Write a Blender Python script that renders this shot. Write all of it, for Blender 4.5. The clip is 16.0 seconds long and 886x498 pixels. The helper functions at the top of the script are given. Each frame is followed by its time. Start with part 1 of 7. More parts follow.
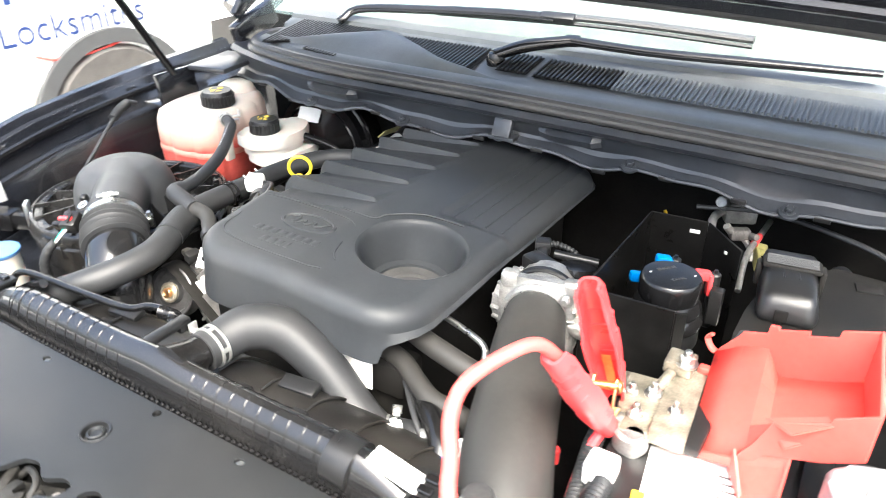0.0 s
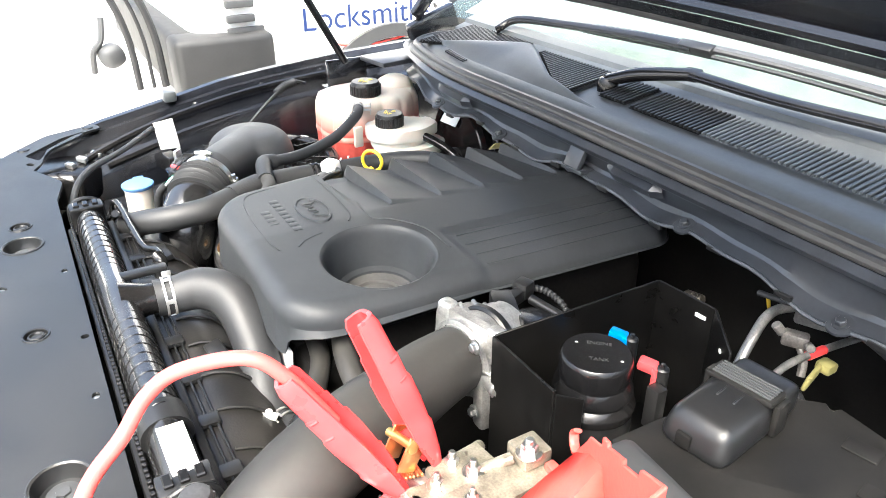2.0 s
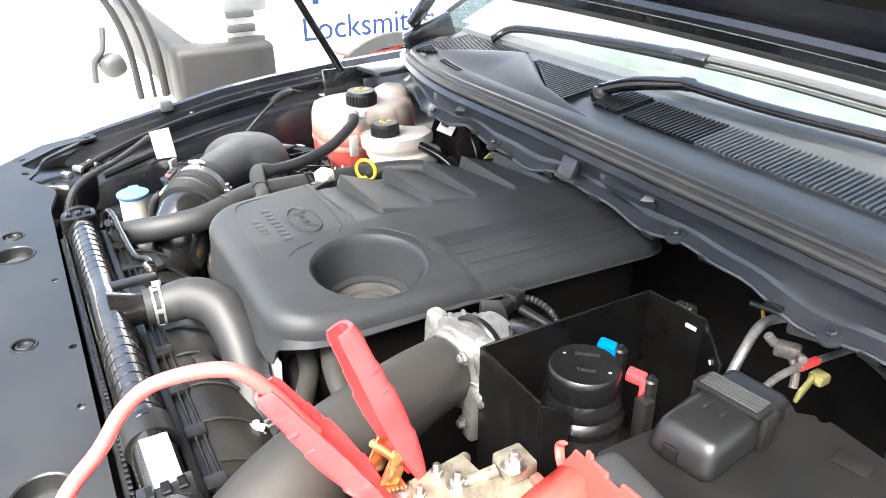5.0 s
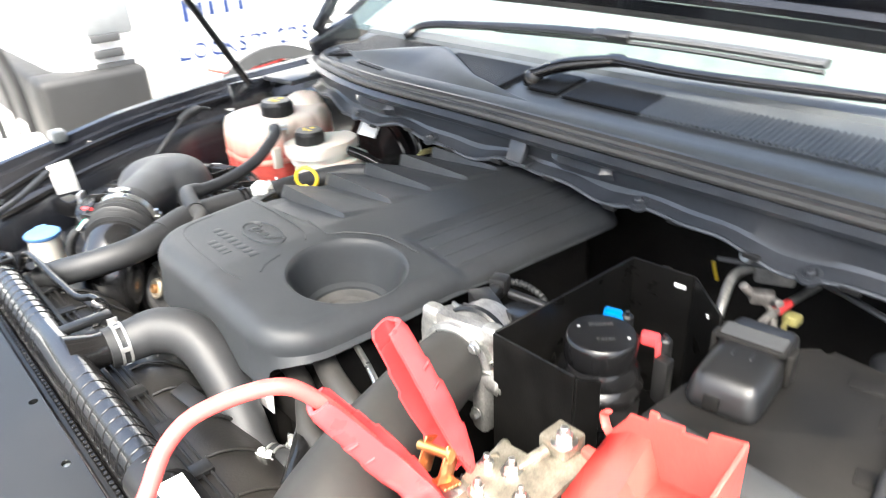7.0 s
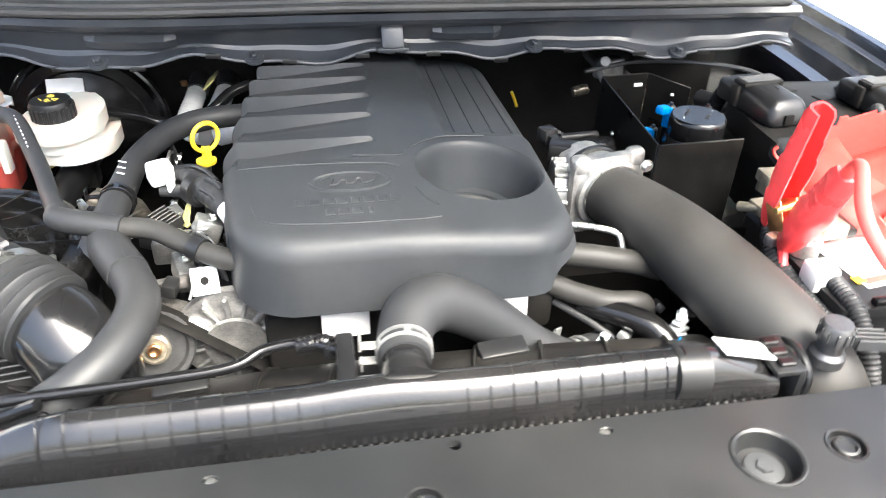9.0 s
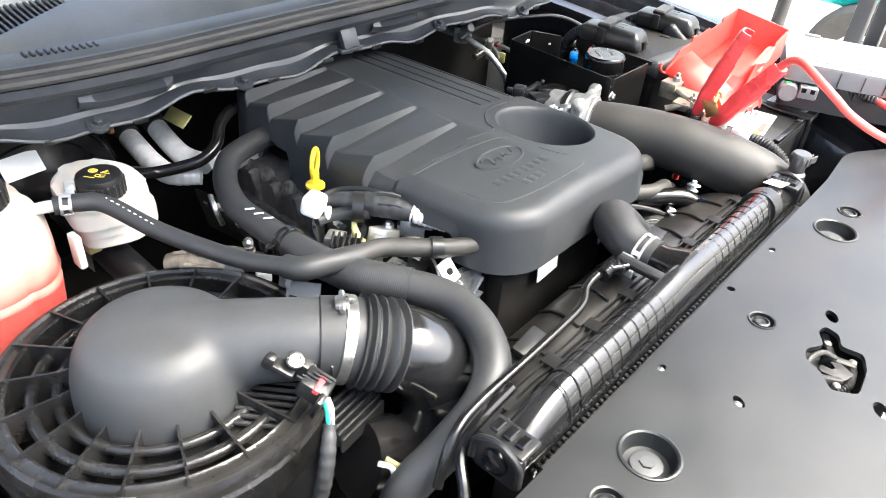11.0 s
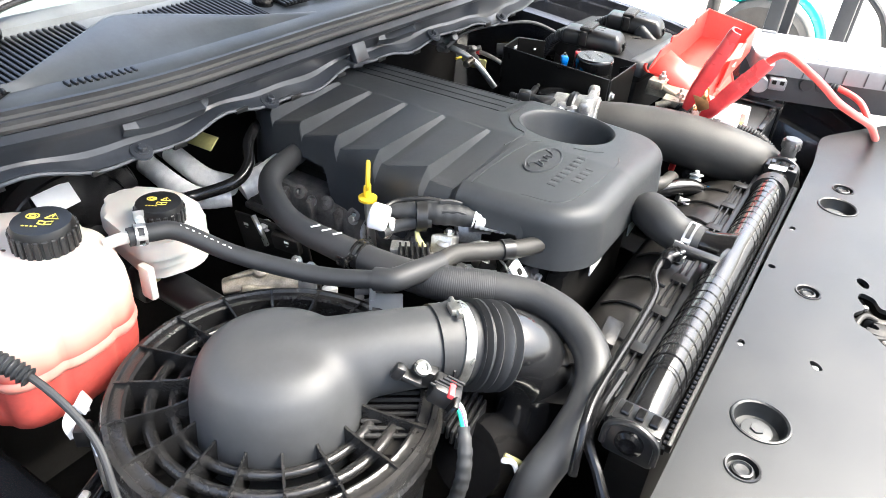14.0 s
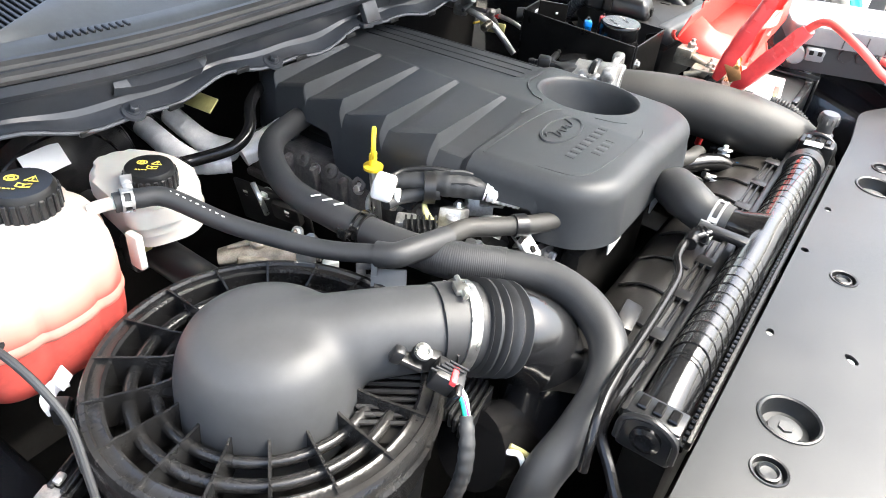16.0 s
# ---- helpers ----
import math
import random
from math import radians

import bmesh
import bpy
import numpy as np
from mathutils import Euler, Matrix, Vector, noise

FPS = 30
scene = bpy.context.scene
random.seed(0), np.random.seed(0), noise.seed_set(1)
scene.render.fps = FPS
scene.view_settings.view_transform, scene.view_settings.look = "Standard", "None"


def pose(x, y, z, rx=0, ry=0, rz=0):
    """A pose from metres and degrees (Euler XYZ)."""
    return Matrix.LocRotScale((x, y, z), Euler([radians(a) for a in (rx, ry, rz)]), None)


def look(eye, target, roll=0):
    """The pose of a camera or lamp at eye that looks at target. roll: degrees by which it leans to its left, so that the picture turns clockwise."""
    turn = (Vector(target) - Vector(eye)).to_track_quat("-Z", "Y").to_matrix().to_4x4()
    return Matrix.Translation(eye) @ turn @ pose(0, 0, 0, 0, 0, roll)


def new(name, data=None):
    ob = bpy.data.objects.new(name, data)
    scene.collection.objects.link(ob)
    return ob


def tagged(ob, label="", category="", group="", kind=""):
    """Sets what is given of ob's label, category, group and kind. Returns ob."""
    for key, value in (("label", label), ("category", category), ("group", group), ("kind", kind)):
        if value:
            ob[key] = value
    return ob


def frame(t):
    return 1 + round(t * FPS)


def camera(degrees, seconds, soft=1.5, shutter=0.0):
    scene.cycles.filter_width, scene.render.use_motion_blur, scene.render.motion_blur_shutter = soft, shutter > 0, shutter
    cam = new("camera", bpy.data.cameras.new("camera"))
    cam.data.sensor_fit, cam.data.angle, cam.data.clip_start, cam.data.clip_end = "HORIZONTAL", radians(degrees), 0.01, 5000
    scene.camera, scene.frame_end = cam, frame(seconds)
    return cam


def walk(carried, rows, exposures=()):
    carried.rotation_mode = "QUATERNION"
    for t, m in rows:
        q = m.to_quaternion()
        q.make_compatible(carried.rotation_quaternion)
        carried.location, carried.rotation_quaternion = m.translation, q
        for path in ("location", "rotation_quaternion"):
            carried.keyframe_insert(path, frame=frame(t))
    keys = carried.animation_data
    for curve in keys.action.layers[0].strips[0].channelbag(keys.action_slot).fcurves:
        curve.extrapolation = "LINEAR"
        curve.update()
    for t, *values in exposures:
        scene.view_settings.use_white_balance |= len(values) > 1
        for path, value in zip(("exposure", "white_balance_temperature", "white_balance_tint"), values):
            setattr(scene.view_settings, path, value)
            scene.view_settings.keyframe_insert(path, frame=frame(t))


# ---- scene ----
cam = camera(63.4, 16.0, soft=0.4, shutter=0.3)
PATH = [
    (0, (0.592, -0.656, 1.458), (-0.318, 0.829, 0.475), -0.2),
    (0.5, (0.782, -0.534, 1.456), (-0.462, 0.69, 0.479), 0.8),
    (1, (0.838, -0.429, 1.447), (-0.582, 0.639, 0.529), -0.9),
    (1.5, (0.845, -0.36, 1.438), (-0.624, 0.637, 0.517), -0.3),
    (2, (0.867, -0.313, 1.435), (-0.651, 0.584, 0.492), 0.0),
    (2.5, (0.876, -0.301, 1.435), (-0.657, 0.588, 0.509), 0.1),
    (3, (0.877, -0.3, 1.434), (-0.659, 0.59, 0.512), 0.1),
    (3.5, (0.877, -0.301, 1.433), (-0.657, 0.596, 0.514), 0.2),
    (4, (0.875, -0.3, 1.435), (-0.656, 0.601, 0.516), 0.1),
    (4.5, (0.872, -0.298, 1.435), (-0.654, 0.605, 0.511), 0.2),
    (4.7, (0.872, -0.296, 1.436), (-0.661, 0.598, 0.514), -0.1),
    (6.8, (0.818, -0.33, 1.406), (-0.67, 0.661, 0.508), -2.0),
    (7, (0.793, -0.391, 1.41), (-0.556, 0.776, 0.505), -2.5),
    (7.5, (0.68, -0.51, 1.414), (-0.302, 0.883, 0.367), -4.1),
    (8, (0.45, -0.6, 1.381), (-0.095, 1.01, 0.328), -2.0),
    (8.5, (0.197, -0.679, 1.375), (0.014, 1.034, 0.358), 0.0),
    (8.7, (0.094, -0.706, 1.373), (0.119, 0.992, 0.316), 0.8),
    (10.8, (-0.711, -0.516, 1.457), (0.515, 0.549, 0.29), 3.8),
    (11, (-0.74, -0.487, 1.446), (0.539, 0.538, 0.301), 4.9),
    (11.5, (-0.789, -0.429, 1.448), (0.531, 0.596, 0.35), 3.6),
    (12, (-0.834, -0.391, 1.456), (0.542, 0.566, 0.364), 4.1),
    (12.5, (-0.867, -0.366, 1.458), (0.574, 0.49, 0.366), 4.1),
    (13, (-0.887, -0.354, 1.456), (0.558, 0.48, 0.353), 4.3),
    (13.5, (-0.89, -0.348, 1.452), (0.564, 0.475, 0.352), 5.2),
    (14, (-0.882, -0.339, 1.445), (0.563, 0.483, 0.333), 5.5),
    (14.5, (-0.874, -0.328, 1.441), (0.563, 0.492, 0.317), 5.4),
    (15, (-0.868, -0.324, 1.436), (0.561, 0.496, 0.301), 5.6),
    (15.5, (-0.848, -0.325, 1.423), (0.565, 0.479, 0.258), 6.0),
    (16, (-0.834, -0.323, 1.416), (0.551, 0.508, 0.236), 6.1),
]
walk(cam, [(t, look(eye, target, roll)) for t, eye, target, roll in PATH], [(0.0, 3.15, 6250, 5.5), (7.0, 3.15, 6250, 5.5), (7.5, 3.08, 6250, 5.5), (8.0, 2.88, 6250, 5.5), (8.5, 3.2, 6250, 5.5), (11.0, 3.25, 6250, 5.5), (16.0, 3.25, 6250, 5.5)])

# ---- light: bright hazy sky with a broad veiled sun over the truck's nose ----
world = bpy.data.worlds.new("sky")
scene.world = world
world.use_nodes = True
wn = world.node_tree
sky = wn.nodes.new("ShaderNodeTexSky")
sky.sky_type = "NISHITA"
sky.sun_disc = False
sky.sun_elevation = radians(61)
sky.sun_rotation = radians(143)
sky.air_density, sky.dust_density, sky.ozone_density = 1.0, 9.0, 1.0
wn.links.new(sky.outputs[0], wn.nodes["Background"].inputs[0])
wn.nodes["Background"].inputs[1].default_value = 0.11
sun_data = bpy.data.lights.new("sun", "SUN")
sun_data.energy, sun_data.angle, sun_data.color = 1.5, radians(45), (1.0, 0.96, 0.9)
sun = new("sun", sun_data)
sun.matrix_world = look((1.75, -2.3, 5.2), (0, 0, 0))

# ---- materials ----


def material(name, base, rough=0.5, metal=0.0, vary=0.25, scale=18.0, bump=0.0, bump_scale=220.0, coat=0.0, dust=0.0,
             trans=0.0, ior=1.45, sss=0.0, island=0.0, emit=0.0):
    """Grain and stains at two scales, with fine relief, on a principled surface."""
    m = bpy.data.materials.new(name)
    m.use_nodes = True
    nt = m.node_tree
    b = nt.nodes["Principled BSDF"]
    tc = nt.nodes.new("ShaderNodeTexCoord")
    geo = nt.nodes.new("ShaderNodeNewGeometry")
    n1 = nt.nodes.new("ShaderNodeTexNoise")
    n1.inputs["Scale"].default_value, n1.inputs["Detail"].default_value = scale, 6
    n2 = nt.nodes.new("ShaderNodeTexNoise")
    n2.inputs["Scale"].default_value, n2.inputs["Detail"].default_value = scale * 9, 3
    for n in (n1, n2):
        nt.links.new(geo.outputs["Position"], n.inputs["Vector"])
    ramp = nt.nodes.new("ShaderNodeMapRange")
    ramp.inputs[1].default_value, ramp.inputs[2].default_value = 0.3, 0.7
    ramp.inputs[3].default_value, ramp.inputs[4].default_value = 1 - vary, 1 + vary
    nt.links.new(n1.outputs[0], ramp.inputs[0])
    ramp2 = nt.nodes.new("ShaderNodeMapRange")
    ramp2.inputs[1].default_value, ramp2.inputs[2].default_value = 0.25, 0.75
    ramp2.inputs[3].default_value, ramp2.inputs[4].default_value = 1 - vary / 2, 1 + vary / 2
    nt.links.new(n2.outputs[0], ramp2.inputs[0])
    mul = nt.nodes.new("ShaderNodeMath")
    mul.operation = "MULTIPLY"
    nt.links.new(ramp.outputs[0], mul.inputs[0])
    nt.links.new(ramp2.outputs[0], mul.inputs[1])
    value = mul.outputs[0]
    if island:
        info = nt.nodes.new("ShaderNodeObjectInfo")
        ri = nt.nodes.new("ShaderNodeMapRange")
        ri.inputs[3].default_value, ri.inputs[4].default_value = 1 - island, 1 + island
        nt.links.new(info.outputs["Random"], ri.inputs[0])
        mm = nt.nodes.new("ShaderNodeMath")
        mm.operation = "MULTIPLY"
        nt.links.new(value, mm.inputs[0])
        nt.links.new(ri.outputs[0], mm.inputs[1])
        value = mm.outputs[0]
    col = nt.nodes.new("ShaderNodeVectorMath")
    col.operation = "SCALE"
    col.inputs[0].default_value = base
    nt.links.new(value, col.inputs["Scale"])
    out = col.outputs[0]
    if dust:
        nd = nt.nodes.new("ShaderNodeTexNoise")
        nd.inputs["Scale"].default_value, nd.inputs["Detail"].default_value = 7.0, 8
        nt.links.new(geo.outputs["Position"], nd.inputs["Vector"])
        rd = nt.nodes.new("ShaderNodeMapRange")
        rd.inputs[1].default_value, rd.inputs[2].default_value = 0.42, 0.75
        rd.inputs[3].default_value, rd.inputs[4].default_value = 0.0, dust
        nt.links.new(nd.outputs[0], rd.inputs[0])
        mix = nt.nodes.new("ShaderNodeMix")
        mix.data_type = "RGBA"
        mix.inputs[7].default_value = (0.32, 0.29, 0.25, 1)
        nt.links.new(rd.outputs[0], mix.inputs[0])
        nt.links.new(out, mix.inputs[6])
        out = mix.outputs[2]
    nt.links.new(out, b.inputs["Base Color"])
    rr = nt.nodes.new("ShaderNodeMapRange")
    rr.inputs[3].default_value, rr.inputs[4].default_value = max(0.03, rough - 0.1), min(1, rough + 0.1)
    nt.links.new(n1.outputs[0], rr.inputs[0])
    nt.links.new(rr.outputs[0], b.inputs["Roughness"])
    b.inputs["Metallic"].default_value = metal
    b.inputs["IOR"].default_value = ior
    b.inputs["Coat Weight"].default_value = coat
    b.inputs["Coat Roughness"].default_value = 0.08
    b.inputs["Transmission Weight"].default_value = trans
    if sss:
        b.inputs["Subsurface Weight"].default_value = sss
        b.inputs["Subsurface Radius"].default_value = (0.02, 0.01, 0.008)
        b.inputs["Subsurface Scale"].default_value = 0.6
    if bump:
        nb = nt.nodes.new("ShaderNodeTexNoise")
        nb.inputs["Scale"].default_value, nb.inputs["Detail"].default_value = bump_scale, 2
        nt.links.new(geo.outputs["Position"], nb.inputs["Vector"])
        bp = nt.nodes.new("ShaderNodeBump")
        bp.inputs["Strength"].default_value, bp.inputs["Distance"].default_value = bump, 0.001
        nt.links.new(nb.outputs[0], bp.inputs["Height"])
        nt.links.new(bp.outputs[0], b.inputs["Normal"])
    return m


M = {}
M["cover"] = material("moulded_dark_grey_plastic", (0.029, 0.032, 0.0355), 0.45, vary=0.12, bump=0.12, bump_scale=2600, dust=0.04, ior=1.34)
M["floor"] = material("dusty_grey_plastic", (0.05, 0.05, 0.05), 0.5, vary=0.2, scale=40, bump=0.1, bump_scale=1500, dust=0.3)
M["tank"] = material("satin_black_radiator_tank", (0.009, 0.0092, 0.010), 0.2, vary=0.2, coat=0.6, dust=0.03)
M["dome"] = material("satin_black_dome", (0.040, 0.042, 0.0445), 0.50, vary=0.12, bump=0.06, bump_scale=2600, dust=0.04)
M["greased"] = material("greased_black_steel", (0.016, 0.0155, 0.0145), 0.55, metal=0.2, vary=0.5, scale=90, bump=0.4, bump_scale=500, dust=0.08)
M["cast"] = material("tan_weathered_casting", (0.30, 0.27, 0.225), 0.42, metal=0.55, vary=0.4, scale=60, bump=0.5, bump_scale=420)
M["plastic"] = material("black_plastic", (0.010, 0.0104, 0.0112), 0.33, vary=0.2, bump=0.06, bump_scale=1800, dust=0.03)
M["gloss"] = material("glossy_black_plastic", (0.006, 0.006, 0.0065), 0.2, vary=0.2, bump=0.03, bump_scale=900, dust=0.02)
M["rubber"] = material("black_rubber", (0.022, 0.0232, 0.025), 0.52, vary=0.16, bump=0.06, bump_scale=2000, dust=0.03)
M["pipe"] = material("brown_black_hose", (0.023, 0.0225, 0.021), 0.58, vary=0.2, bump=0.08, bump_scale=1800, dust=0.06)
M["panel"] = material("grey_black_moulded_panel", (0.0115, 0.0125, 0.0135), 0.35, vary=0.14, bump=0.12, bump_scale=2600, dust=0.03)
M["paint"] = material("black_gloss_paint", (0.008, 0.009, 0.012), 0.22, vary=0.2, coat=0.6, dust=0.04)
M["primer"] = material("slate_blue_painted_sheet", (0.025, 0.029, 0.036), 0.32, vary=0.2, coat=0.2, dust=0.05)
M["cowl"] = material("weathered_blue_grey_plastic", (0.072, 0.080, 0.085), 0.40, vary=0.14, bump=0.08, bump_scale=2000, dust=0.1)
M["seal"] = material("grey_black_rubber_seal", (0.034, 0.0345, 0.035), 0.38, vary=0.2, bump=0.08, bump_scale=1600, dust=0.07)
M["lip"] = material("grey_sheet_edge", (0.055, 0.06, 0.068), 0.45, vary=0.35, scale=40)
M["lid"] = material("scuffed_black_lid_plastic", (0.010, 0.010, 0.0103), 0.24, vary=0.45, scale=26, bump=0.35, bump_scale=300, dust=0.05)
M["sheet"] = material("dull_black_heat_shield", (0.0048, 0.0047, 0.0046), 0.3, vary=0.4, scale=30, bump=0.15, bump_scale=500, dust=0.02, ior=1.22)
M["dark"] = material("matt_near_black", (0.007, 0.0068, 0.0065), 0.75, vary=0.4, dust=0.02, ior=1.2)
M["alloy"] = material("cast_aluminium", (0.42, 0.415, 0.40), 0.36, metal=0.75, vary=0.35, scale=45, bump=0.35, bump_scale=900)
M["dirty"] = material("oil_stained_casting", (0.15, 0.14, 0.13), 0.48, metal=0.35, vary=0.5, scale=50, bump=0.5, bump_scale=420)
M["steel"] = material("zinc_plated_steel", (0.6, 0.6, 0.58), 0.3, metal=0.95, vary=0.2, scale=60)
M["foil"] = material("silver_foil_sleeve", (0.88, 0.87, 0.85), 0.32, metal=0.25, vary=0.10, scale=60, bump=0.45, bump_scale=150)
M["brass"] = material("dull_brass", (0.6, 0.42, 0.16), 0.35, metal=0.9, vary=0.2)
M["copper"] = material("copper_jaw", (0.75, 0.42, 0.2), 0.32, metal=0.95, vary=0.2)
M["beige"] = material("yellowed_zinc_plate", (0.27, 0.245, 0.195), 0.36, metal=0.5, vary=0.45, scale=50)
M["red"] = material("red_vinyl", (0.80, 0.065, 0.07), 0.3, vary=0.1)
M["salmon"] = material("salmon_red_cable_vinyl", (0.82, 0.105, 0.095), 0.32, vary=0.08)
M["redcap"] = material("faded_red_plastic", (0.80, 0.08, 0.065), 0.4, vary=0.12, sss=0.0, bump=0.15)
M["blue"] = material("bright_blue_plastic", (0.0, 0.16, 0.5), 0.35, vary=0.1)
M["palblue"] = material("pale_blue_plastic_cap", (0.09, 0.20, 0.42), 0.5, vary=0.1)
M["yellow"] = material("yellow_plastic", (0.75, 0.52, 0.03), 0.4, vary=0.1)
M["khaki"] = material("olive_yellow_tag", (0.34, 0.31, 0.12), 0.5, vary=0.2)
M["zinc"] = material("bright_zinc_spring_steel", (0.55, 0.55, 0.54), 0.3, metal=0.75, vary=0.12)
M["module"] = material("dark_grey_module_casing", (0.0085, 0.0083, 0.0080), 0.55, vary=0.25, bump=0.06, bump_scale=1800, dust=0.05, ior=1.3)
M["grease"] = material("greasy_dark_steel", (0.075, 0.066, 0.052), 0.3, metal=0.6, vary=0.5, scale=60)
M["white"] = material("white_label_paper", (0.82, 0.82, 0.8), 0.5, vary=0.05)
M["milky"] = material("milky_white_tank_plastic", (0.56, 0.535, 0.485), 0.38, vary=0.05, scale=9, sss=0.35)
M["coolant"] = material("red_coolant_behind_milky_plastic", (0.50, 0.085, 0.07), 0.35, vary=0.2, scale=14, sss=0.2)
M["blush"] = material("pink_stained_tank_plastic", (0.6, 0.25, 0.2), 0.38, vary=0.15, scale=14, sss=0.3)


def level_material(name, clear, pink, red):
    """Translucent tank wall whose colour follows the coolant inside: red low down, a pink tide mark, clear on top."""
    m = material(name, clear, 0.36, vary=0.05, scale=9, sss=0.25)
    nt = m.node_tree
    b = nt.nodes["Principled BSDF"]
    geo = nt.nodes.new("ShaderNodeNewGeometry")
    sep = nt.nodes.new("ShaderNodeSeparateXYZ")
    nt.links.new(geo.outputs["Position"], sep.inputs[0])
    n = nt.nodes.new("ShaderNodeTexNoise")
    n.inputs["Scale"].default_value, n.inputs["Detail"].default_value = 11.0, 3
    nt.links.new(geo.outputs["Position"], n.inputs["Vector"])
    add = nt.nodes.new("ShaderNodeMath")
    add.operation, add.inputs[1].default_value = "MULTIPLY_ADD", 0.05
    nt.links.new(n.outputs[0], add.inputs[0])
    nt.links.new(sep.outputs[2], add.inputs[2])
    ramp = nt.nodes.new("ShaderNodeValToRGB")
    mr = nt.nodes.new("ShaderNodeMapRange")
    mr.inputs[1].default_value, mr.inputs[2].default_value = 0.928, 1.045
    nt.links.new(add.outputs[0], mr.inputs[0])
    nt.links.new(mr.outputs[0], ramp.inputs[0])
    e = ramp.color_ramp.elements
    e[0].position, e[0].color = 0.12, (*red, 1)
    e[1].position, e[1].color = 0.72, (*clear, 1)
    mid = e.new(0.22)
    mid.color = (*pink, 1)
    top = e.new(0.45)
    top.color = (*[(p + 2 * c) / 3 for p, c in zip(pink, clear)], 1)
    nt.links.new(ramp.outputs[0], b.inputs["Base Color"])
    return m


M["tankwall"] = level_material("milky_tank_wall_over_red_coolant", (0.57, 0.515, 0.455), (0.56, 0.27, 0.21), (0.52, 0.085, 0.07))
M["grime"] = material("grimy_brown_black_shroud", (0.0070, 0.0066, 0.0062), 0.40, vary=0.5, scale=30, bump=0.2, bump_scale=300, dust=0.05)
M["bleed"] = material("dull_dark_steel_pipe", (0.11, 0.11, 0.112), 0.35, metal=0.7, vary=0.25, scale=40)
M["ink"] = material("yellow_print", (0.85, 0.66, 0.1), 0.6, vary=0.05)
M["letter"] = material("blue_sign_paint", (0.012, 0.030, 0.11), 0.5, vary=0.08)
M["mark"] = material("white_print", (0.7, 0.7, 0.68), 0.6, vary=0.1)
M["teal"] = material("teal_car_paint", (0.02, 0.42, 0.4), 0.25, vary=0.08, coat=0.6)
M["van"] = material("white_van_paint", (0.85, 0.85, 0.84), 0.3, vary=0.04, coat=0.4)
M["vanbump"] = material("dark_grey_van_bumper", (0.014, 0.0145, 0.015), 0.6, vary=0.15)
M["bumper"] = material("grey_bumper_plastic", (0.04, 0.042, 0.044), 0.55, vary=0.1)
M["case"] = material("pale_grey_case_plastic", (0.17, 0.18, 0.19), 0.32, vary=0.08, bump=0.05, bump_scale=1500)
M["green"] = material("green_plastic", (0.03, 0.42, 0.10), 0.4, vary=0.1)
M["lamp"] = material("clear_grey_lamp_lens", (0.17, 0.18, 0.185), 0.2, vary=0.08, coat=0.5)
M["tyre"] = material("tyre_rubber", (0.05, 0.047, 0.044), 0.75, vary=0.2, bump=0.4)
M["concrete"] = material("sunlit_pale_concrete", (0.62, 0.6, 0.56), 0.85, vary=0.12, scale=3, bump=0.4, bump_scale=60)
M["wire_violet"] = material("violet_wire", (0.22, 0.03, 0.2), 0.5)
M["wire_green"] = material("green_wire", (0.02, 0.45, 0.3), 0.5)
M["glass"] = material("green_tinted_windscreen", (0.40, 0.53, 0.47), 0.04, vary=0.02, trans=0.92)
M["cabin"] = material("dim_grey_dashboard", (0.2, 0.2, 0.2), 0.7, vary=0.2)

# ---- building helpers ----
ORIGIN = {}


def thing(name, at, label, category, group="", kind=""):
    ob = new(name)
    ob.empty_display_size = 0.05
    ob.location = at
    ORIGIN[ob] = Vector(at)
    return tagged(ob, label, category, group, kind)


def mesh_of(name, bm, mat, smooth=35):
    lo = [min(v.co[i] for v in bm.verts) for i in range(3)]
    hi = [max(v.co[i] for v in bm.verts) for i in range(3)]
    c = Vector([(a + b) / 2 for a, b in zip(lo, hi)])
    for v in bm.verts:
        v.co -= c
    me = bpy.data.meshes.new(name)
    bm.to_mesh(me)
    bm.free()
    me.materials.append(M[mat] if isinstance(mat, str) else mat)
    if smooth:
        me.shade_smooth()
        me.set_sharp_from_angle(angle=radians(smooth))
    return me, c


def part(name, bm, mat, parent, label="", smooth=35):
    """Links a bmesh, given in world places, as one mesh under a thing or a part."""
    me, c = mesh_of(name, bm, mat, smooth)
    ob = new(name, me)
    ob.parent = parent
    ob.location = c - ORIGIN[parent]
    ORIGIN[ob] = c
    return tagged(ob, label)


def solo(name, bm, mat, label, category, group="", kind="", smooth=35):
    """A thing that is one mesh."""
    me, c = mesh_of(name, bm, mat, smooth)
    ob = new(name, me)
    ob.location = c
    ORIGIN[ob] = c
    return tagged(ob, label, category, group, kind)


def join(*bms):
    out = bmesh.new()
    for b in bms:
        me = bpy.data.meshes.new("tmp")
        b.to_mesh(me)
        b.free()
        out.from_mesh(me)
        bpy.data.meshes.remove(me)
    return out


def moved(bm, m):
    bmesh.ops.transform(bm, matrix=m, verts=bm.verts)
    return bm


def grid_mesh(rows, close=False, cap=False):
    """A skin over rows of points; close joins each row's ends, cap closes the first and last row."""
    bm = bmesh.new()
    vs = [[bm.verts.new(p) for p in r] for r in rows]
    n = len(rows[0])
    for a, b in zip(vs, vs[1:]):
        for i in range(n if close else n - 1):
            j = (i + 1) % n
            bm.faces.new((a[i], a[j], b[j], b[i]))
    if cap:
        bm.faces.new(vs[0])
        bm.faces.new(list(reversed(vs[-1])))
    bmesh.ops.recalc_face_normals(bm, faces=bm.faces)
    return bm


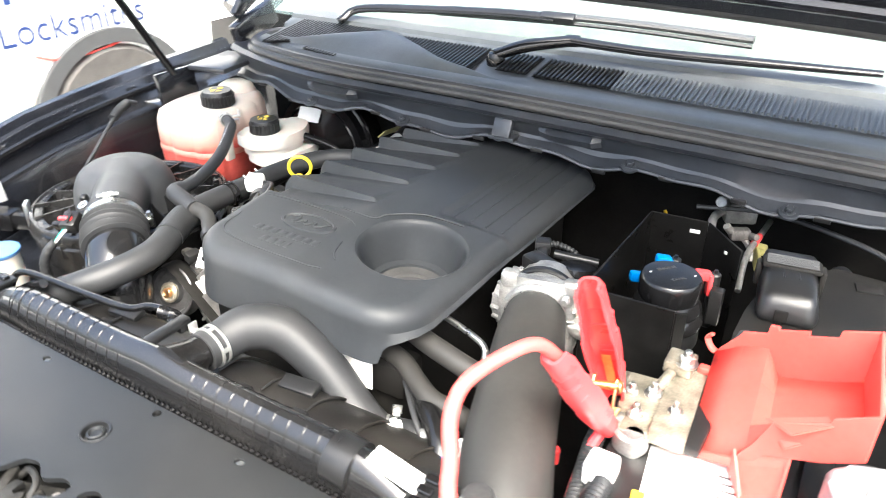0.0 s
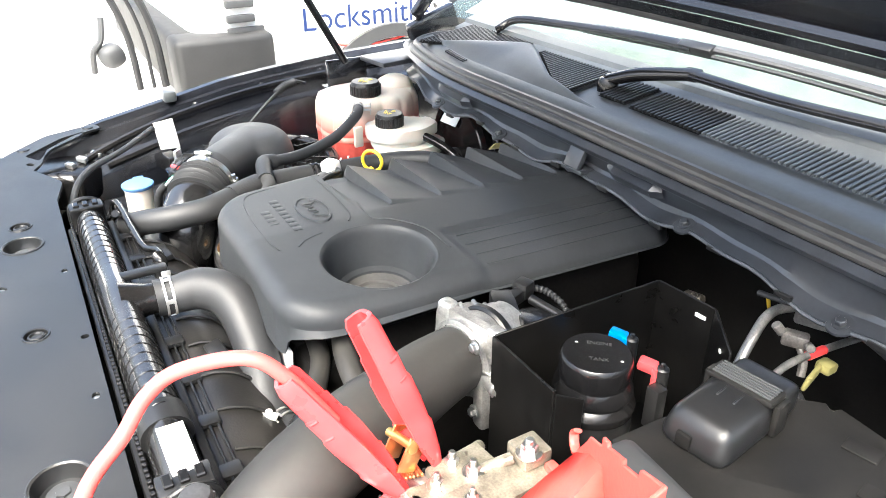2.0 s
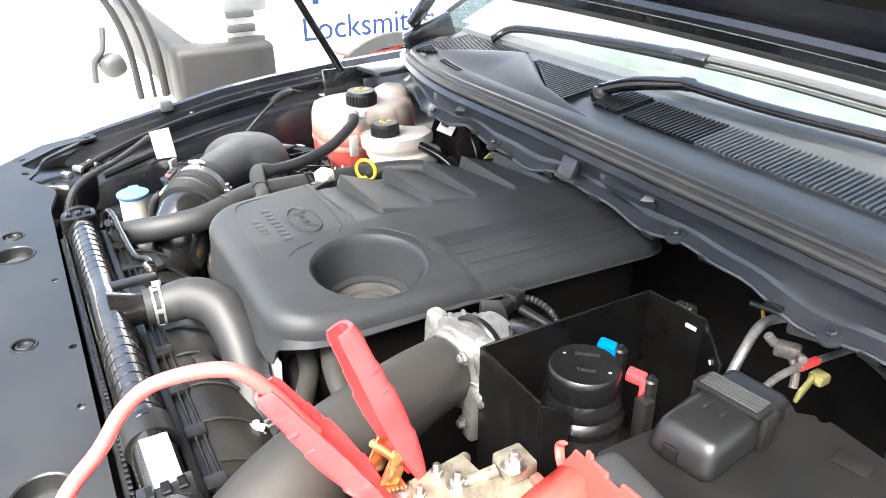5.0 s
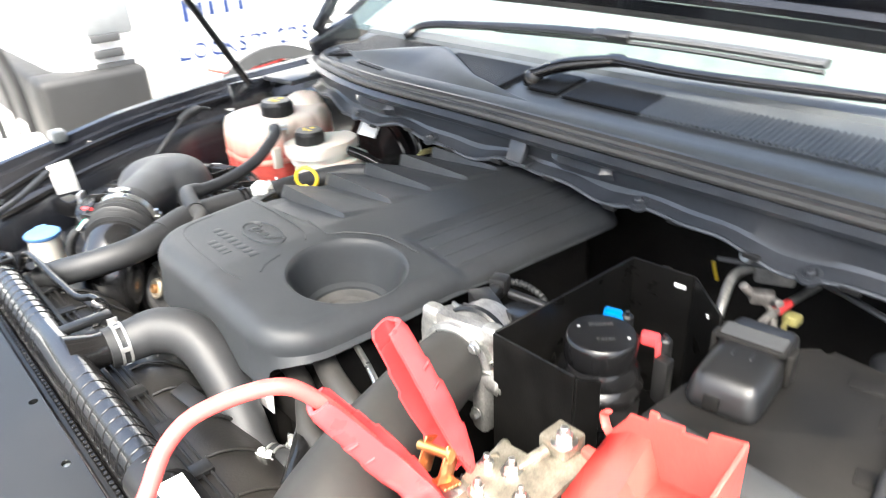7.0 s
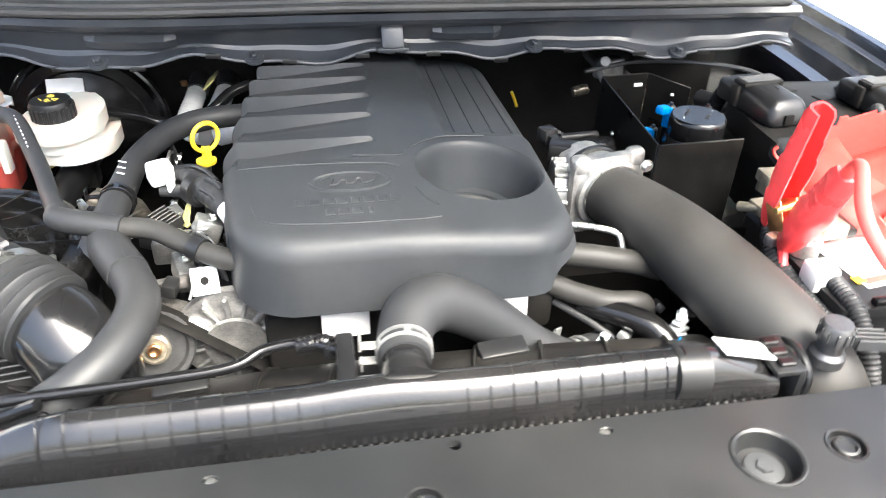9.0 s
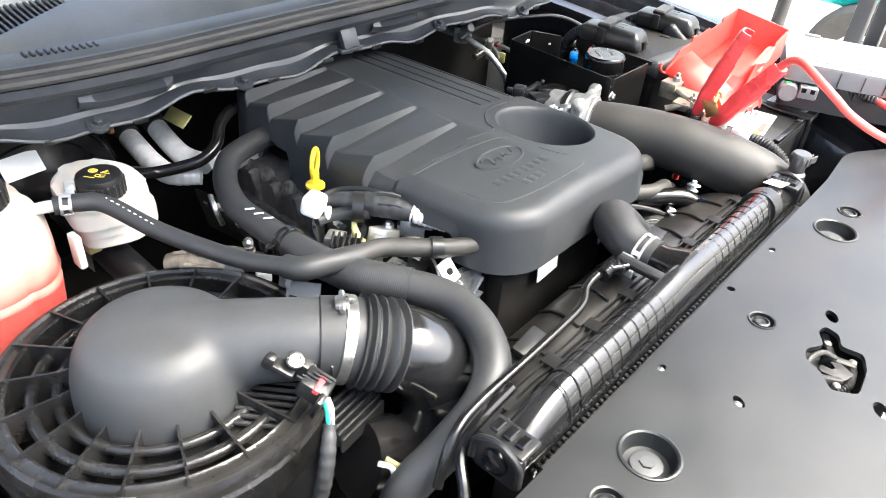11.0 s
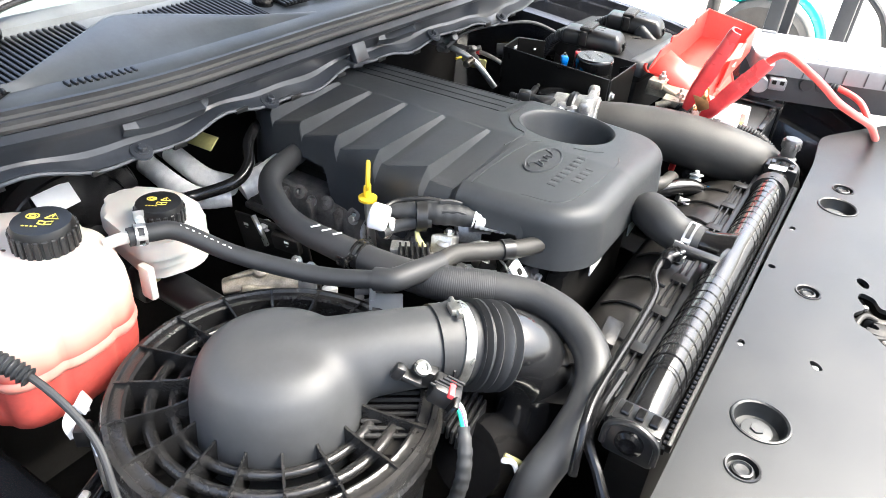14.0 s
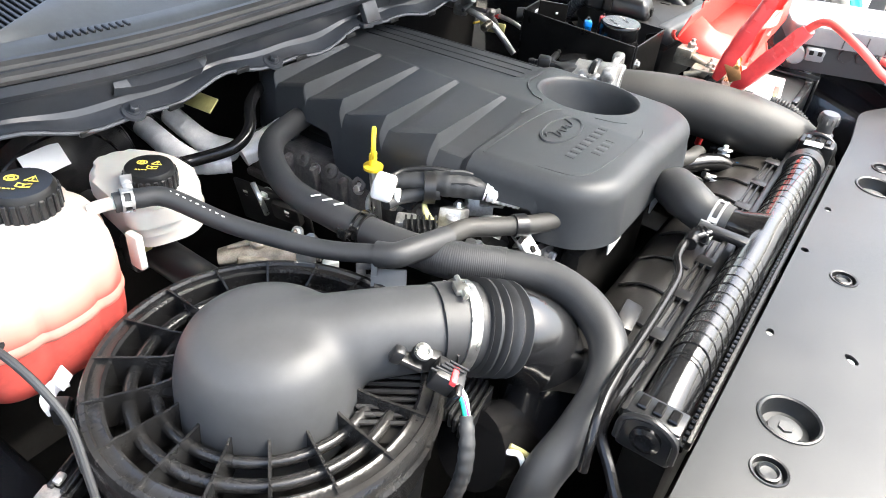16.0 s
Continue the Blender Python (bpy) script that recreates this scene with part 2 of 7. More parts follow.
def spline(pts, per=8):
    """A smooth curve through points (Catmull-Rom, centripetal enough for even spacing)."""
    p = [np.array(q, float) for q in pts]
    p = [2 * p[0] - p[1], *p, 2 * p[-1] - p[-2]]
    out = []
    for i in range(1, len(p) - 2):
        for k in range(per):
            t = k / per
            a, b, c, d = p[i - 1:i + 3]
            out.append(0.5 * (2 * b + (c - a) * t + (2 * a - 5 * b + 4 * c - d) * t * t + (3 * b - a - 3 * c + d) * t ** 3))
    return out + [p[-2]]


def tube(pts, r, seg=14, per=8, ring=None, flat=1.0, straight=False):
    """A hose through points; r one radius or one for each point; ring=(pitch, height): corrugations; flat: squashes it."""
    path = [np.array(q, float) for q in pts] if straight else spline(pts, per)
    rad = np.interp(np.linspace(0, 1, len(path)), np.linspace(0, 1, len(pts)), r) if hasattr(r, "__len__") else np.full(len(path), r)
    if ring:
        length = np.r_[0, np.cumsum([np.linalg.norm(b - a) for a, b in zip(path, path[1:])])]
        fine = np.linspace(0, length[-1], max(4, int(length[-1] / ring[0] * 6)))
        path = [np.array([np.interp(s, length, [q[i] for q in path]) for i in range(3)]) for s in fine]
        rad = np.interp(fine, length, rad) + ring[1] * np.cos(2 * np.pi * fine / ring[0])
    rows, side = [], None
    for i, q in enumerate(path):
        d = path[min(i + 1, len(path) - 1)] - path[max(i - 1, 0)]
        d = d / (np.linalg.norm(d) + 1e-12)
        if side is None:
            side = np.cross(d, (0, 0, 1) if abs(d[2]) < 0.9 else (1, 0, 0))
        side = side - (side @ d) * d
        side /= np.linalg.norm(side)
        up = np.cross(side, d)
        rows.append([q + rad[i] * (math.cos(a) * side + flat * math.sin(a) * up) for a in np.linspace(0, 2 * np.pi, seg, endpoint=False)])
    return grid_mesh(rows, close=True, cap=True)


def rbox(size, at=(0, 0, 0), bev=0.004, seg=2, turn=(0, 0, 0), taper=1.0):
    """A box with rounded edges, its middle at a place; taper narrows its top."""
    bm = bmesh.new()
    bmesh.ops.create_cube(bm, size=1)
    for v in bm.verts:
        k = taper if v.co.z > 0 else 1.0
        v.co = Vector((v.co.x * size[0] * k, v.co.y * size[1] * k, v.co.z * size[2]))
    if bev:
        bmesh.ops.bevel(bm, geom=bm.edges[:], offset=bev, segments=seg, profile=0.5, affect="EDGES", clamp_overlap=True)
    return moved(bm, pose(*at, *turn))


def lathe(profile, at=(0, 0, 0), n=32, turn=(0, 0, 0), close=True):
    """A turned shape from (radius, height) pairs about its own z axis."""
    rows = [[(r * math.cos(a), r * math.sin(a), z) for a in np.linspace(0, 2 * np.pi, n, endpoint=False)] for r, z in profile]
    bm = grid_mesh(rows, close=True, cap=close)
    return moved(bm, pose(*at, *turn))


def rounded(points, radii, n=6):
    """A polygon (counter-clockwise) with rounded corners."""
    out = []
    k = len(points)
    for i in range(k):
        p, a, b = (np.array(points[j % k], float) for j in (i, i - 1, i + 1))
        r = radii[i] if hasattr(radii, "__len__") else radii
        if r <= 0:
            out.append(p)
            continue
        da, db = (a - p) / np.linalg.norm(a - p), (b - p) / np.linalg.norm(b - p)
        for t in np.linspace(0, 1, n):
            q0, q1 = p + da * r, p + db * r
            out.append((1 - t) ** 2 * q0 + 2 * t * (1 - t) * p + t * t * q1)
    return out


def prism(outline, z0, z1, bev=0.004, seg=2):
    """An upright slab over an outline, with rounded rims."""
    bm = bmesh.new()
    low = [bm.verts.new((x, y, z0)) for x, y in outline]
    high = [bm.verts.new((x, y, z1)) for x, y in outline]
    n = len(low)
    bm.faces.new(list(reversed(low)))
    top = bm.faces.new(high)
    for i in range(n):
        bm.faces.new((low[i], low[(i + 1) % n], high[(i + 1) % n], high[i]))
    if bev:
        bmesh.ops.bevel(bm, geom=list(top.edges), offset=bev, segments=seg, profile=0.5, affect="EDGES", clamp_overlap=True)
    bmesh.ops.recalc_face_normals(bm, faces=bm.faces)
    return bm


def aim(at, to):
    """The pose at a place whose z axis points to another place."""
    q = (Vector(to) - Vector(at)).to_track_quat("Z", "Y")
    return Matrix.Translation(at) @ q.to_matrix().to_4x4()


def rod(a, b, r, n=14, bev=0.0):
    h = (Vector(b) - Vector(a)).length
    prof = [(r, 0), (r, h)] if not bev else [(r - bev, 0), (r, bev), (r, h - bev), (r - bev, h)]
    return moved(lathe(prof, n=n), aim(a, b))


def hexbolt(name, at, r, parent, to=None, mat="steel"):
    bm = join(lathe([(r * 1.5, 0), (r * 1.5, r * 0.25)], n=18), lathe([(r, r * 0.25), (r, r * 1.1), (r * 0.8, r * 1.3)], n=6))
    return part(name, moved(bm, aim(at, to or Vector(at) + Vector((0, 0, 1)))), mat, parent)


def band(at, to, r, width, parent, name="hose_clamp", mat="steel"):
    """A worm-drive clip round a hose, with its screw housing, as one part."""
    w = width / 2
    bm = lathe([(r, -w), (r + 0.0015, -w), (r + 0.0015, w), (r, w)], n=30)
    bm = join(bm, rbox((0.012, 0.008, width * 1.3), (r + 0.005, 0, 0), 0.0015), moved(lathe([(0.0035, -0.014), (0.0035, 0.014)], n=8), pose(r + 0.006, 0, 0, 90, 0, 0)))
    return part(name, moved(bm, aim(at, to)), mat, parent)


def spring_clip(at, to, r, parent, mat="zinc"):
    """A slotted spring clip: two narrow rings tied by short bridges, with two upright ears."""
    bms = [lathe([(r, z), (r + 0.0016, z), (r + 0.0016, z + 0.0030), (r, z + 0.0030)], n=30) for z in (-0.0062, 0.0032)]
    for i in range(5):
        t = 2 * math.pi * (i + 0.35) / 5
        bms.append(moved(rbox((0.0016, 0.006, 0.010), (r + 0.0009, 0, 0), 0.0004, 1), pose(0, 0, 0, 0, 0, math.degrees(t))))
    bms += [rbox((0.016, 0.0016, 0.010), (r + 0.008, 0.005, 0.004), 0.0005), rbox((0.016, 0.0016, 0.010), (r + 0.008, -0.006, -0.004), 0.0005),
            rbox((0.0024, 0.013, 0.012), (r + 0.015, 0.009, 0.004), 0.0006), rbox((0.0024, 0.011, 0.010), (r + 0.014, -0.010, -0.004), 0.0006)]
    return part("hose_clamp", moved(join(*bms), aim(at, to)), mat, parent, "bright slotted spring-steel clip")


# ---- ground and surroundings ----
ground = solo("ground", grid_mesh([[(x, y, 0.0) for x in np.linspace(-400, 400, 9)] for y in np.linspace(-400, 400, 9)]), "concrete",
              "pale sunlit concrete yard", "ground", kind="structure")

# ---- the truck's body ----
truck = thing("pickup_truck", (0, 0.9, 0), "dark blue-black pickup truck with its bonnet propped open", "truck")


def seal_y(x):
    return 0.392 + 0.55 * max(0.0, -x - 0.25) ** 2 - 0.02 * max(0.0, x)


def flange_y(x):
    return 0.408 + 0.6 * max(0.0, -x - 0.28) ** 2 - 0.028 * min(1.0, max(0.0, (x - 0.25) / 0.2))


xs = np.linspace(-0.66, 0.74, 71)
# bulkhead flange: folded lip, ledge, wall, gutter under the seal


def lip_wave(x):
    return 0.008 * math.sin(x * 21) + 0.004 * math.sin(x * 47)


rows = []
for x in np.linspace(-0.66, 0.74, 141):
    f, s, w = flange_y(x), seal_y(x), lip_wave(x)
    rows.append([(x, f + 0.09, 0.985), (x, f + 0.004, 1.0 + w), (x, f - 0.006, 1.003 + w), (x, f - 0.007, 1.009 + w), (x, f + 0.001, 1.012 + w), (x, f + 0.010, 1.016 + 0.6 * w), (x, f + 0.013, 1.022 + 0.4 * w),
                 (x, 0.4 * f + 0.6 * s + 0.012, 1.043), (x, s + 0.010, 1.051), (x, s + 0.001, 1.055), (x, s - 0.005, 1.063), (x, s + 0.003, 1.071), (x, s + 0.05, 1.074)])
flange = part("bulkhead_flange", grid_mesh(rows), "primer", truck, "slate-blue painted bulkhead lip", smooth=24)
part("folded_edge", tube([(x, flange_y(x) - 0.0065, 1.005 + lip_wave(x)) for x in np.linspace(-0.655, 0.735, 70)], 0.0026, 6, 1, straight=True), "lip", flange, "paler folded sheet edge")
for x0, x1 in ((-0.385, -0.255), (0.13, 0.24)):
    rr = []
    for x in np.linspace(x0, x1, 9):
        f, s = flange_y(x), seal_y(x)
        k = min(1.0, (x - x0) / 0.03 + 0.15, (x1 - x) / 0.012 + 0.05)
        rr.append([(x, 0.75 * f + 0.25 * s + 0.013, 1.026), (x, 0.75 * f + 0.25 * s + 0.012 - 0.014 * k, 1.027), (x, 0.5 * f + 0.5 * s + 0.010 - 0.014 * k, 1.038), (x, 0.4 * f + 0.6 * s + 0.011, 1.047)])
    part("stamped_panel", grid_mesh(rr), "primer", flange, smooth=20)
# plain near-black sheets close the bay behind the engine
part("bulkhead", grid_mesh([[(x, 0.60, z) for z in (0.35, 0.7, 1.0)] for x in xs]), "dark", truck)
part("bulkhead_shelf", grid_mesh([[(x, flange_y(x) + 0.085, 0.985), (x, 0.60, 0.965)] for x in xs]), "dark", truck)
# rubber seal: double bead that turns back at the end
line = [(-0.52, 0.60, 1.085), (-0.60, 0.555, 1.083), (-0.605, 0.50, 1.08)] + [(x, seal_y(x) + 0.006, 1.079 + 0.004 * (1 - abs(x))) for x in np.linspace(-0.56, 0.72, 15)]
part("bonnet_seal", join(tube([(x, y, z - 0.002) for x, y, z in line], 0.0075, 10, 6), tube([(x, y + 0.013, z + 0.004) for x, y, z in line], 0.0095, 10, 6)), "seal", truck, "grey-black double-bead rubber bonnet seal")
for x in (0.061, -0.145, -0.371, 0.295, 0.535):
    part("bolt_boss", moved(lathe([(0.015, 0.0), (0.014, 0.003), (0.008, 0.004)], n=20), aim((x, flange_y(x) - 0.004, 1.009 + lip_wave(x)), (x, flange_y(x) - 0.06, 1.12))), "primer", flange)
    hexbolt("flange_bolt", (x, flange_y(x) - 0.005, 1.012 + lip_wave(x)), 0.006, truck, (x, flange_y(x) - 0.05, 1.12), "primer")
for x in np.linspace(-0.55, 0.68, 12):
    part("flange_clip", rbox((0.022, 0.006, 0.007), (x + 0.01, flange_y(x) - 0.007, 1.003 + lip_wave(x)), 0.001), "plastic", truck)
part("flange_bracket", join(rbox((0.035, 0.012, 0.05), (0.066, flange_y(0.06) - 0.004, 1.04), 0.004, turn=(-25, 0, 0)), rbox((0.05, 0.03, 0.008), (0.066, flange_y(0.06) - 0.002, 1.016), 0.003)), "primer", truck)

# plastic cowl: front gutter, rolled front, louvred top, rear lip
cowl_rows = []
for x in np.linspace(-0.58, 0.76, 90):
    s = seal_y(x)
    cowl_rows.append([(x, s + 0.028, 1.082), (x, s + 0.042, 1.094), (x, s + 0.062, 1.097), (x, s + 0.075, 1.09), (x, s + 0.095, 1.093),
                      (x, s + 0.12, 1.099), (x, 0.575, 1.108), (x, 0.60, 1.116), (x, 0.605, 1.124), (x, 0.63, 1.131), (x, 0.632, 1.12)])
cowl = part("cowl_panel", grid_mesh(cowl_rows), "cowl", truck, "blue-grey plastic cowl below the windscreen")


def cowl_top(y):
    return 1.0995 + 0.14 * (y - 0.512)


def ridge_y(x):
    """The rear foot of the duct hump, along which the louvres end."""
    return float(np.interp(x, [-0.52, -0.277, -0.11, 0.0], [0.452, 0.578, 0.482, 0.462]))


def louvre_field(x0, x1, front, rear, mat, bed_mat="dark", skip=()):
    """A bed laid on the cowl, its near-black in place of slot depth, with thin slats running front to back."""
    n = 14
    bed = [[(x, front(x) - 0.002, cowl_top(front(x)) + 0.0025), (x, rear(x) + 0.002, cowl_top(rear(x)) + 0.0025)] for x in np.linspace(x0 - 0.004, x1 + 0.004, n)]
    part("louvre_bed", grid_mesh(bed), bed_mat, cowl)
    for x in np.arange(x0, x1, 0.0085):
        if any(a < x < b for a, b in skip):
            continue
        a, b = front(x), rear(x)
        if b - a > 0.008:
            part("slat", rbox((0.0042, b - a, 0.005), (x, (a + b) / 2, cowl_top((a + b) / 2) + 0.0048), 0.0008, 1, turn=(8, 0, 0)), mat, cowl)


louvre_field(-0.535, -0.31, lambda x: ridge_y(x) + 0.006, lambda x: 0.597, "plastic")
louvre_field(-0.262, -0.05, lambda x: ridge_y(x) + 0.006, lambda x: 0.582, "plastic")
louvre_field(0.0, 0.055, lambda x: 0.50, lambda x: 0.578, "plastic")
louvre_field(0.075, 0.215, lambda x: seal_y(x) + 0.105, lambda x: seal_y(x) + 0.182, "plastic")
louvre_field(0.22, 0.72, lambda x: seal_y(x) + 0.105, lambda x: seal_y(x) + 0.182, "cowl", "cowl")
louvre_field(-0.42, -0.33, lambda x: seal_y(x) + 0.045, lambda x: seal_y(x) + 0.057, "plastic")
hump = []
for x in np.linspace(-0.55, 0.03, 40):
    f, r = seal_y(x) + 0.058, max(ridge_y(x) + 0.004, seal_y(x) + 0.064)
    tall = 0.022 * max(0.0, math.sin(math.pi * min(1.0, max(0.0, (x + 0.56) / 0.60)))) ** 0.9
    hump.append([(x, f + (r - f) * v, cowl_top(f + (r - f) * v) + 0.001 + tall * (math.sin(min(1.0, v / 0.82) * math.pi / 2) ** 1.4 if v < 0.82 else math.cos((v - 0.82) / 0.18 * math.pi / 2))) for v in np.linspace(0, 1, 18)])
part("duct_hump", grid_mesh(hump), "cowl", cowl, smooth=60)

# windscreen and the dim cabin behind
glass_rows = [[(x, 0.62 + 1.62 * k, 1.115 + 0.86 * k - 0.05 * k * k - 0.0 * x) for k in np.linspace(0, 0.52, 6)] for x in np.linspace(-0.72, 0.78, 12)]
gl = part("windscreen", grid_mesh(glass_rows), "glass", truck, "pale green tinted windscreen")
gl.visible_shadow = False
part("dashboard", grid_mesh([[(x, 0.72, 1.05), (x, 0.95, 1.12), (x, 1.35, 1.16), (x, 1.6, 1.0), (x, 1.62, 0.6)] for x in (-0.72, 0, 0.78)]), "cabin", truck)
part("roof", grid_mesh([[(x, y, z) for y, z in ((1.46, 1.56), (1.6, 1.63), (2.4, 1.68), (3.4, 1.62), (3.45, 1.1), (3.45, 0.5))] for x in np.linspace(-0.74, 0.8, 6)]), "paint", truck)

# bonnet, hinged at the rear, underside towards the engine
def bonnet_point(u, v):
    """u across, v from hinge edge to nose; the sides curl down."""
    y = 0.50 - 0.96 * v
    z = 1.245 + 0.76 * v + 0.035 * math.sin(math.pi * v)
    return (u, y, z - 0.02 * (u / 0.7) ** 2 - 2.2 * max(0.0, abs(u - 0.02) - 0.70) ** 1.5)


us, vs_ = np.linspace(-0.70, 0.84, 31), np.linspace(0, 1, 18)
inner = [[bonnet_point(u, v) for v in vs_] for u in us]
outer = [[(p[0], p[1] + 0.035, p[2] + 0.03) for p in r] for r in inner]
bonnet = part("bonnet", join(grid_mesh(inner), grid_mesh(outer), grid_mesh([[a[0] for a in inner], [a[0] for a in outer]]), grid_mesh([[a[-1] for a in inner], [a[-1] for a in outer]]),
                            grid_mesh([inner[0], outer[0]]), grid_mesh([inner[-1], outer[-1]])), "paint", truck, "raised bonnet, dark underside")
for u0, u1 in ((-0.60, -0.22), (-0.17, 0.2), (0.25, 0.64)):
    pad = []
    for u in np.linspace(u0, u1, 8):
        pad.append([Vector(bonnet_point(u, v)) + Vector((0, -0.012, -0.012)) for v in np.linspace(0.12, 0.9, 12)])
    part("lining_pad", grid_mesh(pad), "dark", bonnet, "black felt lining pad")
part("bonnet_rib", tube([Vector(bonnet_point(u, 0.05)) + Vector((0, -0.005, -0.008)) for u in np.linspace(-0.68, 0.72, 12)], 0.011, 8, 3), "paint", bonnet)
part("bonnet_edge_seal", tube([Vector(bonnet_point(u, 0.0)) + Vector((0, 0.01, -0.004)) for u in np.linspace(-0.69, 0.73, 12)], 0.007, 8, 3), "seal", bonnet)


def fender(s, off):
    """One wing: inner wall, gutter rails, outer skin down to the sill."""
    rr, inn = [], []
    for y in np.linspace(-0.46, 0.66, 29):
        k = max(0.0, (0.1 - y) / 0.56)
        top = float(np.interp(y, [-0.46, -0.32, -0.19, 0.0, 0.1, 0.23, 0.4, 0.66], [0.860, 0.899, 0.931, 0.963, 0.981, 0.996, 1.010, 1.022]))
        x0 = 0.885 - 0.05 * k - 0.30 * max(0.0, k - 0.72) - off
        rr.append([(s * (x0 - 0.125), y, top - 0.055), (s * (x0 - 0.10), y, top - 0.05), (s * (x0 - 0.085), y, top - 0.03), (s * (x0 - 0.055), y, top - 0.034), (s * (x0 - 0.045), y, top - 0.012),
                   (s * (x0 - 0.022), y, top - 0.014), (s * (x0 - 0.014), y, top), (s * x0, y, top + 0.002), (s * (x0 + 0.03), y, top - 0.02),
                   (s * (x0 + 0.05), y, top - 0.12), (s * (x0 + 0.055), y, top - 0.4), (s * (x0 + 0.05), y, 0.45 - 0.1 * (abs(y) > 0.5))])
        inn.append([(s * (x0 - 0.125), y, top - 0.055), (s * (x0 - 0.135), y, top - 0.08), (s * (x0 - 0.14), y, 0.8), (s * (x0 - 0.10), y, 0.55), (s * (x0 - 0.10), y, 0.3)])
    part("wing_panel", grid_mesh(rr), "paint", truck, "glossy black front wing")
    part("inner_wing", grid_mesh(inn), "paint", truck)


fender(-1, 0.0)
part("wing_apron", grid_mesh([[(-0.752, y, 0.84), (-0.72, y, 0.800), (-0.675, y, 0.782), (-0.66, y, 0.76), (-0.655, y, 0.55)] for y in np.linspace(-0.28, 0.50, 14)]), "paint", truck, "glossy black inner wing apron")
fender(1, -0.02)
# rails and clips on the wing flange
part("wing_rail", tube([(-0.80, 0.52, 0.995), (-0.80, 0.2, 0.973), (-0.79, 0.0, 0.945), (-0.76, -0.15, 0.915), (-0.72, -0.26, 0.88), (-0.60, -0.33, 0.85)], 0.008, 8, 6), "gloss", truck)
part("wing_rail", tube([(-0.775, 0.45, 0.955), (-0.775, 0.15, 0.927), (-0.76, -0.02, 0.905), (-0.73, -0.2, 0.87)], 0.01, 8, 6), "gloss", truck)
part("bonnet_cable", tube([(-0.70, -0.10, 0.945), (-0.64, -0.17, 0.93), (-0.56, -0.25, 0.925), (-0.50, -0.285, 0.90), (-0.44, -0.295, 0.86)], 0.006, 8, 8), "rubber", truck)
for y, z in ((0.5, 0.996), (0.33, 0.986), (0.18, 0.972), (0.02, 0.948), (-0.12, 0.927), (-0.2, 0.911)):
    hexbolt("wing_bolt", (-0.825, y, z - 0.004), 0.0055, truck, mat="paint")
part("rail_clip", rbox((0.04, 0.03, 0.025), (-0.86, -0.03, 0.966), 0.006), "cowl", truck)
part("wing_bracket", join(rbox((0.012, 0.10, 0.075), (-0.70, 0.35, 1.0), 0.004, turn=(0, -8, 0)), rbox((0.06, 0.1, 0.01), (-0.73, 0.35, 0.968), 0.004)), "paint", truck)
part("bonnet_prop", join(rod((-0.70, 0.347, 1.03), (-0.712, 0.235, 1.24), 0.0085), rod((-0.712, 0.235, 1.24), (-0.725, 0.03, 1.62), 0.006)), "gloss", truck, "thin black gas strut")
part("wing_sticker", rbox((0.002, 0.042, 0.085), (-0.738, -0.068, 0.905), 0.0005, turn=(6, 4, 0)), "white", truck, "white paper sticker")
part("cowl_end", rbox((0.10, 0.14, 0.012), (-0.66, 0.46, 1.035), 0.004, turn=(0, 0, 8)), "primer", truck)
part("hinge", join(rbox((0.03, 0.13, 0.06), (-0.66, 0.56, 1.10), 0.008, turn=(20, 0, 0)), rbox((0.02, 0.10, 0.03), (-0.67, 0.55, 1.16), 0.006, turn=(50, 0, 0))), "paint", truck)
part("hinge", join(rbox((0.03, 0.13, 0.06), (0.70, 0.56, 1.10), 0.008, turn=(20, 0, 0)), rbox((0.02, 0.10, 0.03), (0.71, 0.55, 1.16), 0.006, turn=(50, 0, 0))), "paint", truck)
# nose, sills and front wheels under the body
nose = [[(s * (0.90 - 0.10 * abs(k)), -0.44 - 0.12 * (1 - abs(s)) ** 0.5, z) for s in np.linspace(-1, 1, 17)] for k, z in ((0.6, 0.90), (0.2, 0.8), (0, 0.65), (0, 0.5), (0.2, 0.38))]
part("front_bumper", grid_mesh(nose), "paint", truck)
part("under_tray", rbox((1.5, 1.0, 0.02), (0, 0.05, 0.42), 0.004), "dark", truck)
for s in (-1, 1):
    w = part("wheel", moved(lathe([(0.2, -0.12), (0.36, -0.12), (0.385, -0.09), (0.385, 0.09), (0.36, 0.12), (0.2, 0.12), (0.19, 0.05), (0.19, -0.05)], n=40, close=False), pose(s * 0.80, 0.12, 0.385, 0, 90, 0)), "tyre", truck)
    part("rim", moved(lathe([(0.001, 0.06), (0.08, 0.07), (0.1, 0.04), (0.18, 0.06), (0.2, 0.1)], n=30, close=False), pose(s * 0.80, 0.12, 0.385, 0, 90 * s, 0)), "alloy", w)
for s in (-1, 1):
    part("cab_side", grid_mesh([[(s * 0.93, y, 0.4), (s * 0.95, y, 0.8), (s * 0.92, y, 1.06)] for y in np.linspace(0.66, 2.9, 6)]), "paint", truck)
    sw = part("side_window", grid_mesh([[(s * 0.92, y0, 1.06), (s * 0.78, y1, 1.60)] for y0, y1 in ((0.85, 1.60), (1.6, 1.9), (2.85, 2.75))]), "glass", truck)
    sw.visible_shadow = False
    part("pillar", rod((s * 0.90, 0.72, 1.08), (s * 0.77, 1.55, 1.62), 0.03, 10), "paint", truck)
    part("bed_side", rbox((0.05, 1.6, 0.62), (s * 0.91, 3.75, 0.82), 0.02), "paint", truck)
part("bed_floor", rbox((1.8, 1.6, 0.05), (0, 3.75, 0.62), 0.01), "paint", truck)
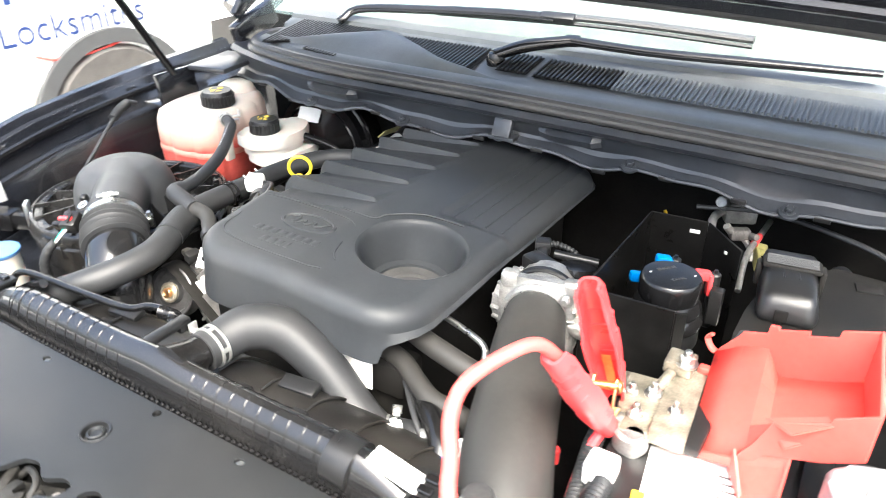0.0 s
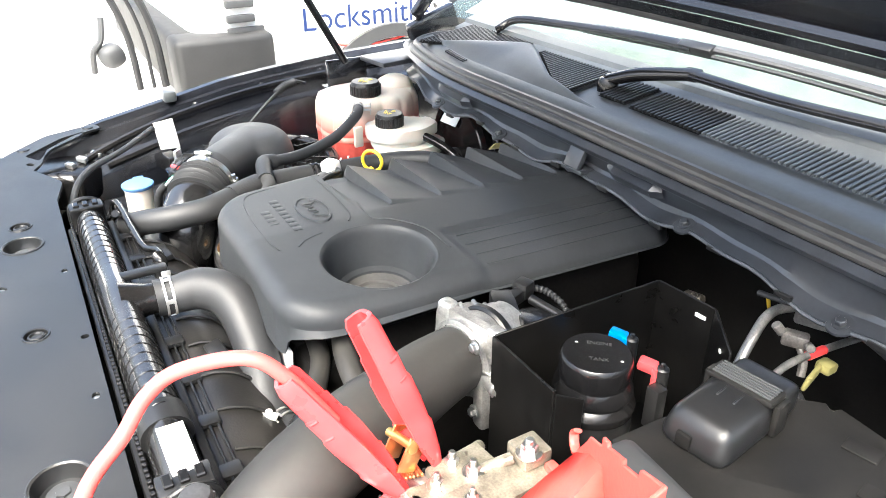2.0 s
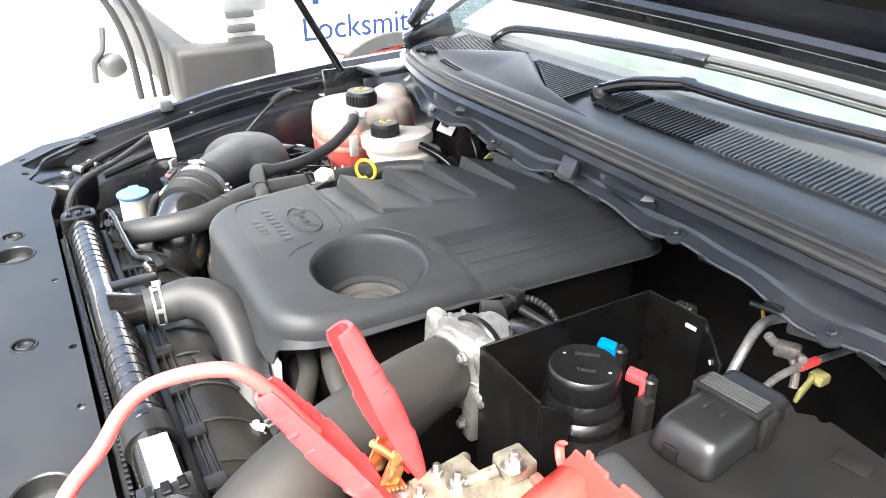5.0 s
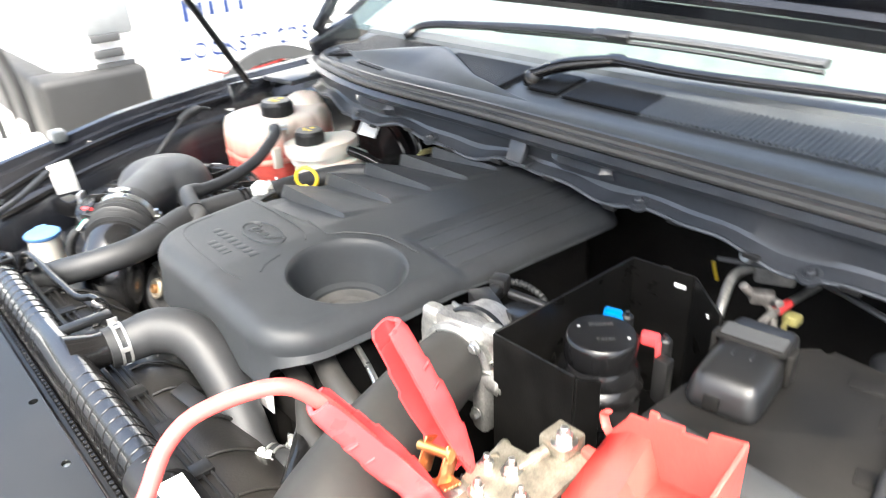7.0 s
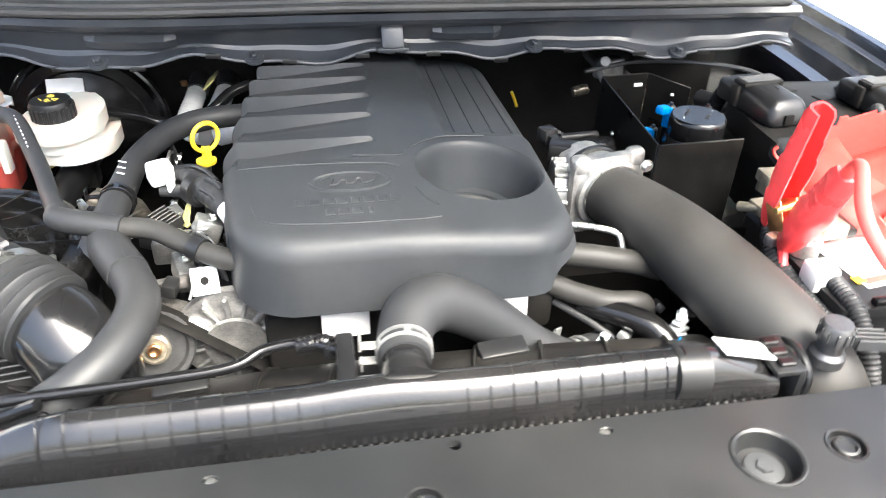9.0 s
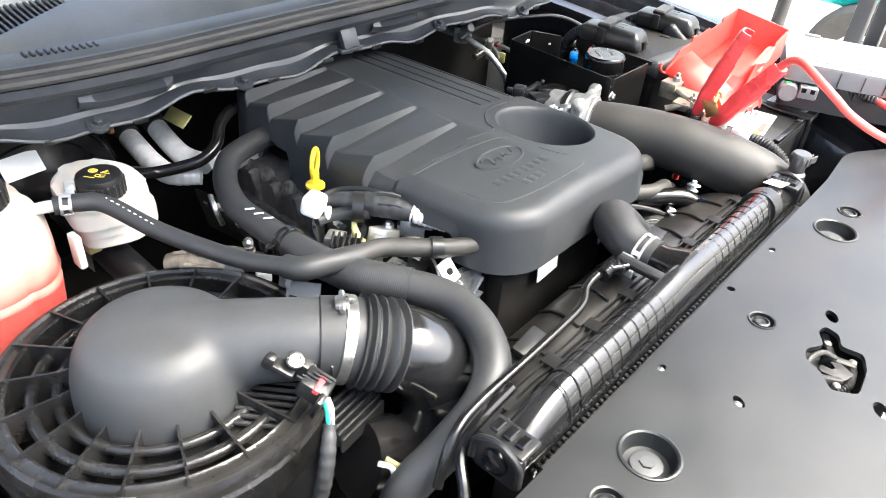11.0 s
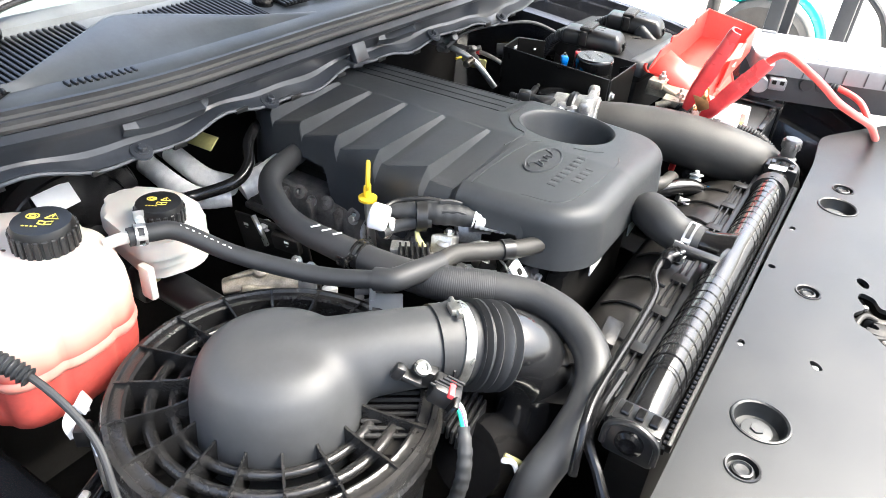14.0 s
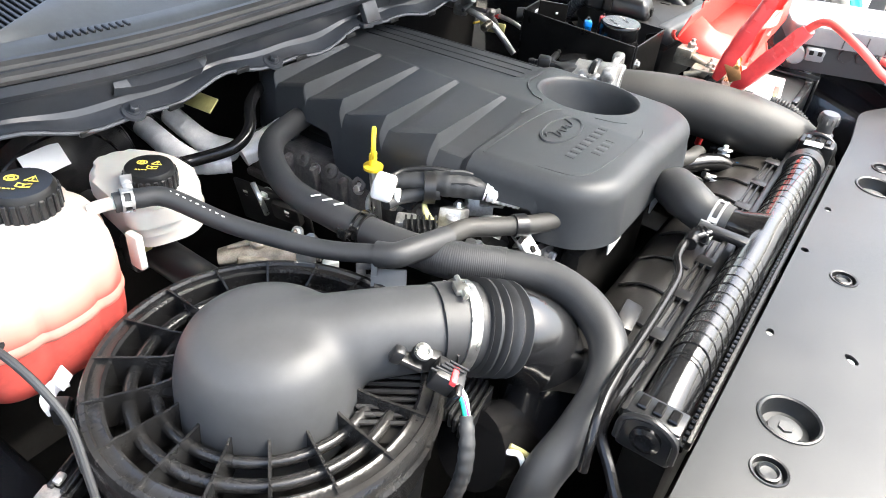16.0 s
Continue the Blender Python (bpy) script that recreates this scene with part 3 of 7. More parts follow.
part("tailgate", rbox((1.8, 0.05, 0.62), (0, 4.55, 0.82), 0.02), "paint", truck)
for s in (-1, 1):
    part("wheel", moved(lathe([(0.2, -0.12), (0.36, -0.12), (0.385, -0.09), (0.385, 0.09), (0.36, 0.12), (0.2, 0.12)], n=40, close=False), pose(s * 0.80, 3.3, 0.385, 0, 90, 0)), "tyre", truck)

# headlamp backs at the wing corners
part("headlamp", rbox((0.20, 0.13, 0.08), (-0.76, -0.27, 0.845), 0.02, 3, turn=(0, -4, -30)), "gloss", truck, "dark headlamp back with bright fixings")
for i, (x, y) in enumerate(((-0.70, -0.27), (-0.725, -0.245), (-0.745, -0.215), (-0.76, -0.19))):
    part("lamp_fixing", rbox((0.022, 0.012, 0.012), (x, y, 0.895), 0.003, turn=(10, 8 * i, 35 + 12 * i)), "lamp" if i % 2 else "steel", truck)

# ---- radiator cover panel ----
panel_z = 0.932
pan = thing("radiator_cover", (0, -0.40, 0.90), "matt grey-black plastic cover panel over the radiator support", "cover panel")
outline = rounded([(-0.43, -0.311), (-0.515, -0.294), (-0.60, -0.335), (-0.74, -0.40), (-0.70, -0.54), (0.70, -0.56), (0.74, -0.42), (0.55, -0.305), (0.42, -0.314)], [0.01, 0.015, 0.02, 0.03, 0.05, 0.05, 0.03, 0.03, 0.02])
HOLES = [(-0.271, -0.372, 0.027), (0.273, -0.372, 0.027)]
CLIPS = [(-0.002, -0.373, 0.0135), (-0.343, -0.371, 0.0145), (0.343, -0.371, 0.0145)]


def circle(x, y, r, n=28, k=1.0, turn=0.0):
    return [(x + r * math.cos(t) * math.cos(turn) - r * k * math.sin(t) * math.sin(turn), y + r * math.cos(t) * math.sin(turn) + r * k * math.sin(t) * math.cos(turn)) for t in np.linspace(0, 2 * math.pi, n, endpoint=False)]


def plate(outline, holes, z, th):
    """A flat plate with openings through it."""
    bm = bmesh.new()
    for loop_ in [outline, *holes]:
        vs = [bm.verts.new((x, y, z)) for x, y in loop_]
        for p, q in zip(vs, vs[1:] + vs[:1]):
            bm.edges.new((p, q))
    bmesh.ops.triangle_fill(bm, edges=bm.edges[:], use_beauty=True, normal=(0, 0, 1))
    got = bmesh.ops.extrude_face_region(bm, geom=bm.faces[:])
    for v in got["geom"]:
        if isinstance(v, bmesh.types.BMVert):
            v.co.z -= th
    bmesh.ops.recalc_face_normals(bm, faces=bm.faces)
    return bm


LATCH = rounded([(-0.060, -0.468), (-0.045, -0.492), (0.0, -0.488), (0.025, -0.478), (0.020, -0.455), (0.040, -0.447), (0.044, -0.430), (0.028, -0.427), (0.008, -0.440), (-0.012, -0.427), (-0.030, -0.432), (-0.040, -0.452)], 0.006, 3)
cut = [circle(x, y, r) for x, y, r in HOLES + CLIPS] + [LATCH, circle(0.068, -0.430, 0.0115, 20, 0.6, 0.5), circle(-0.052, -0.515, 0.012, 20, 0.6, 0.5), circle(-0.158, -0.326, 0.006, 12, 0.7), circle(-0.146, -0.405, 0.0085, 10, 0.6, 0.9), circle(0.155, -0.326, 0.006, 12, 0.7), circle(0.03, -0.322, 0.005, 12)]
part("panel", plate(outline, cut, panel_z, 0.006), "panel", pan, smooth=30)
ARM = rounded([(-0.585, -0.345), (-0.71, -0.385), (-0.81, -0.30), (-0.845, -0.20), (-0.81, -0.19), (-0.785, -0.245), (-0.715, -0.305), (-0.64, -0.318)], 0.01)
part("panel_arm", plate(ARM, [rounded([(-0.655, -0.322), (-0.695, -0.345), (-0.775, -0.275), (-0.800, -0.225), (-0.775, -0.235), (-0.715, -0.296)], 0.008, 4), circle(-0.640, -0.338, 0.010, 18, 0.6, 0.5)], 0.9305, 0.005), "panel", pan, smooth=30)
for x, y in ((-0.735, -0.345), (-0.822, -0.215)):
    part("arm_clip", lathe([(0.012, 0.930), (0.011, 0.9325), (0.006, 0.933)], (x, y, 0), 20), "plastic", pan)
part("support_bar", rbox((1.3, 0.16, 0.02), (0, -0.44, 0.888), 0.006), "dark", pan)
for x, y in ((-0.158, -0.326), (-0.146, -0.405), (0.155, -0.326)):
    part("bright_stud", lathe([(0.0055, 0.90), (0.0055, 0.926), (0.0040, 0.929), (0.0005, 0.930)], (x, y, 0), 14), "steel", pan)


def recess(x, y, r):
    ring = part("recess_rim", lathe([(r + 0.0032, panel_z - 0.0005), (r + 0.0026, panel_z + 0.0014), (r + 0.0008, panel_z + 0.0018), (r - 0.0012, panel_z + 0.0004), (r - 0.0024, panel_z - 0.010), (r - 0.005, panel_z - 0.015), (0.012, panel_z - 0.016), (0.0005, panel_z - 0.016)], (x, y, 0), 40, close=False), "panel", pan)
    part("fixing_bolt", join(lathe([(0.0155, panel_z - 0.016), (0.0155, panel_z - 0.0125), (0.0125, panel_z - 0.0115)], (x, y, 0), 24), lathe([(0.0075, panel_z - 0.012), (0.0070, panel_z - 0.0095)], (x, y, 0), 6)), "bumper", ring)


def push_clip(x, y, r):
    ring = part("clip_rim", lathe([(r + 0.003, panel_z - 0.0005), (r + 0.002, panel_z + 0.0015), (r, panel_z + 0.001), (r - 0.001, panel_z - 0.005), (0.0005, panel_z - 0.005)], (x, y, 0), 30, close=False), "plastic", pan)
    part("clip_head", lathe([(r - 0.004, panel_z - 0.004), (r - 0.004, panel_z - 0.0005), (r - 0.006, panel_z + 0.0004), (r - 0.0075, panel_z - 0.0022), (0.0005, panel_z - 0.0026)], (x, y, 0), 26, close=False), "panel", ring)


for x, y, r in HOLES:
    recess(x, y, r)
for x, y, r in CLIPS:
    push_clip(x, y, r)

# ---- radiator ----
rad = thing("radiator", (0, -0.26, 0.55), "black radiator with ribbed plastic top tank", "radiator")
RY = -0.273
tank_rows = []
for x in np.linspace(-0.352, 0.335, 70):
    k = min(1.0, max(0.0, (abs(x + 0.008) - 0.245) / 0.095))
    h = 0.962 - 0.028 * k * k + 0.004 * math.exp(-((x + 0.02) / 0.05) ** 2)
    w = 0.0195 - 0.003 * k
    tank_rows.append([(x, RY + (w + 0.004) * math.cos(a), 0.912 + (h - 0.912) * max(0.0, math.sin(a)) ** 0.8) for a in np.linspace(-0.2, math.pi + 0.2, 15)])
tank = part("top_tank", grid_mesh(tank_rows), "tank", rad, "glossy black ribbed top tank")
for x in [v for v in np.arange(-0.285, 0.25, 0.0195) if abs(v + 0.005) > 0.05]:
    pts = [(x, RY + 0.0237 * math.cos(a), 0.912 + 0.0501 * max(0.0, math.sin(a)) ** 0.8) for a in np.linspace(0.25, math.pi - 0.25, 12)]
    part("tank_rib", tube(pts, 0.0008, 6, 1, straight=True), "gloss", tank)
for y, name in ((RY + 0.030, "core_rail"), (RY - 0.030, "core_rail")):
    part(name, rbox((0.68, 0.010, 0.012), (0.0, y, 0.908), 0.002), "plastic", rad)
for i, x in enumerate(np.arange(-0.35, 0.33, 0.0085)):
    part("crimp_tab", rbox((0.0050, 0.005, 0.010), (x, RY - 0.0275, 0.914), 0.0010, 1), "gloss", rad)
part("core", rbox((0.66, 0.045, 0.36), (0, RY, 0.72), 0.002), "dark", rad)
for s in (-1, 1):
    x = 0.350 if s > 0 else -0.366
    e = part("tank_end", join(rbox((0.012, 0.054, 0.044), (x, RY, 0.922), 0.006), rbox((0.03, 0.050, 0.006), (x - s * 0.012, RY, 0.942), 0.002)), "plastic", rad)
    part("end_arch", tube([(x + s * 0.006, RY - 0.026, 0.912), (x + s * 0.006, RY - 0.023, 0.938), (x + s * 0.006, RY, 0.949), (x + s * 0.006, RY + 0.023, 0.938), (x + s * 0.006, RY + 0.026, 0.912)], 0.0035, 8, 5), "plastic", e)
    for dy in (-0.018, 0.0, 0.018):
        part("end_clip", rbox((0.016, 0.009, 0.005), (x - s * 0.013, RY + dy * 0.8, 0.9465), 0.0012, 1), "gloss", e)
    part("mount_boss", moved(lathe([(0.014, 0), (0.014, 0.004), (0.009, 0.006), (0.008, 0.002), (0.0005, 0.002)], n=20), aim((x + s * 0.006, RY, 0.926), (x + s * 0.1, RY, 0.926))), "gloss", e)
part("tank_wrap", tube([(0.232, RY, 0.9365), (0.246, RY, 0.9355), (0.262, RY, 0.934)], 0.0262, 20, 2), "plastic", rad, "matt black band round the tank")
part("tank_label", rbox((0.056, 0.026, 0.002), (0.304, RY + 0.003, 0.9520), 0.0008, turn=(-4, 16, 2)), "white", rad, "white paper label")
part("outlet", tube([(0.0, RY, 0.945), (0.001, RY + 0.03, 0.944), (0.002, RY + 0.062, 0.942)], [0.03, 0.021, 0.0195], 18), "gloss", rad)
part("mount_bracket", join(rbox((0.016, 0.070, 0.009), (-0.050, -0.240, 0.957), 0.003), rbox((0.026, 0.014, 0.014), (-0.055, -0.216, 0.952), 0.003)), "plastic", rad)
blc = part("bleed_cap", lathe([(0.016, 0.0), (0.016, 0.010), (0.012, 0.014), (0.012, 0.026), (0.0145, 0.027), (0.0145, 0.042), (0.0125, 0.045), (0.0005, 0.0455)], (0.391, -0.272, 0.928), 24), "bleed", rad, "dull grey filler cap")
for k in range(12):
    part("cap_rib", rbox((0.0026, 0.0022, 0.013), (0.391 + 0.0148 * math.cos(k * math.pi / 6), -0.272 + 0.0148 * math.sin(k * math.pi / 6), 0.9625), 0.0006, 1, turn=(0, 0, 30 * k)), "bleed", blc)
for k in range(4):
    part("plug_fin", rbox((0.034, 0.0022, 0.012), (0.432, -0.262 - 0.006 * k, 0.947), 0.0005, 1, turn=(0, 0, -12)), "bumper", rad)
part("bleed_pipe", tube([(-0.405, -0.236, 0.885), (-0.392, -0.232, 0.915), (-0.372, -0.228, 0.932), (-0.336, -0.224, 0.937), (-0.227, -0.222, 0.941), (-0.150, -0.218, 0.944), (-0.120, -0.206, 0.950), (-0.085, -0.206, 0.954), (-0.055, -0.222, 0.956)], 0.0050, 12), "gloss", rad, "thin bent glossy black pipe")
part("pipe_ferrule", tube([(-0.092, -0.209, 0.953), (-0.070, -0.208, 0.954), (-0.060, -0.216, 0.955)], 0.0078, 12, 6, ring=(0.005, 0.0009)), "gloss", rad)
part("bleed_hose", tube([(-0.30, -0.236, 0.941), (-0.345, -0.232, 0.922), (-0.372, -0.235, 0.905), (-0.392, -0.258, 0.885), (-0.415, -0.285, 0.85), (-0.43, -0.30, 0.76)], 0.0058, 10), "gloss", rad)
# fan shroud with ribs
shroud = thing("fan_shroud", (0, -0.16, 0.6), "black plastic fan shroud with moulded ribs", "fan shroud")
shroud_rows = []
for x in np.linspace(-0.33, 0.33, 45):
    k = max(0.0, 1 - (x / 0.30) ** 2)
    shroud_rows.append([(x, -0.238, 0.896), (x, -0.222, 0.897), (x, -0.212, 0.896 + 0.006 * k), (x, -0.195, 0.892 + 0.012 * k), (x, -0.172, 0.882 + 0.014 * k), (x, -0.150, 0.864 + 0.012 * k), (x, -0.134, 0.838 + 0.008 * k), (x, -0.128, 0.80), (x, -0.125, 0.55)])
part("shroud", grid_mesh(shroud_rows), "grime", shroud, smooth=60)
for x in np.arange(-0.27, 0.30, 0.068):
    k = max(0.0, 1 - (x / 0.30) ** 2)
    part("shroud_rib", tube([(x, -0.214, 0.898 + 0.006 * k), (x + 0.004, -0.195, 0.894 + 0.012 * k), (x + 0.010, -0.172, 0.884 + 0.014 * k), (x + 0.018, -0.150, 0.866 + 0.012 * k)], 0.0022, 6, 5), "grime", shroud)
for y, z in ((-0.2375, 0.902), (-0.2285, 0.9015), (-0.2195, 0.901)):
    part("shroud_ledge", tube([(-0.325, y, z), (0.0, y, z + 0.002), (0.325, y, z)], 0.0017, 6, 4), "plastic", shroud)
for x in np.arange(-0.29, 0.31, 0.085):
    part("rail_clip", rbox((0.020, 0.026, 0.006), (x, -0.228, 0.902), 0.0015), "plastic", shroud)
for x, y in ((0.105, -0.185), (-0.20, -0.19)):
    part("shroud_mount", rbox((0.05, 0.022, 0.010), (x, y, 0.903), 0.003, turn=(10, 0, 6)), "plastic", shroud)

# ---- engine cover ----
cover = thing("engine_cover", (0.02, 0.18, 0.9), "dark grey moulded engine cover with five ribs and round well", "engine cover")
YF, YB = -0.122, 0.49


def cover_left(y):
    return float(np.interp(y, [-0.12, 0.0, 0.08, 0.12, 0.30, 0.40, 0.49], [-0.148, -0.164, -0.174, -0.176, -0.158, -0.146, -0.125]))


def cover_right(y):
    return float(np.interp(y, [-0.12, 0.0, 0.2, 0.49], [0.208, 0.214, 0.222, 0.226]))


def inset(x, y, r=0.065):
    """Distance inside the cover's rounded plan."""
    l, rt = cover_left(y), cover_right(y)
    cx, hx, cy, hy = (l + rt) / 2, (rt - l) / 2, (YF + YB) / 2, (YB - YF) / 2
    qx, qy = abs(x - cx) - hx + r, abs(y - cy) - hy + r
    return -(math.hypot(max(qx, 0), max(qy, 0)) + min(max(qx, qy), 0) - r)


RIBS = [(0.006, 0.107), (0.009, 0.188), (0.013, 0.263), (0.017, 0.336), (0.018, 0.402)]
CUP = (0.124, 0.030)


def cover_z(x, y):
    z = 1.001 - 0.035 * max(0.0, y - 0.08) - 0.083 * max(0.0, x - 0.02)
    # the left flank falls away behind the plateau
    k = min(1.0, max(0.0, (y - 0.055) / 0.012))
    fall = max(0.0, 0.012 + 0.018 * y - x)
    z -= k * 0.105 * min(fall, 0.15) + k * 1.2 * max(0.0, fall - 0.17)
    # louvre-like pads: a slanting front face, tall at the flank and running out to a point, then a long fall to the back
    for tx, fy in RIBS:
        if fy - 0.002 <= y <= fy + 0.068 and x < tx + 0.02:
            f = min(1.0, max(0.0, (y - fy + 0.002) / 0.0045))
            back = max(0.0, 1 - max(0.0, y - fy - 0.0025) / 0.0655)
            end = min(1.0, max(0.0, (tx + 0.004 + 0.16 * max(0.0, y - fy) - x) / 0.007))
            z += f * back * (0.105 * min(fall, 0.15) + 0.0042) * end
    # right-hand flank is a low tread with grooves
    if x > 0.10 and y > 0.13:
        z -= 0.006 * min(1.0, (y - 0.13) / 0.015) * min(1.0, (x - 0.10) / 0.01)
    d = inset(x, y)
    r = 0.024 if y < 0.06 or x > 0.05 else max(0.009, 0.024 - 0.5 * (y - 0.06))
    if d < r:
        z -= r - math.sqrt(max(0.0, r * r - (r - max(d, 0)) ** 2))
    return z


ys = sorted(set([round(v, 4) for v in list(YF + 0.06 * (1 - np.cos(np.linspace(0, math.pi / 2, 16)))) + list(np.linspace(-0.06, YB - 0.05, 110)) + list(YB - 0.05 * (1 - np.cos(np.linspace(0, math.pi / 2, 12))))
                 + [fy + o for _, fy in RIBS for o in (-0.0030, -0.0020, 0.0025, 0.0032)]]))
rows = []
for y in ys:
    r = 0.065
    e = max(0.0, r - (y - YF), r - (YB - y))
    cut = r - math.sqrt(max(0.0, r * r - min(e, r) ** 2))
    l, rt = cover_left(y) + cut, cover_right(y) - cut
    t = np.linspace(0, 1, 120)
    t = 0.5 * t + 0.5 * (0.5 - 0.5 * np.cos(np.pi * t))
    rows.append([(l + (rt - l) * k, y, cover_z(l + (rt - l) * k, y)) for k in t])
bm = grid_mesh(rows)
gone = [f for f in bm.faces if math.hypot(f.calc_center_median().x - CUP[0], f.calc_center_median().y - CUP[1]) < 0.0737]
bmesh.ops.delete(bm, geom=gone, context="FACES")
for v in bm.verts:
    d = math.hypot(v.co.x - CUP[0], v.co.y - CUP[1])
    if d < 0.0807 and v.is_boundary and v.co.x < 0.207:
        v.co.x, v.co.y = CUP[0] + (v.co.x - CUP[0]) * 0.0762 / d, CUP[1] + (v.co.y - CUP[1]) * 0.0762 / d


def skirt_z(x, y):
    if y < -0.04 and x < 0.168:
        return 0.919
    if y < -0.03 and x >= 0.168:
        return float(np.interp(x, [0.168, 0.176, 0.20], [0.919, 0.945, 0.952]))
    if x > 0:
        return float(np.interp(y, [-0.055, -0.03, 0.12, 0.49], [0.919, 0.952, 0.955, 0.94]))
    return float(np.interp(y, [-0.060, -0.035, 0.10, 0.125, 0.265, 0.282, 0.335, 0.36, 0.49], [0.917, 0.958, 0.950, 0.893, 0.886, 0.945, 0.945, 0.90, 0.88]))


edge = [rows[0], [r[-1] for r in rows], list(reversed(rows[-1])), list(reversed([r[0] for r in rows]))]
loop = [p for e in edge for p in e[:-1]]
mid = (0.03, 0.18)
skirt = [loop + [loop[0]], [(x, y, z - 0.25 * (z - skirt_z(x, y))) for x, y, z in loop + [loop[0]]], [(x + 0.004 * np.sign(x - mid[0]), y - 0.004 * (y < -0.08), skirt_z(x, y)) for x, y, z in loop + [loop[0]]],
         [(x - 0.006 * np.sign(x - mid[0]), y + 0.004 * (y < -0.08), skirt_z(x, y) + 0.002) for x, y, z in loop + [loop[0]]]]
body = join(bm, grid_mesh(skirt))
bmesh.ops.remove_doubles(body, verts=body.verts, dist=0.0004)
bmesh.ops.recalc_face_normals(body, faces=body.faces)
shell = part("shell", body, "cover", cover, smooth=22)
for i in range(4):
    x = 0.118 + 0.026 * i
    part("moulded_line", tube([(x + 0.004 * k, 0.150 + 0.30 * k, cover_z(x + 0.004 * k, 0.150 + 0.30 * k) + 0.0002) for k in np.linspace(0, 1, 8)], 0.0014, 6, 1, straight=True), "cover", cover)
CUP_LEAN = Matrix.Translation((*CUP, cover_z(0.02, 0.0) - 0.083 * (CUP[0] - 0.02) - 0.0002)) @ pose(0, 0, 0, 0, 4.74, 0) @ Matrix.Diagonal((0.952, 0.952, 1, 1)) @ Matrix.Translation((0, 0, -1.001))
part("well", moved(lathe([(0.0830, 1.0003), (0.0820, 1.0011), (0.0800, 1.0012), (0.0780, 1.0), (0.0755, 0.9965), (0.0735, 0.991), (0.0715, 0.983), (0.0700, 0.976), (0.0635, 0.955), (0.0600, 0.945), (0.052, 0.942), (0.051, 0.938)], (0, 0, 0), 72, close=False), CUP_LEAN), "cover", cover, "round well with sloping wall")
part("well_floor", moved(lathe([(0.052, 0.939), (0.047, 0.936), (0.038, 0.935), (0.036, 0.931), (0.0005, 0.930)], (0, 0, 0), 60, close=False), CUP_LEAN), "floor", cover, "dusty stepped floor of the well")
# badge: plain raised oval, and low bars where lettering is moulded
a, b = 0.046, 0.0225
oval = lambda s, z: [(-0.028 + a * s * math.cos(t), 0.0 + b * s * math.sin(t), z) for t in np.linspace(0, 2 * math.pi, 48, endpoint=False)]
part("badge", grid_mesh([oval(1.0, 1.001), oval(0.98, 1.0036), oval(0.90, 1.0038), oval(0.86, 1.0018), oval(0.5, 1.0022), oval(0.02, 1.0024)], close=True), "cover", cover, "plain raised oval badge")
part("badge_stroke", tube([(-0.060, 0.006, 1.0024), (-0.052, 0.011, 1.003), (-0.046, 0.004, 1.003), (-0.050, -0.008, 1.003), (-0.042, -0.006, 1.003), (-0.038, 0.002, 1.003), (-0.032, 0.001, 1.003), (-0.031, -0.006, 1.003), (-0.024, -0.005, 1.003), (-0.021, 0.003, 1.003), (-0.015, 0.002, 1.003), (-0.014, -0.006, 1.003), (-0.006, -0.004, 1.003), (-0.001, 0.004, 1.003), (0.003, 0.011, 1.0024)], 0.0012, 6, 4), "cover", cover)
for i, w in enumerate((0.011, 0.010, 0.010, 0.012, 0.009, 0.011, 0.010, 0.011)):
    part("raised_bar", rbox((w, 0.0125, 0.0016), (-0.082 + 0.0142 * i, -0.040, 1.0009), 0.0007), "cover", cover)
for i, w in enumerate((0.010, 0.011, 0.010, 0.004)):
    part("raised_bar", rbox((w, 0.0125, 0.0016), (-0.052 + 0.0138 * i, -0.062, 1.0009), 0.0007), "cover", cover)
for pts in ([(-0.15, 0.045, 1.0005), (-0.10, 0.047, 1.0015), (-0.03, 0.045, 1.0015), (0.012, 0.040, 1.0015), (0.03, 0.03, 1.0015)],
            [(-0.135, -0.02, 1.0005), (-0.12, -0.07, 1.001), (-0.06, -0.084, 1.001), (0.03, -0.086, 1.001), (0.06, -0.08, 1.001)],
            [(0.062, -0.055, 1.001), (0.05, -0.04, 1.001), (0.042, -0.015, 1.001)],
            [(-0.02, 0.066, 1.0008), (0.035, 0.062, 1.0012), (0.05, 0.085, 1.0012), (0.09, 0.115, 1.0012), (0.15, 0.122, 1.0012)]):
    part("moulded_line", tube([(x, y, z - 0.083 * max(0.0, x - 0.02)) for x, y, z in pts], 0.0011, 6, 6), "cover", cover)

# ---- engine block and what shows round the cover ----
block = thing("engine_block", (0.02, 0.2, 0.45), "grimy dark engine block under the cover", "engine")
part("block", rbox((0.30, 0.56, 0.40), (0.02, 0.20, 0.70), 0.03, 3), "dark", block)
part("cam_cover", rbox((0.26, 0.56, 0.05), (0.02, 0.20, 0.897), 0.015), "plastic", block)
part("timing_case", join(rbox((0.26, 0.03, 0.24), (0.0, -0.085, 0.78), 0.012), rbox((0.12, 0.05, 0.05), (0.13, -0.07, 0.87), 0.01)), "dark", block)
head = part("cylinder_head", rbox((0.05, 0.40, 0.07), (-0.145, 0.24, 0.860), 0.008), "dirty", block, "oil-stained cast side of the cylinder head")
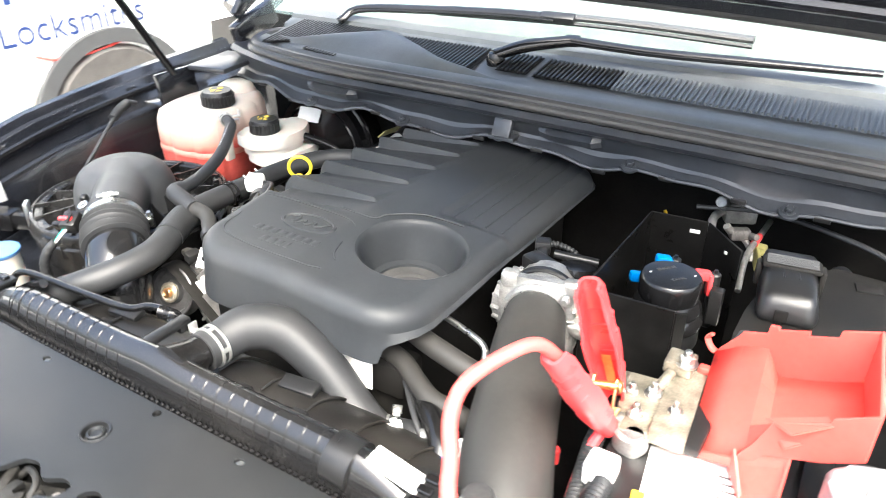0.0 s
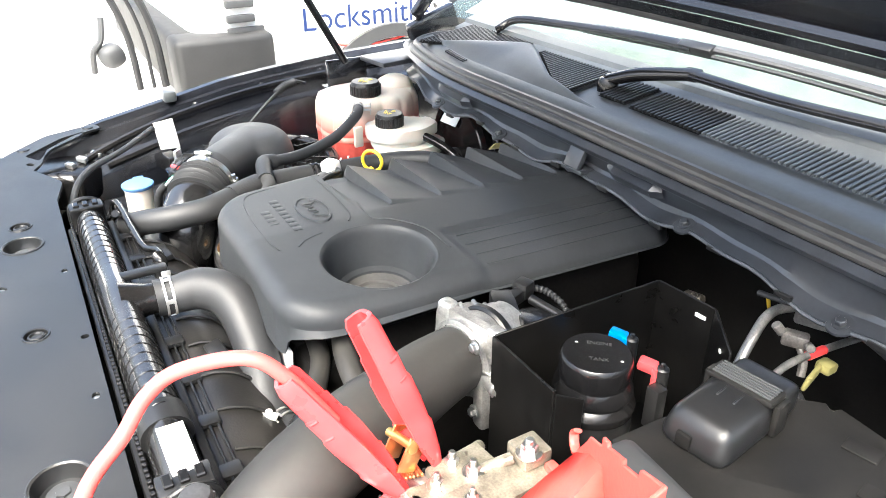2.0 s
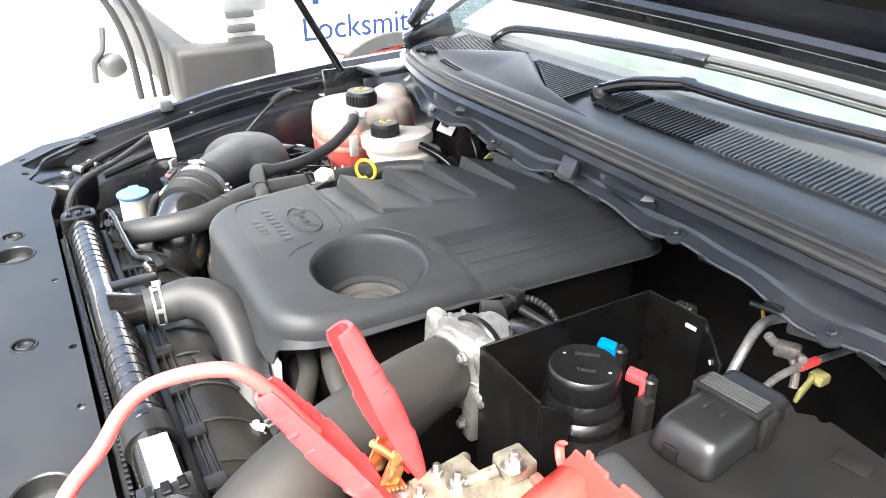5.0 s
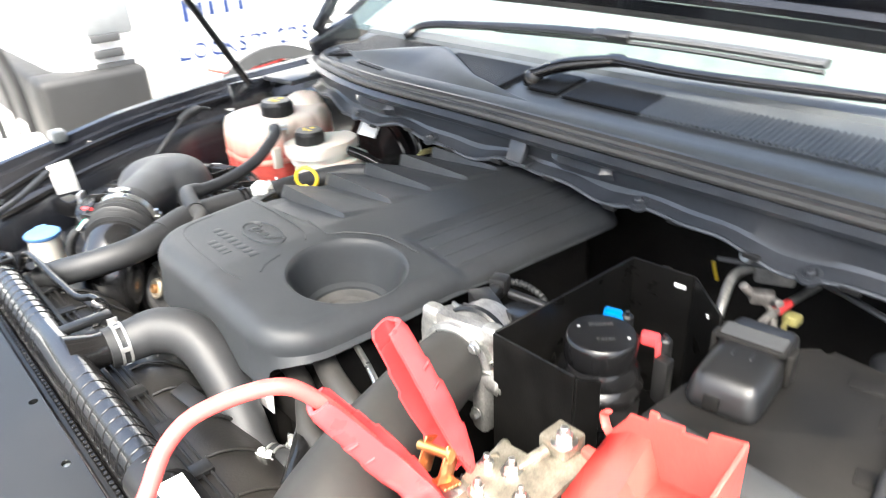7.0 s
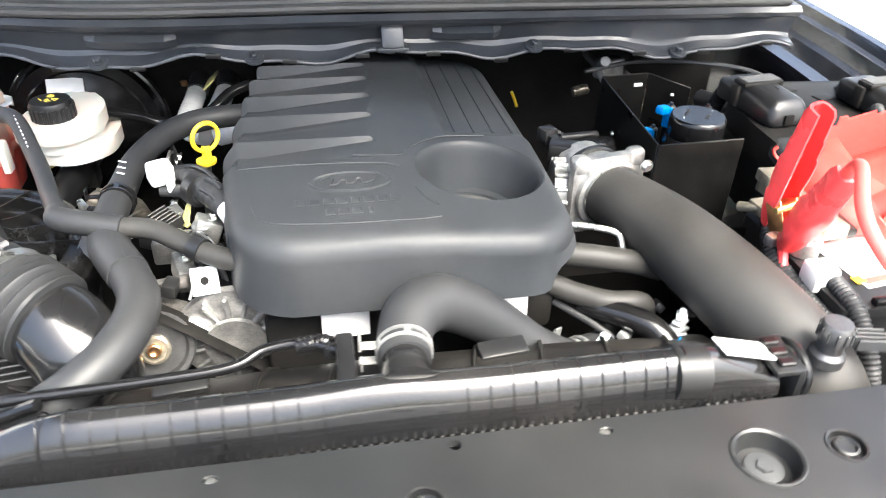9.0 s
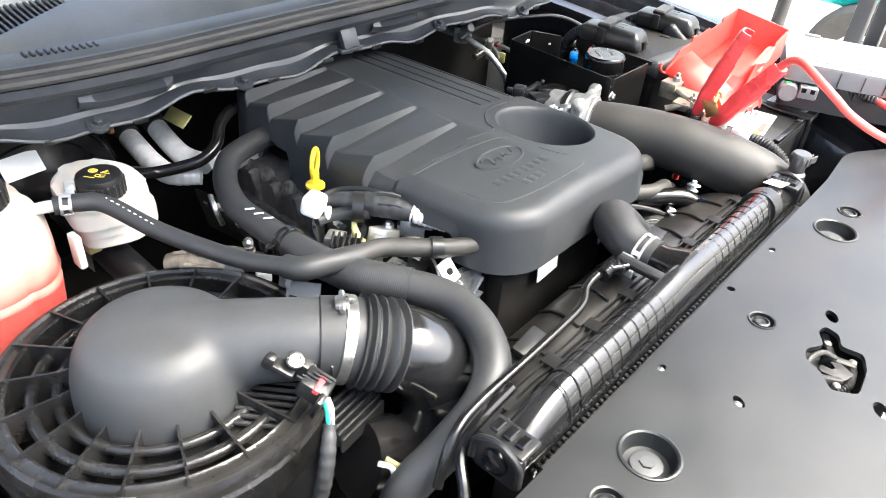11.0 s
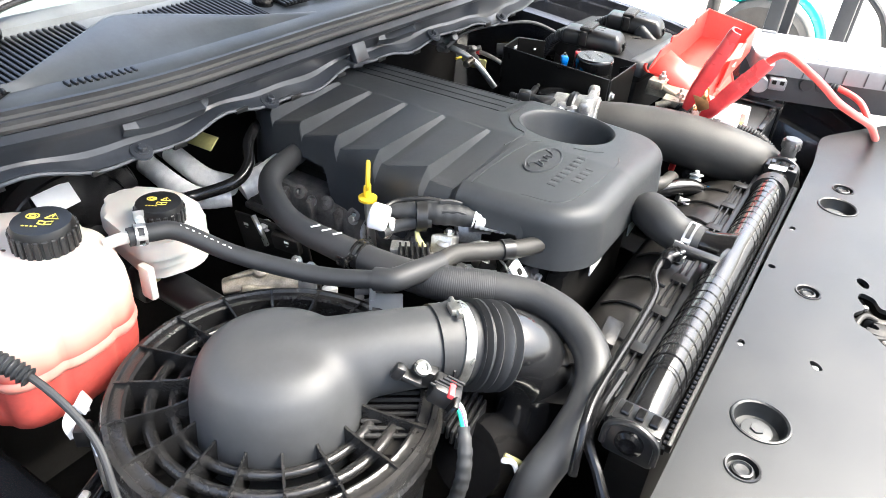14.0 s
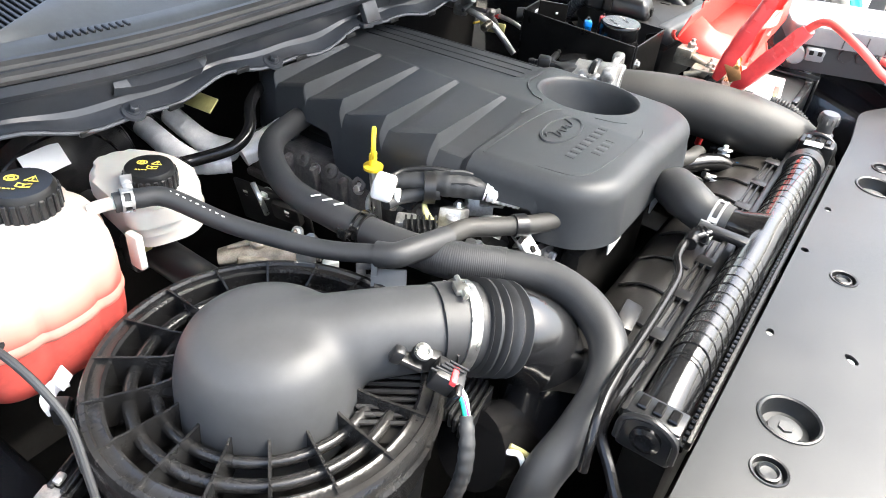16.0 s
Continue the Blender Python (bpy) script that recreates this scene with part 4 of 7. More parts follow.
for i in range(6):
    y = 0.09 + 0.052 * i
    part("casting_rib", rbox((0.016, 0.010, 0.060), (-0.172, y, 0.862), 0.003, turn=(0, -12, 0)), "dirty", head)
    part("casting_boss", moved(lathe([(0.011, 0), (0.011, 0.006), (0.005, 0.007), (0.004, 0.003)], n=16), aim((-0.168, y + 0.026, 0.890), (-0.30, y + 0.02, 0.97))), "dirty", head)
part("casting_ledge", rbox((0.030, 0.40, 0.012), (-0.165, 0.24, 0.829), 0.004), "dirty", head)
for y in (0.08, 0.16, 0.22, 0.30):
    hexbolt("head_bolt", (-0.172, y, 0.885), 0.006, block, (-0.3, y, 0.93))
part("injector_pipe", tube([(-0.15, 0.20, 0.90), (-0.20, 0.18, 0.88), (-0.22, 0.10, 0.85)], 0.004, 8), "steel", block)
for x, w, z in ((-0.045, 0.050, 0.897), (0.120, 0.066, 0.885)):
    part("front_label", rbox((w, 0.002, 0.042), (x, -0.110, z), 0.0005, turn=(-4, 0, 3)), "white", block, "white paper label")

# ---- air filter housing ----
AX, AY, AZ = -0.503, 0.055, 0.905
air = thing("air_filter_housing", (AX, AY, 0.62), "round black air filter housing with ribbed lid and domed outlet", "air filter")
part("canister", lathe([(0.155, 0.60), (0.16, 0.80), (0.165, 0.842)], (AX, AY, 0), 56), "plastic", air)
lid = part("lid", lathe([(0.166, 0.838), (0.169, 0.866), (0.172, 0.884), (0.169, 0.888), (0.169, 0.902), (0.166, 0.907), (0.161, 0.908), (0.159, 0.905), (0.152, 0.905), (0.149, 0.907), (0.146, 0.905), (0.145, 0.850)], (AX, AY, 0), 80, close=False), "lid", air)
part("lid_floor", lathe([(0.150, 0.852), (0.05, 0.850), (0.0005, 0.850)], (AX, AY, 0), 60, close=False), "dark", lid)
N = 18
for i in range(N):
    a0 = 2 * math.pi * (i + 0.3) / N
    if i in (15, 16):
        continue
    c, s = math.cos(a0), math.sin(a0)
    q = [[(AX + rr * c + o * s, AY + rr * s - o * c, z) for rr, z in ((0.080, 0.922), (0.088, 0.916), (0.100, 0.913), (0.125, 0.911), (0.150, 0.9095), (0.163, 0.9085), (0.163, 0.872), (0.082, 0.872))] for o in (-0.0013, 0.0013)]
    part("radial_rib", grid_mesh(q, close=True, cap=True), "lid", lid, smooth=0)
    for rr, w in ((0.1025, 0.0056), (0.1260, 0.0066)) if i != 14 else ():
        arc = [(AX + rr * math.cos(t), AY + rr * math.sin(t), 0.895) for t in np.linspace(a0 + 0.008, a0 + 2 * math.pi / N - 0.008, 10)]
        part("ring_bar", tube(arc, [w] * 10, 12, 1, straight=True), "lid", lid)
bm = join(lathe([(0.001, 0.0), (0.001, 0.088), (0.03, 0.088), (0.055, 0.083), (0.073, 0.070), (0.083, 0.050), (0.088, 0.025), (0.090, -0.035), (0.001, -0.035)], (AX - 0.004, AY - 0.006, 0.888), 48),
          tube([(AX - 0.01, AY, 0.930), (AX + 0.04, AY - 0.042, 0.936), (AX + 0.08, AY - 0.079, 0.941), (-0.382, -0.062, 0.942)], [0.05, 0.046, 0.0435, 0.0425], 28, 8))
dome = part("domed_outlet", bm, "dome", air, smooth=0)
rm = dome.modifiers.new("remesh", "REMESH")
rm.mode, rm.voxel_size, rm.use_smooth_shade = "VOXEL", 0.0032, True
sm = dome.modifiers.new("smooth", "SMOOTH")
sm.factor, sm.iterations = 0.5, 45
part("vent_plate", prism(rounded([(-0.405, -0.066), (-0.448, -0.010), (-0.512, -0.056), (-0.470, -0.116)], 0.006), 0.868, 0.890, 0.002), "dark", air)
for i in range(8):
    part("vent_slat", rbox((0.071, 0.0050, 0.008), (-0.427 - 0.0070 * i, -0.038 - 0.0053 * i, 0.9010 - 0.0008 * i), 0.0012, 1, turn=(24, 0, -53)), "lid", air)
for ang in (2.75, 0.55, -2.3):
    cx, cy = AX + 0.172 * math.cos(ang), AY + 0.172 * math.sin(ang)
    part("lid_clip", rbox((0.022, 0.008, 0.05), (cx, cy, 0.893), 0.002, turn=(0, 0, math.degrees(ang) + 90)), "steel", air, "bright spring clip")
part("latch_hook", join(tube([(-0.640, 0.200, 0.860), (-0.641, 0.205, 0.874), (-0.632, 0.207, 0.882), (-0.620, 0.203, 0.884)], 0.0035, 8, 6, flat=2.2), rbox((0.020, 0.003, 0.016), (-0.624, 0.203, 0.890), 0.001, turn=(-30, 0, 35))), "white", air, "white plastic latch hook")
part("latch_block", join(rbox((0.018, 0.014, 0.022), (-0.640, 0.185, 0.872), 0.002, turn=(0, 0, 40)), rbox((0.010, 0.016, 0.012), (-0.632, 0.196, 0.865), 0.002, turn=(0, 0, 40))), "plastic", air)

# ---- intake duct: clamp, bellows, elbow ----
duct = thing("intake_duct", (-0.30, -0.10, 0.70), "black rubber intake elbow with concertina bellows", "intake hose")
C0, C1 = (-0.372, -0.070, 0.940), (-0.329, -0.103, 0.925)
part("cuff", tube([(-0.391, -0.055, 0.942), C0, (-0.358, -0.081, 0.936)], 0.0448, 26), "rubber", duct)
part("bellows", tube([(-0.361, -0.079, 0.937), (-0.341, -0.095, 0.930), C1], 0.0465, 28, 8, ring=(0.0098, 0.0042)), "rubber", duct)
part("elbow", tube([(-0.333, -0.100, 0.927), (-0.318, -0.112, 0.918), (-0.300, -0.127, 0.900), (-0.290, -0.137, 0.870), (-0.297, -0.142, 0.83), (-0.335, -0.14, 0.74)], [0.0425, 0.0455, 0.0462, 0.0445, 0.041, 0.037], 28), "tank", duct)
band(C0, (-0.341, -0.095, 0.930), 0.0455, 0.011, duct)

part("clamp_screw", join(rbox((0.014, 0.016, 0.008), (-0.372, -0.070, 0.9885), 0.002, turn=(0, 0, -38)), rod((-0.362, -0.058, 0.9895), (-0.382, -0.082, 0.9895), 0.003, 10)), "steel", duct)

# ---- hoses ----


def hose(name, pts, r, label, mat="rubber", **k):
    h = thing(name, pts[-1], label, "hose")
    part("hose", tube(pts, r, **k), mat, h)
    return h


BIG = [(-0.10, 0.375, 0.925), (-0.152, 0.349, 0.94), (-0.225, 0.325, 0.944), (-0.268, 0.285, 0.943), (-0.297, 0.222, 0.938), (-0.302, 0.150, 0.937), (-0.302, 0.06, 0.94), (-0.29, -0.005, 0.942), (-0.262, -0.055, 0.942), (-0.243, -0.105, 0.94), (-0.25, -0.155, 0.935),
       (-0.278, -0.195, 0.925), (-0.318, -0.213, 0.908), (-0.37, -0.212, 0.885), (-0.415, -0.20, 0.84), (-0.43, -0.195, 0.72)]
heater = hose("coolant_hose", BIG, [0.0165] * 5 + [0.0175, 0.019] + [0.0205] * 9, "thick black rubber coolant hose snaking beside the intake duct", seg=18)
part("braided_sleeve", tube([(-0.295, 0.020, 0.9415), (-0.288, -0.008, 0.942), (-0.274, -0.035, 0.942), (-0.260, -0.060, 0.942)], 0.0220, 20, 12, ring=(0.0022, 0.0001)), "rubber", heater)
spring_clip((-0.302, 0.105, 0.9385), (-0.301, 0.2, 0.938), 0.0195, heater, "gloss")
for i in range(3):
    part("paint_tick", rbox((0.003, 0.012, 0.0008), (-0.306 + 0.002 * i, 0.175 - 0.016 * i, 0.9562), 0.0002, 1, turn=(0, 0, 60)), "mark", heater)
VENT = [(-0.492, 0.282, 0.988), (-0.470, 0.272, 0.988), (-0.446, 0.256, 0.984), (-0.418, 0.205, 0.962), (-0.395, 0.155, 0.953), (-0.372, 0.098, 0.951), (-0.345, 0.035, 0.960)]
vent = hose("breather_hose", VENT, 0.0108, "black rubber breather hose from the coolant tank", seg=14)
part("tee_sleeve", tube([(-0.350, 0.048, 0.958), (-0.343, 0.028, 0.962), (-0.318, 0.018, 0.962), (-0.275, 0.008, 0.957)], 0.0140, 18, 10), "rubber", vent)
part("engine_stub", tube([(-0.285, 0.011, 0.958), (-0.245, 0.004, 0.956), (-0.215, -0.018, 0.953), (-0.175, -0.05, 0.951), (-0.13, -0.07, 0.948)], 0.0115, 14), "pipe", vent)
part("stub_clip", tube([(-0.198, -0.033, 0.953), (-0.186, -0.042, 0.952)], 0.0135, 14, 2), "plastic", vent)
spring_clip((-0.480, 0.277, 0.988), (-0.45, 0.262, 0.986), 0.0112, vent)
for i in range(9):
    part("hose_print", rbox((0.0018, 0.0018 + 0.0018 * (i % 3 > 0), 0.0005), (-0.4445 + 0.0030 * i, 0.2515 - 0.0062 * i, 0.9935 - 0.0027 * i), 0.0001, 1, turn=(22, 0, 27)), "mark", vent)

UP = [(0.002, -0.232, 0.942), (0.004, -0.205, 0.942), (0.017, -0.172, 0.947), (0.050, -0.146, 0.938), (0.10, -0.140, 0.905), (0.15, -0.145, 0.865), (0.19, -0.150, 0.845), (0.235, -0.135, 0.838)]
upper = hose("radiator_hose", UP, [0.0242, 0.0250, 0.0280, 0.0288, 0.0268, 0.0248, 0.0242, 0.0242], "black rubber top radiator hose", seg=22)
spring_clip((0.003, -0.216, 0.942), (0.004, -0.2, 0.942), 0.0246, upper)
spring_clip((0.205, -0.148, 0.842), (0.22, -0.14, 0.84), 0.0246, upper)
part("hose_end", tube([(0.215, -0.145, 0.84), (0.25, -0.125, 0.838), (0.27, -0.09, 0.84)], 0.021, 16), "plastic", upper)
for i in range(7):
    part("hose_print", rbox((0.0032, 0.0028, 0.0005), (0.020 + 0.0046 * i, -0.1725 + 0.0030 * i, 0.9676 - 0.0006 * i), 0.0001, 1, turn=(0, 8, 32)), "mark", upper)

TURBO = [(0.298, 0.054, 0.935), (0.302, 0.038, 0.936), (0.315, -0.004, 0.938), (0.334, -0.057, 0.937), (0.352, -0.115, 0.932), (0.372, -0.175, 0.921), (0.396, -0.232, 0.899), (0.415, -0.27, 0.855), (0.42, -0.285, 0.74)]
turbo = hose("boost_pipe", TURBO, [0.0385, 0.0392, 0.0420, 0.0445, 0.0465, 0.0475, 0.0475, 0.046, 0.044], "wide brown-black boost pipe running to the front", "pipe", seg=26)
band((0.300, 0.046, 0.9355), (0.302, 0.038, 0.936), 0.0395, 0.012, turbo)
for i, (x, y, z) in enumerate(((0.368, -0.150, 0.9705), (0.372, -0.163, 0.9675), (0.376, -0.176, 0.9645), (0.346, -0.07, 0.9785), (0.349, -0.08, 0.9775))):
    part("hose_print", rbox((0.0055, 0.0022, 0.0005), (x - 0.01, y, z + 0.002), 0.0001, 1, turn=(0, 0, -20)), "mark", turbo)
# ---- throttle body ----
thr = thing("throttle_body", (0.29, 0.085, 0.86), "bright cast-aluminium throttle body", "throttle body")
TB = aim((0.2995, 0.060, 0.955), (0.287, 0.12, 0.952))
part("casting", join(moved(lathe([(0.043, -0.010), (0.047, -0.008), (0.047, 0.010), (0.044, 0.05), (0.044, 0.07)], n=30), TB), rbox((0.078, 0.044, 0.082), (0.292, 0.092, 0.950), 0.010, 3, turn=(0, 0, -10)), rbox((0.022, 0.026, 0.075), (0.336, 0.066, 0.915), 0.006)), "alloy", thr)
part("flange", moved(join(prism(rounded([(-0.052, -0.050), (0.052, -0.050), (0.052, 0.050), (-0.052, 0.050)], 0.020), 0.0, 0.012, 0.003), rbox((0.024, 0.024, 0.020), (-0.040, 0.042, 0.008), 0.007, 3), rbox((0.024, 0.024, 0.020), (0.040, 0.042, 0.008), 0.007, 3)), TB), "alloy", thr, "bright cast flange with corner bosses")
drum = part("motor_drum", moved(lathe([(0.030, 0.0), (0.037, 0.002), (0.037, 0.022), (0.034, 0.024), (0.034, 0.034)], n=36), aim((0.236, 0.100, 0.945), (0.30, 0.088, 0.945))), "alloy", thr)
for i in range(14):
    t = 2 * math.pi * i / 14
    part("drum_rib", moved(rbox((0.010, 0.0055, 0.018), (0.0365, 0, 0.011), 0.0015, 1), aim((0.236, 0.100, 0.945), (0.30, 0.088, 0.945)) @ pose(0, 0, 0, 0, 0, math.degrees(t))), "alloy", drum)
part("stub", join(rod((0.335, 0.068, 0.950), (0.366, 0.064, 0.949), 0.0125, 18, 0.002), rod((0.364, 0.0642, 0.949), (0.370, 0.0638, 0.949), 0.009, 18, 0.001)), "alloy", thr)
part("seal_ring", moved(lathe([(0.047, 0.024), (0.0495, 0.027), (0.0495, 0.034), (0.047, 0.037)], n=30), aim((0.297, 0.066, 0.955), (0.287, 0.12, 0.952))), "plastic", thr)
for x, z in ((0.2605, 0.996), (0.340, 0.997), (0.262, 0.908), (0.340, 0.908)):
    hexbolt("flange_bolt", (x, 0.056 - 0.2 * (x - 0.30), z), 0.0055, thr, (x, -0.2, z + 0.01))
part("sensor", join(rbox((0.05, 0.03, 0.028), (0.268, 0.135, 0.978), 0.005, turn=(0, 0, -25)), rod((0.262, 0.12, 0.93), (0.262, 0.12, 0.980), 0.012)), "plastic", thr)
part("sensor_plug", lathe([(0.0045, 0), (0.0045, 0.005), (0.003, 0.006)], (0.256, 0.100, 0.978), 12), "white", thr)
part("valve_drum", moved(lathe([(0.020, 0.0), (0.026, 0.002), (0.026, 0.008), (0.023, 0.010), (0.027, 0.012), (0.027, 0.020), (0.023, 0.022), (0.026, 0.024), (0.024, 0.032), (0.010, 0.034)], n=28), pose(0.315, 0.145, 0.955, -12, 0, 0)), "gloss", thr, "black ribbed valve drum")
part("valve_arm", join(rbox((0.016, 0.055, 0.018), (0.262, 0.15, 0.982), 0.004, turn=(0, 0, 20)), rbox((0.022, 0.022, 0.022), (0.252, 0.176, 0.986), 0.004, turn=(0, 0, 20)), rod((0.27, 0.175, 0.98), (0.33, 0.19, 0.975), 0.006)), "plastic", thr)
part("valve_lead", tube([(0.25, 0.185, 0.983), (0.262, 0.205, 0.978), (0.29, 0.215, 0.963), (0.31, 0.21, 0.93)], 0.0042, 10, 8, ring=(0.006, 0.0008)), "rubber", thr)
thr.location = thr.location + Vector((0, -0.008, -0.021))

# ---- coolant tank ----
cool = thing("coolant_reservoir", (-0.57, 0.30, 0.72), "milky plastic coolant tank, red coolant showing in its lower half", "coolant tank")
TO = rounded([(-0.672, 0.246), (-0.60, 0.234), (-0.518, 0.243), (-0.490, 0.30), (-0.498, 0.395), (-0.552, 0.468), (-0.62, 0.486), (-0.676, 0.462), (-0.688, 0.33)], 0.033)


def even(o, n=150):
    """The outline resampled at even steps."""
    p = np.array([*o, o[0]])
    s = np.r_[0, np.cumsum(np.hypot(*np.diff(p, axis=0).T))]
    k = np.linspace(0, s[-1], n, endpoint=False)
    return list(zip(np.interp(k, s, p[:, 0]), np.interp(k, s, p[:, 1])))


TO = even(TO)


def ring_of(scale, z, o=TO):
    cx, cy = -0.59, 0.35
    return [(cx + (x - cx) * scale, cy + (y - cy) * scale, z) for x, y in o]


def lobed(scale, z, wave=0.0, lobes=0.018):
    """A ring of the tank: moulded lobes round it, and a wavy level where asked."""
    out = []
    for x, y, _ in ring_of(scale, 0):
        t = math.atan2(y - 0.35, x + 0.59)
        k = 1 - 2.4 * lobes * (1 - abs(math.sin(5.5 * t + 0.4))) ** 2
        out.append((-0.59 + (x + 0.59) * k, 0.35 + (y - 0.35) * k, z + wave * math.sin(5 * t + 1.0) + 0.4 * wave * math.sin(11 * t)))
    return out


def wall_out(z):
    """The tank's outline against height."""
    return float(np.interp(z, [0.835, 0.845, 0.87, 0.905, 0.945, 0.968, 0.983, 0.99], [0.85, 0.93, 0.97, 0.985, 0.985, 0.965, 0.91, 0.80]))


part("tank_top", grid_mesh([lobed(wall_out(z), z) for z in (0.915, 0.925, 0.94, 0.953, 0.965, 0.975, 0.983)] + [lobed(0.78, 0.99, 0, 0.008), lobed(0.4, 0.993, 0, 0), lobed(0.02, 0.993, 0, 0)], close=True), "tankwall", cool, smooth=60)
part("tank_seam", grid_mesh([lobed(0.97, 0.901), lobed(0.993, 0.9025), lobed(0.999, 0.907), lobed(0.993, 0.9115), lobed(0.97, 0.915)], close=True), "blush", cool, "pink-stained welded seam", smooth=60)
part("tank_bottom", grid_mesh([lobed(0.02, 0.835, 0, 0)] + [lobed(wall_out(z), z) for z in (0.835, 0.845, 0.86, 0.875, 0.902)], close=True), "coolant", cool, "red coolant seen through the plastic", smooth=60)
cap = part("filler_cap", join(lathe([(0.031, -0.018), (0.032, -0.012), (0.032, 0.010), (0.029, 0.016), (0.0005, 0.017)], (-0.555, 0.33, 1.005), 44)), "plastic", cool, "black ribbed screw cap with yellow symbols")
for t in np.linspace(0, 2 * math.pi, 24, endpoint=False):
    part("grip", rbox((0.004, 0.006, 0.022), (-0.555 + 0.0322 * math.cos(t), 0.33 + 0.0322 * math.sin(t), 1.003), 0.0012, 1, turn=(0, 0, math.degrees(t))), "plastic", cap)
part("neck", lathe([(0.028, 0.985), (0.028, 0.992)], (-0.555, 0.33, 0), 30), "milky", cool)
part("hose_nipple", tube([(-0.515, 0.293, 0.985), (-0.50, 0.286, 0.988), (-0.48, 0.277, 0.988)], 0.007, 12), "milky", cool)
part("tank_lobe", lathe([(0.0005, 0.022), (0.022, 0.020), (0.036, 0.012), (0.043, -0.004), (0.046, -0.03)], (-0.602, 0.425, 0.990), 28), "tankwall", cool, smooth=60)
part("strap_clip", rbox((0.01, 0.02, 0.045), (-0.482, 0.275, 0.925), 0.003), "milky", cool)


def cap_print(cx, cy, z, k, parent):
    """Yellow outlined symbols: ringed dot, warning triangle, open book and a short word bar row."""
    m = Matrix.Translation((cx, cy, z)) @ pose(0, 0, 0, 0, 0, -55)

    def stroke(pts, r=0.0011):
        part("cap_mark", tube([m @ Vector((x * k, y * k, 0)) for x, y in pts], r * k, 5, 1, straight=True, flat=0.5), "ink", parent)

    for rr in (0.0075, 0.0035):
        stroke([(-0.012 + rr * math.cos(t), 0.007 + rr * 0.8 * math.sin(t)) for t in np.linspace(0, 2 * math.pi, 16)])
    stroke([(0.004, 0.003), (0.012, 0.014), (0.020, 0.003), (0.004, 0.003)])
    stroke([(0.012, 0.006), (0.012, 0.010)])
    stroke([(0.0, -0.003), (0.0, -0.010), (0.008, -0.012), (0.016, -0.010), (0.016, -0.003), (0.008, -0.005), (0.0, -0.003)])
    stroke([(0.008, -0.005), (0.008, -0.012)])
    for i in range(4):
        stroke([(-0.016 + 0.005 * i, -0.016), (-0.013 + 0.005 * i, -0.016)])


cap_print(-0.555, 0.33, 1.0224, 0.85, cap)

# ---- brake fluid reservoir, master cylinder and servo ----
brk = thing("brake_reservoir", (-0.42, 0.33, 0.85), "white plastic brake fluid reservoir with black cap", "brake reservoir")
bo = rounded([(-0.475, 0.285), (-0.41, 0.265), (-0.365, 0.30), (-0.36, 0.37), (-0.40, 0.43), (-0.455, 0.40)], 0.025)
part("body", join(prism(bo, 0.938, 0.961, 0.008, 3), prism([(x * 0.85 - 0.062, y * 0.85 + 0.05) for x, y in bo], 0.92, 0.94, 0.003), prism([(x + 0.012, y + 0.012) for x, y in bo], 0.902, 0.924, 0.006, 2)), "milky", brk)
bcap = part("cap", join(lathe([(0.027, 0.958), (0.028, 0.962), (0.028, 0.982), (0.026, 0.987), (0.0005, 0.988)], (-0.421, 0.32, 0), 40)), "plastic", brk, "black ribbed cap with yellow symbols")
for t in np.linspace(0, 2 * math.pi, 22, endpoint=False):
    part("grip", rbox((0.003, 0.005, 0.02), (-0.421 + 0.0282 * math.cos(t), 0.32 + 0.0282 * math.sin(t), 0.971), 0.001, 1, turn=(0, 0, math.degrees(t))), "plastic", bcap)
cap_print(-0.421, 0.32, 0.9885, 0.7, bcap)
part("master_cylinder", join(rod((-0.425, 0.22, 0.862), (-0.415, 0.50, 0.862), 0.022, 18, 0.004), rbox((0.05, 0.03, 0.05), (-0.42, 0.36, 0.855), 0.006)), "plastic", brk)
part("sensor_plug", rbox((0.018, 0.014, 0.014), (-0.448, 0.318, 0.892), 0.003), "khaki", brk)
part("fluid_pipe", tube([(-0.43, 0.26, 0.85), (-0.40, 0.2, 0.83), (-0.36, 0.19, 0.80)], 0.003, 8), "steel", brk)
servo = thing("brake_servo", (-0.41, 0.53, 0.72), "round black brake servo with a white label", "brake servo")
part("drum", moved(lathe([(0.02, -0.055), (0.06, -0.05), (0.075, -0.04), (0.118, -0.035), (0.122, -0.02), (0.126, -0.018), (0.126, -0.008), (0.12, 0.0), (0.11, 0.05), (0.05, 0.06)], n=56), pose(-0.435, 0.535, 0.865, -90, 0, 0)), "gloss", servo)
part("servo_label", rbox((0.055, 0.002, 0.032), (-0.452, 0.487, 0.941), 0.0005, turn=(-35, 0, 6)), "white", servo)
part("rim_ring", moved(lathe([(0.1275, -0.003), (0.130, 0.0), (0.1275, 0.003)], n=64, close=False), pose(-0.435, 0.5215, 0.865, 90, 0, 0)), "gloss", servo)
part("rim_ring", moved(lathe([(0.098, -0.003), (0.101, 0.0), (0.098, 0.003)], n=64, close=False), pose(-0.435, 0.4985, 0.865, 90, 0, 0)), "gloss", servo)

# ---- fuel filter in its heat-shield box ----
shield = thing("filter_shield", (0.42, 0.16, 0.86), "thin black sheet box round the fuel filter", "heat shield")


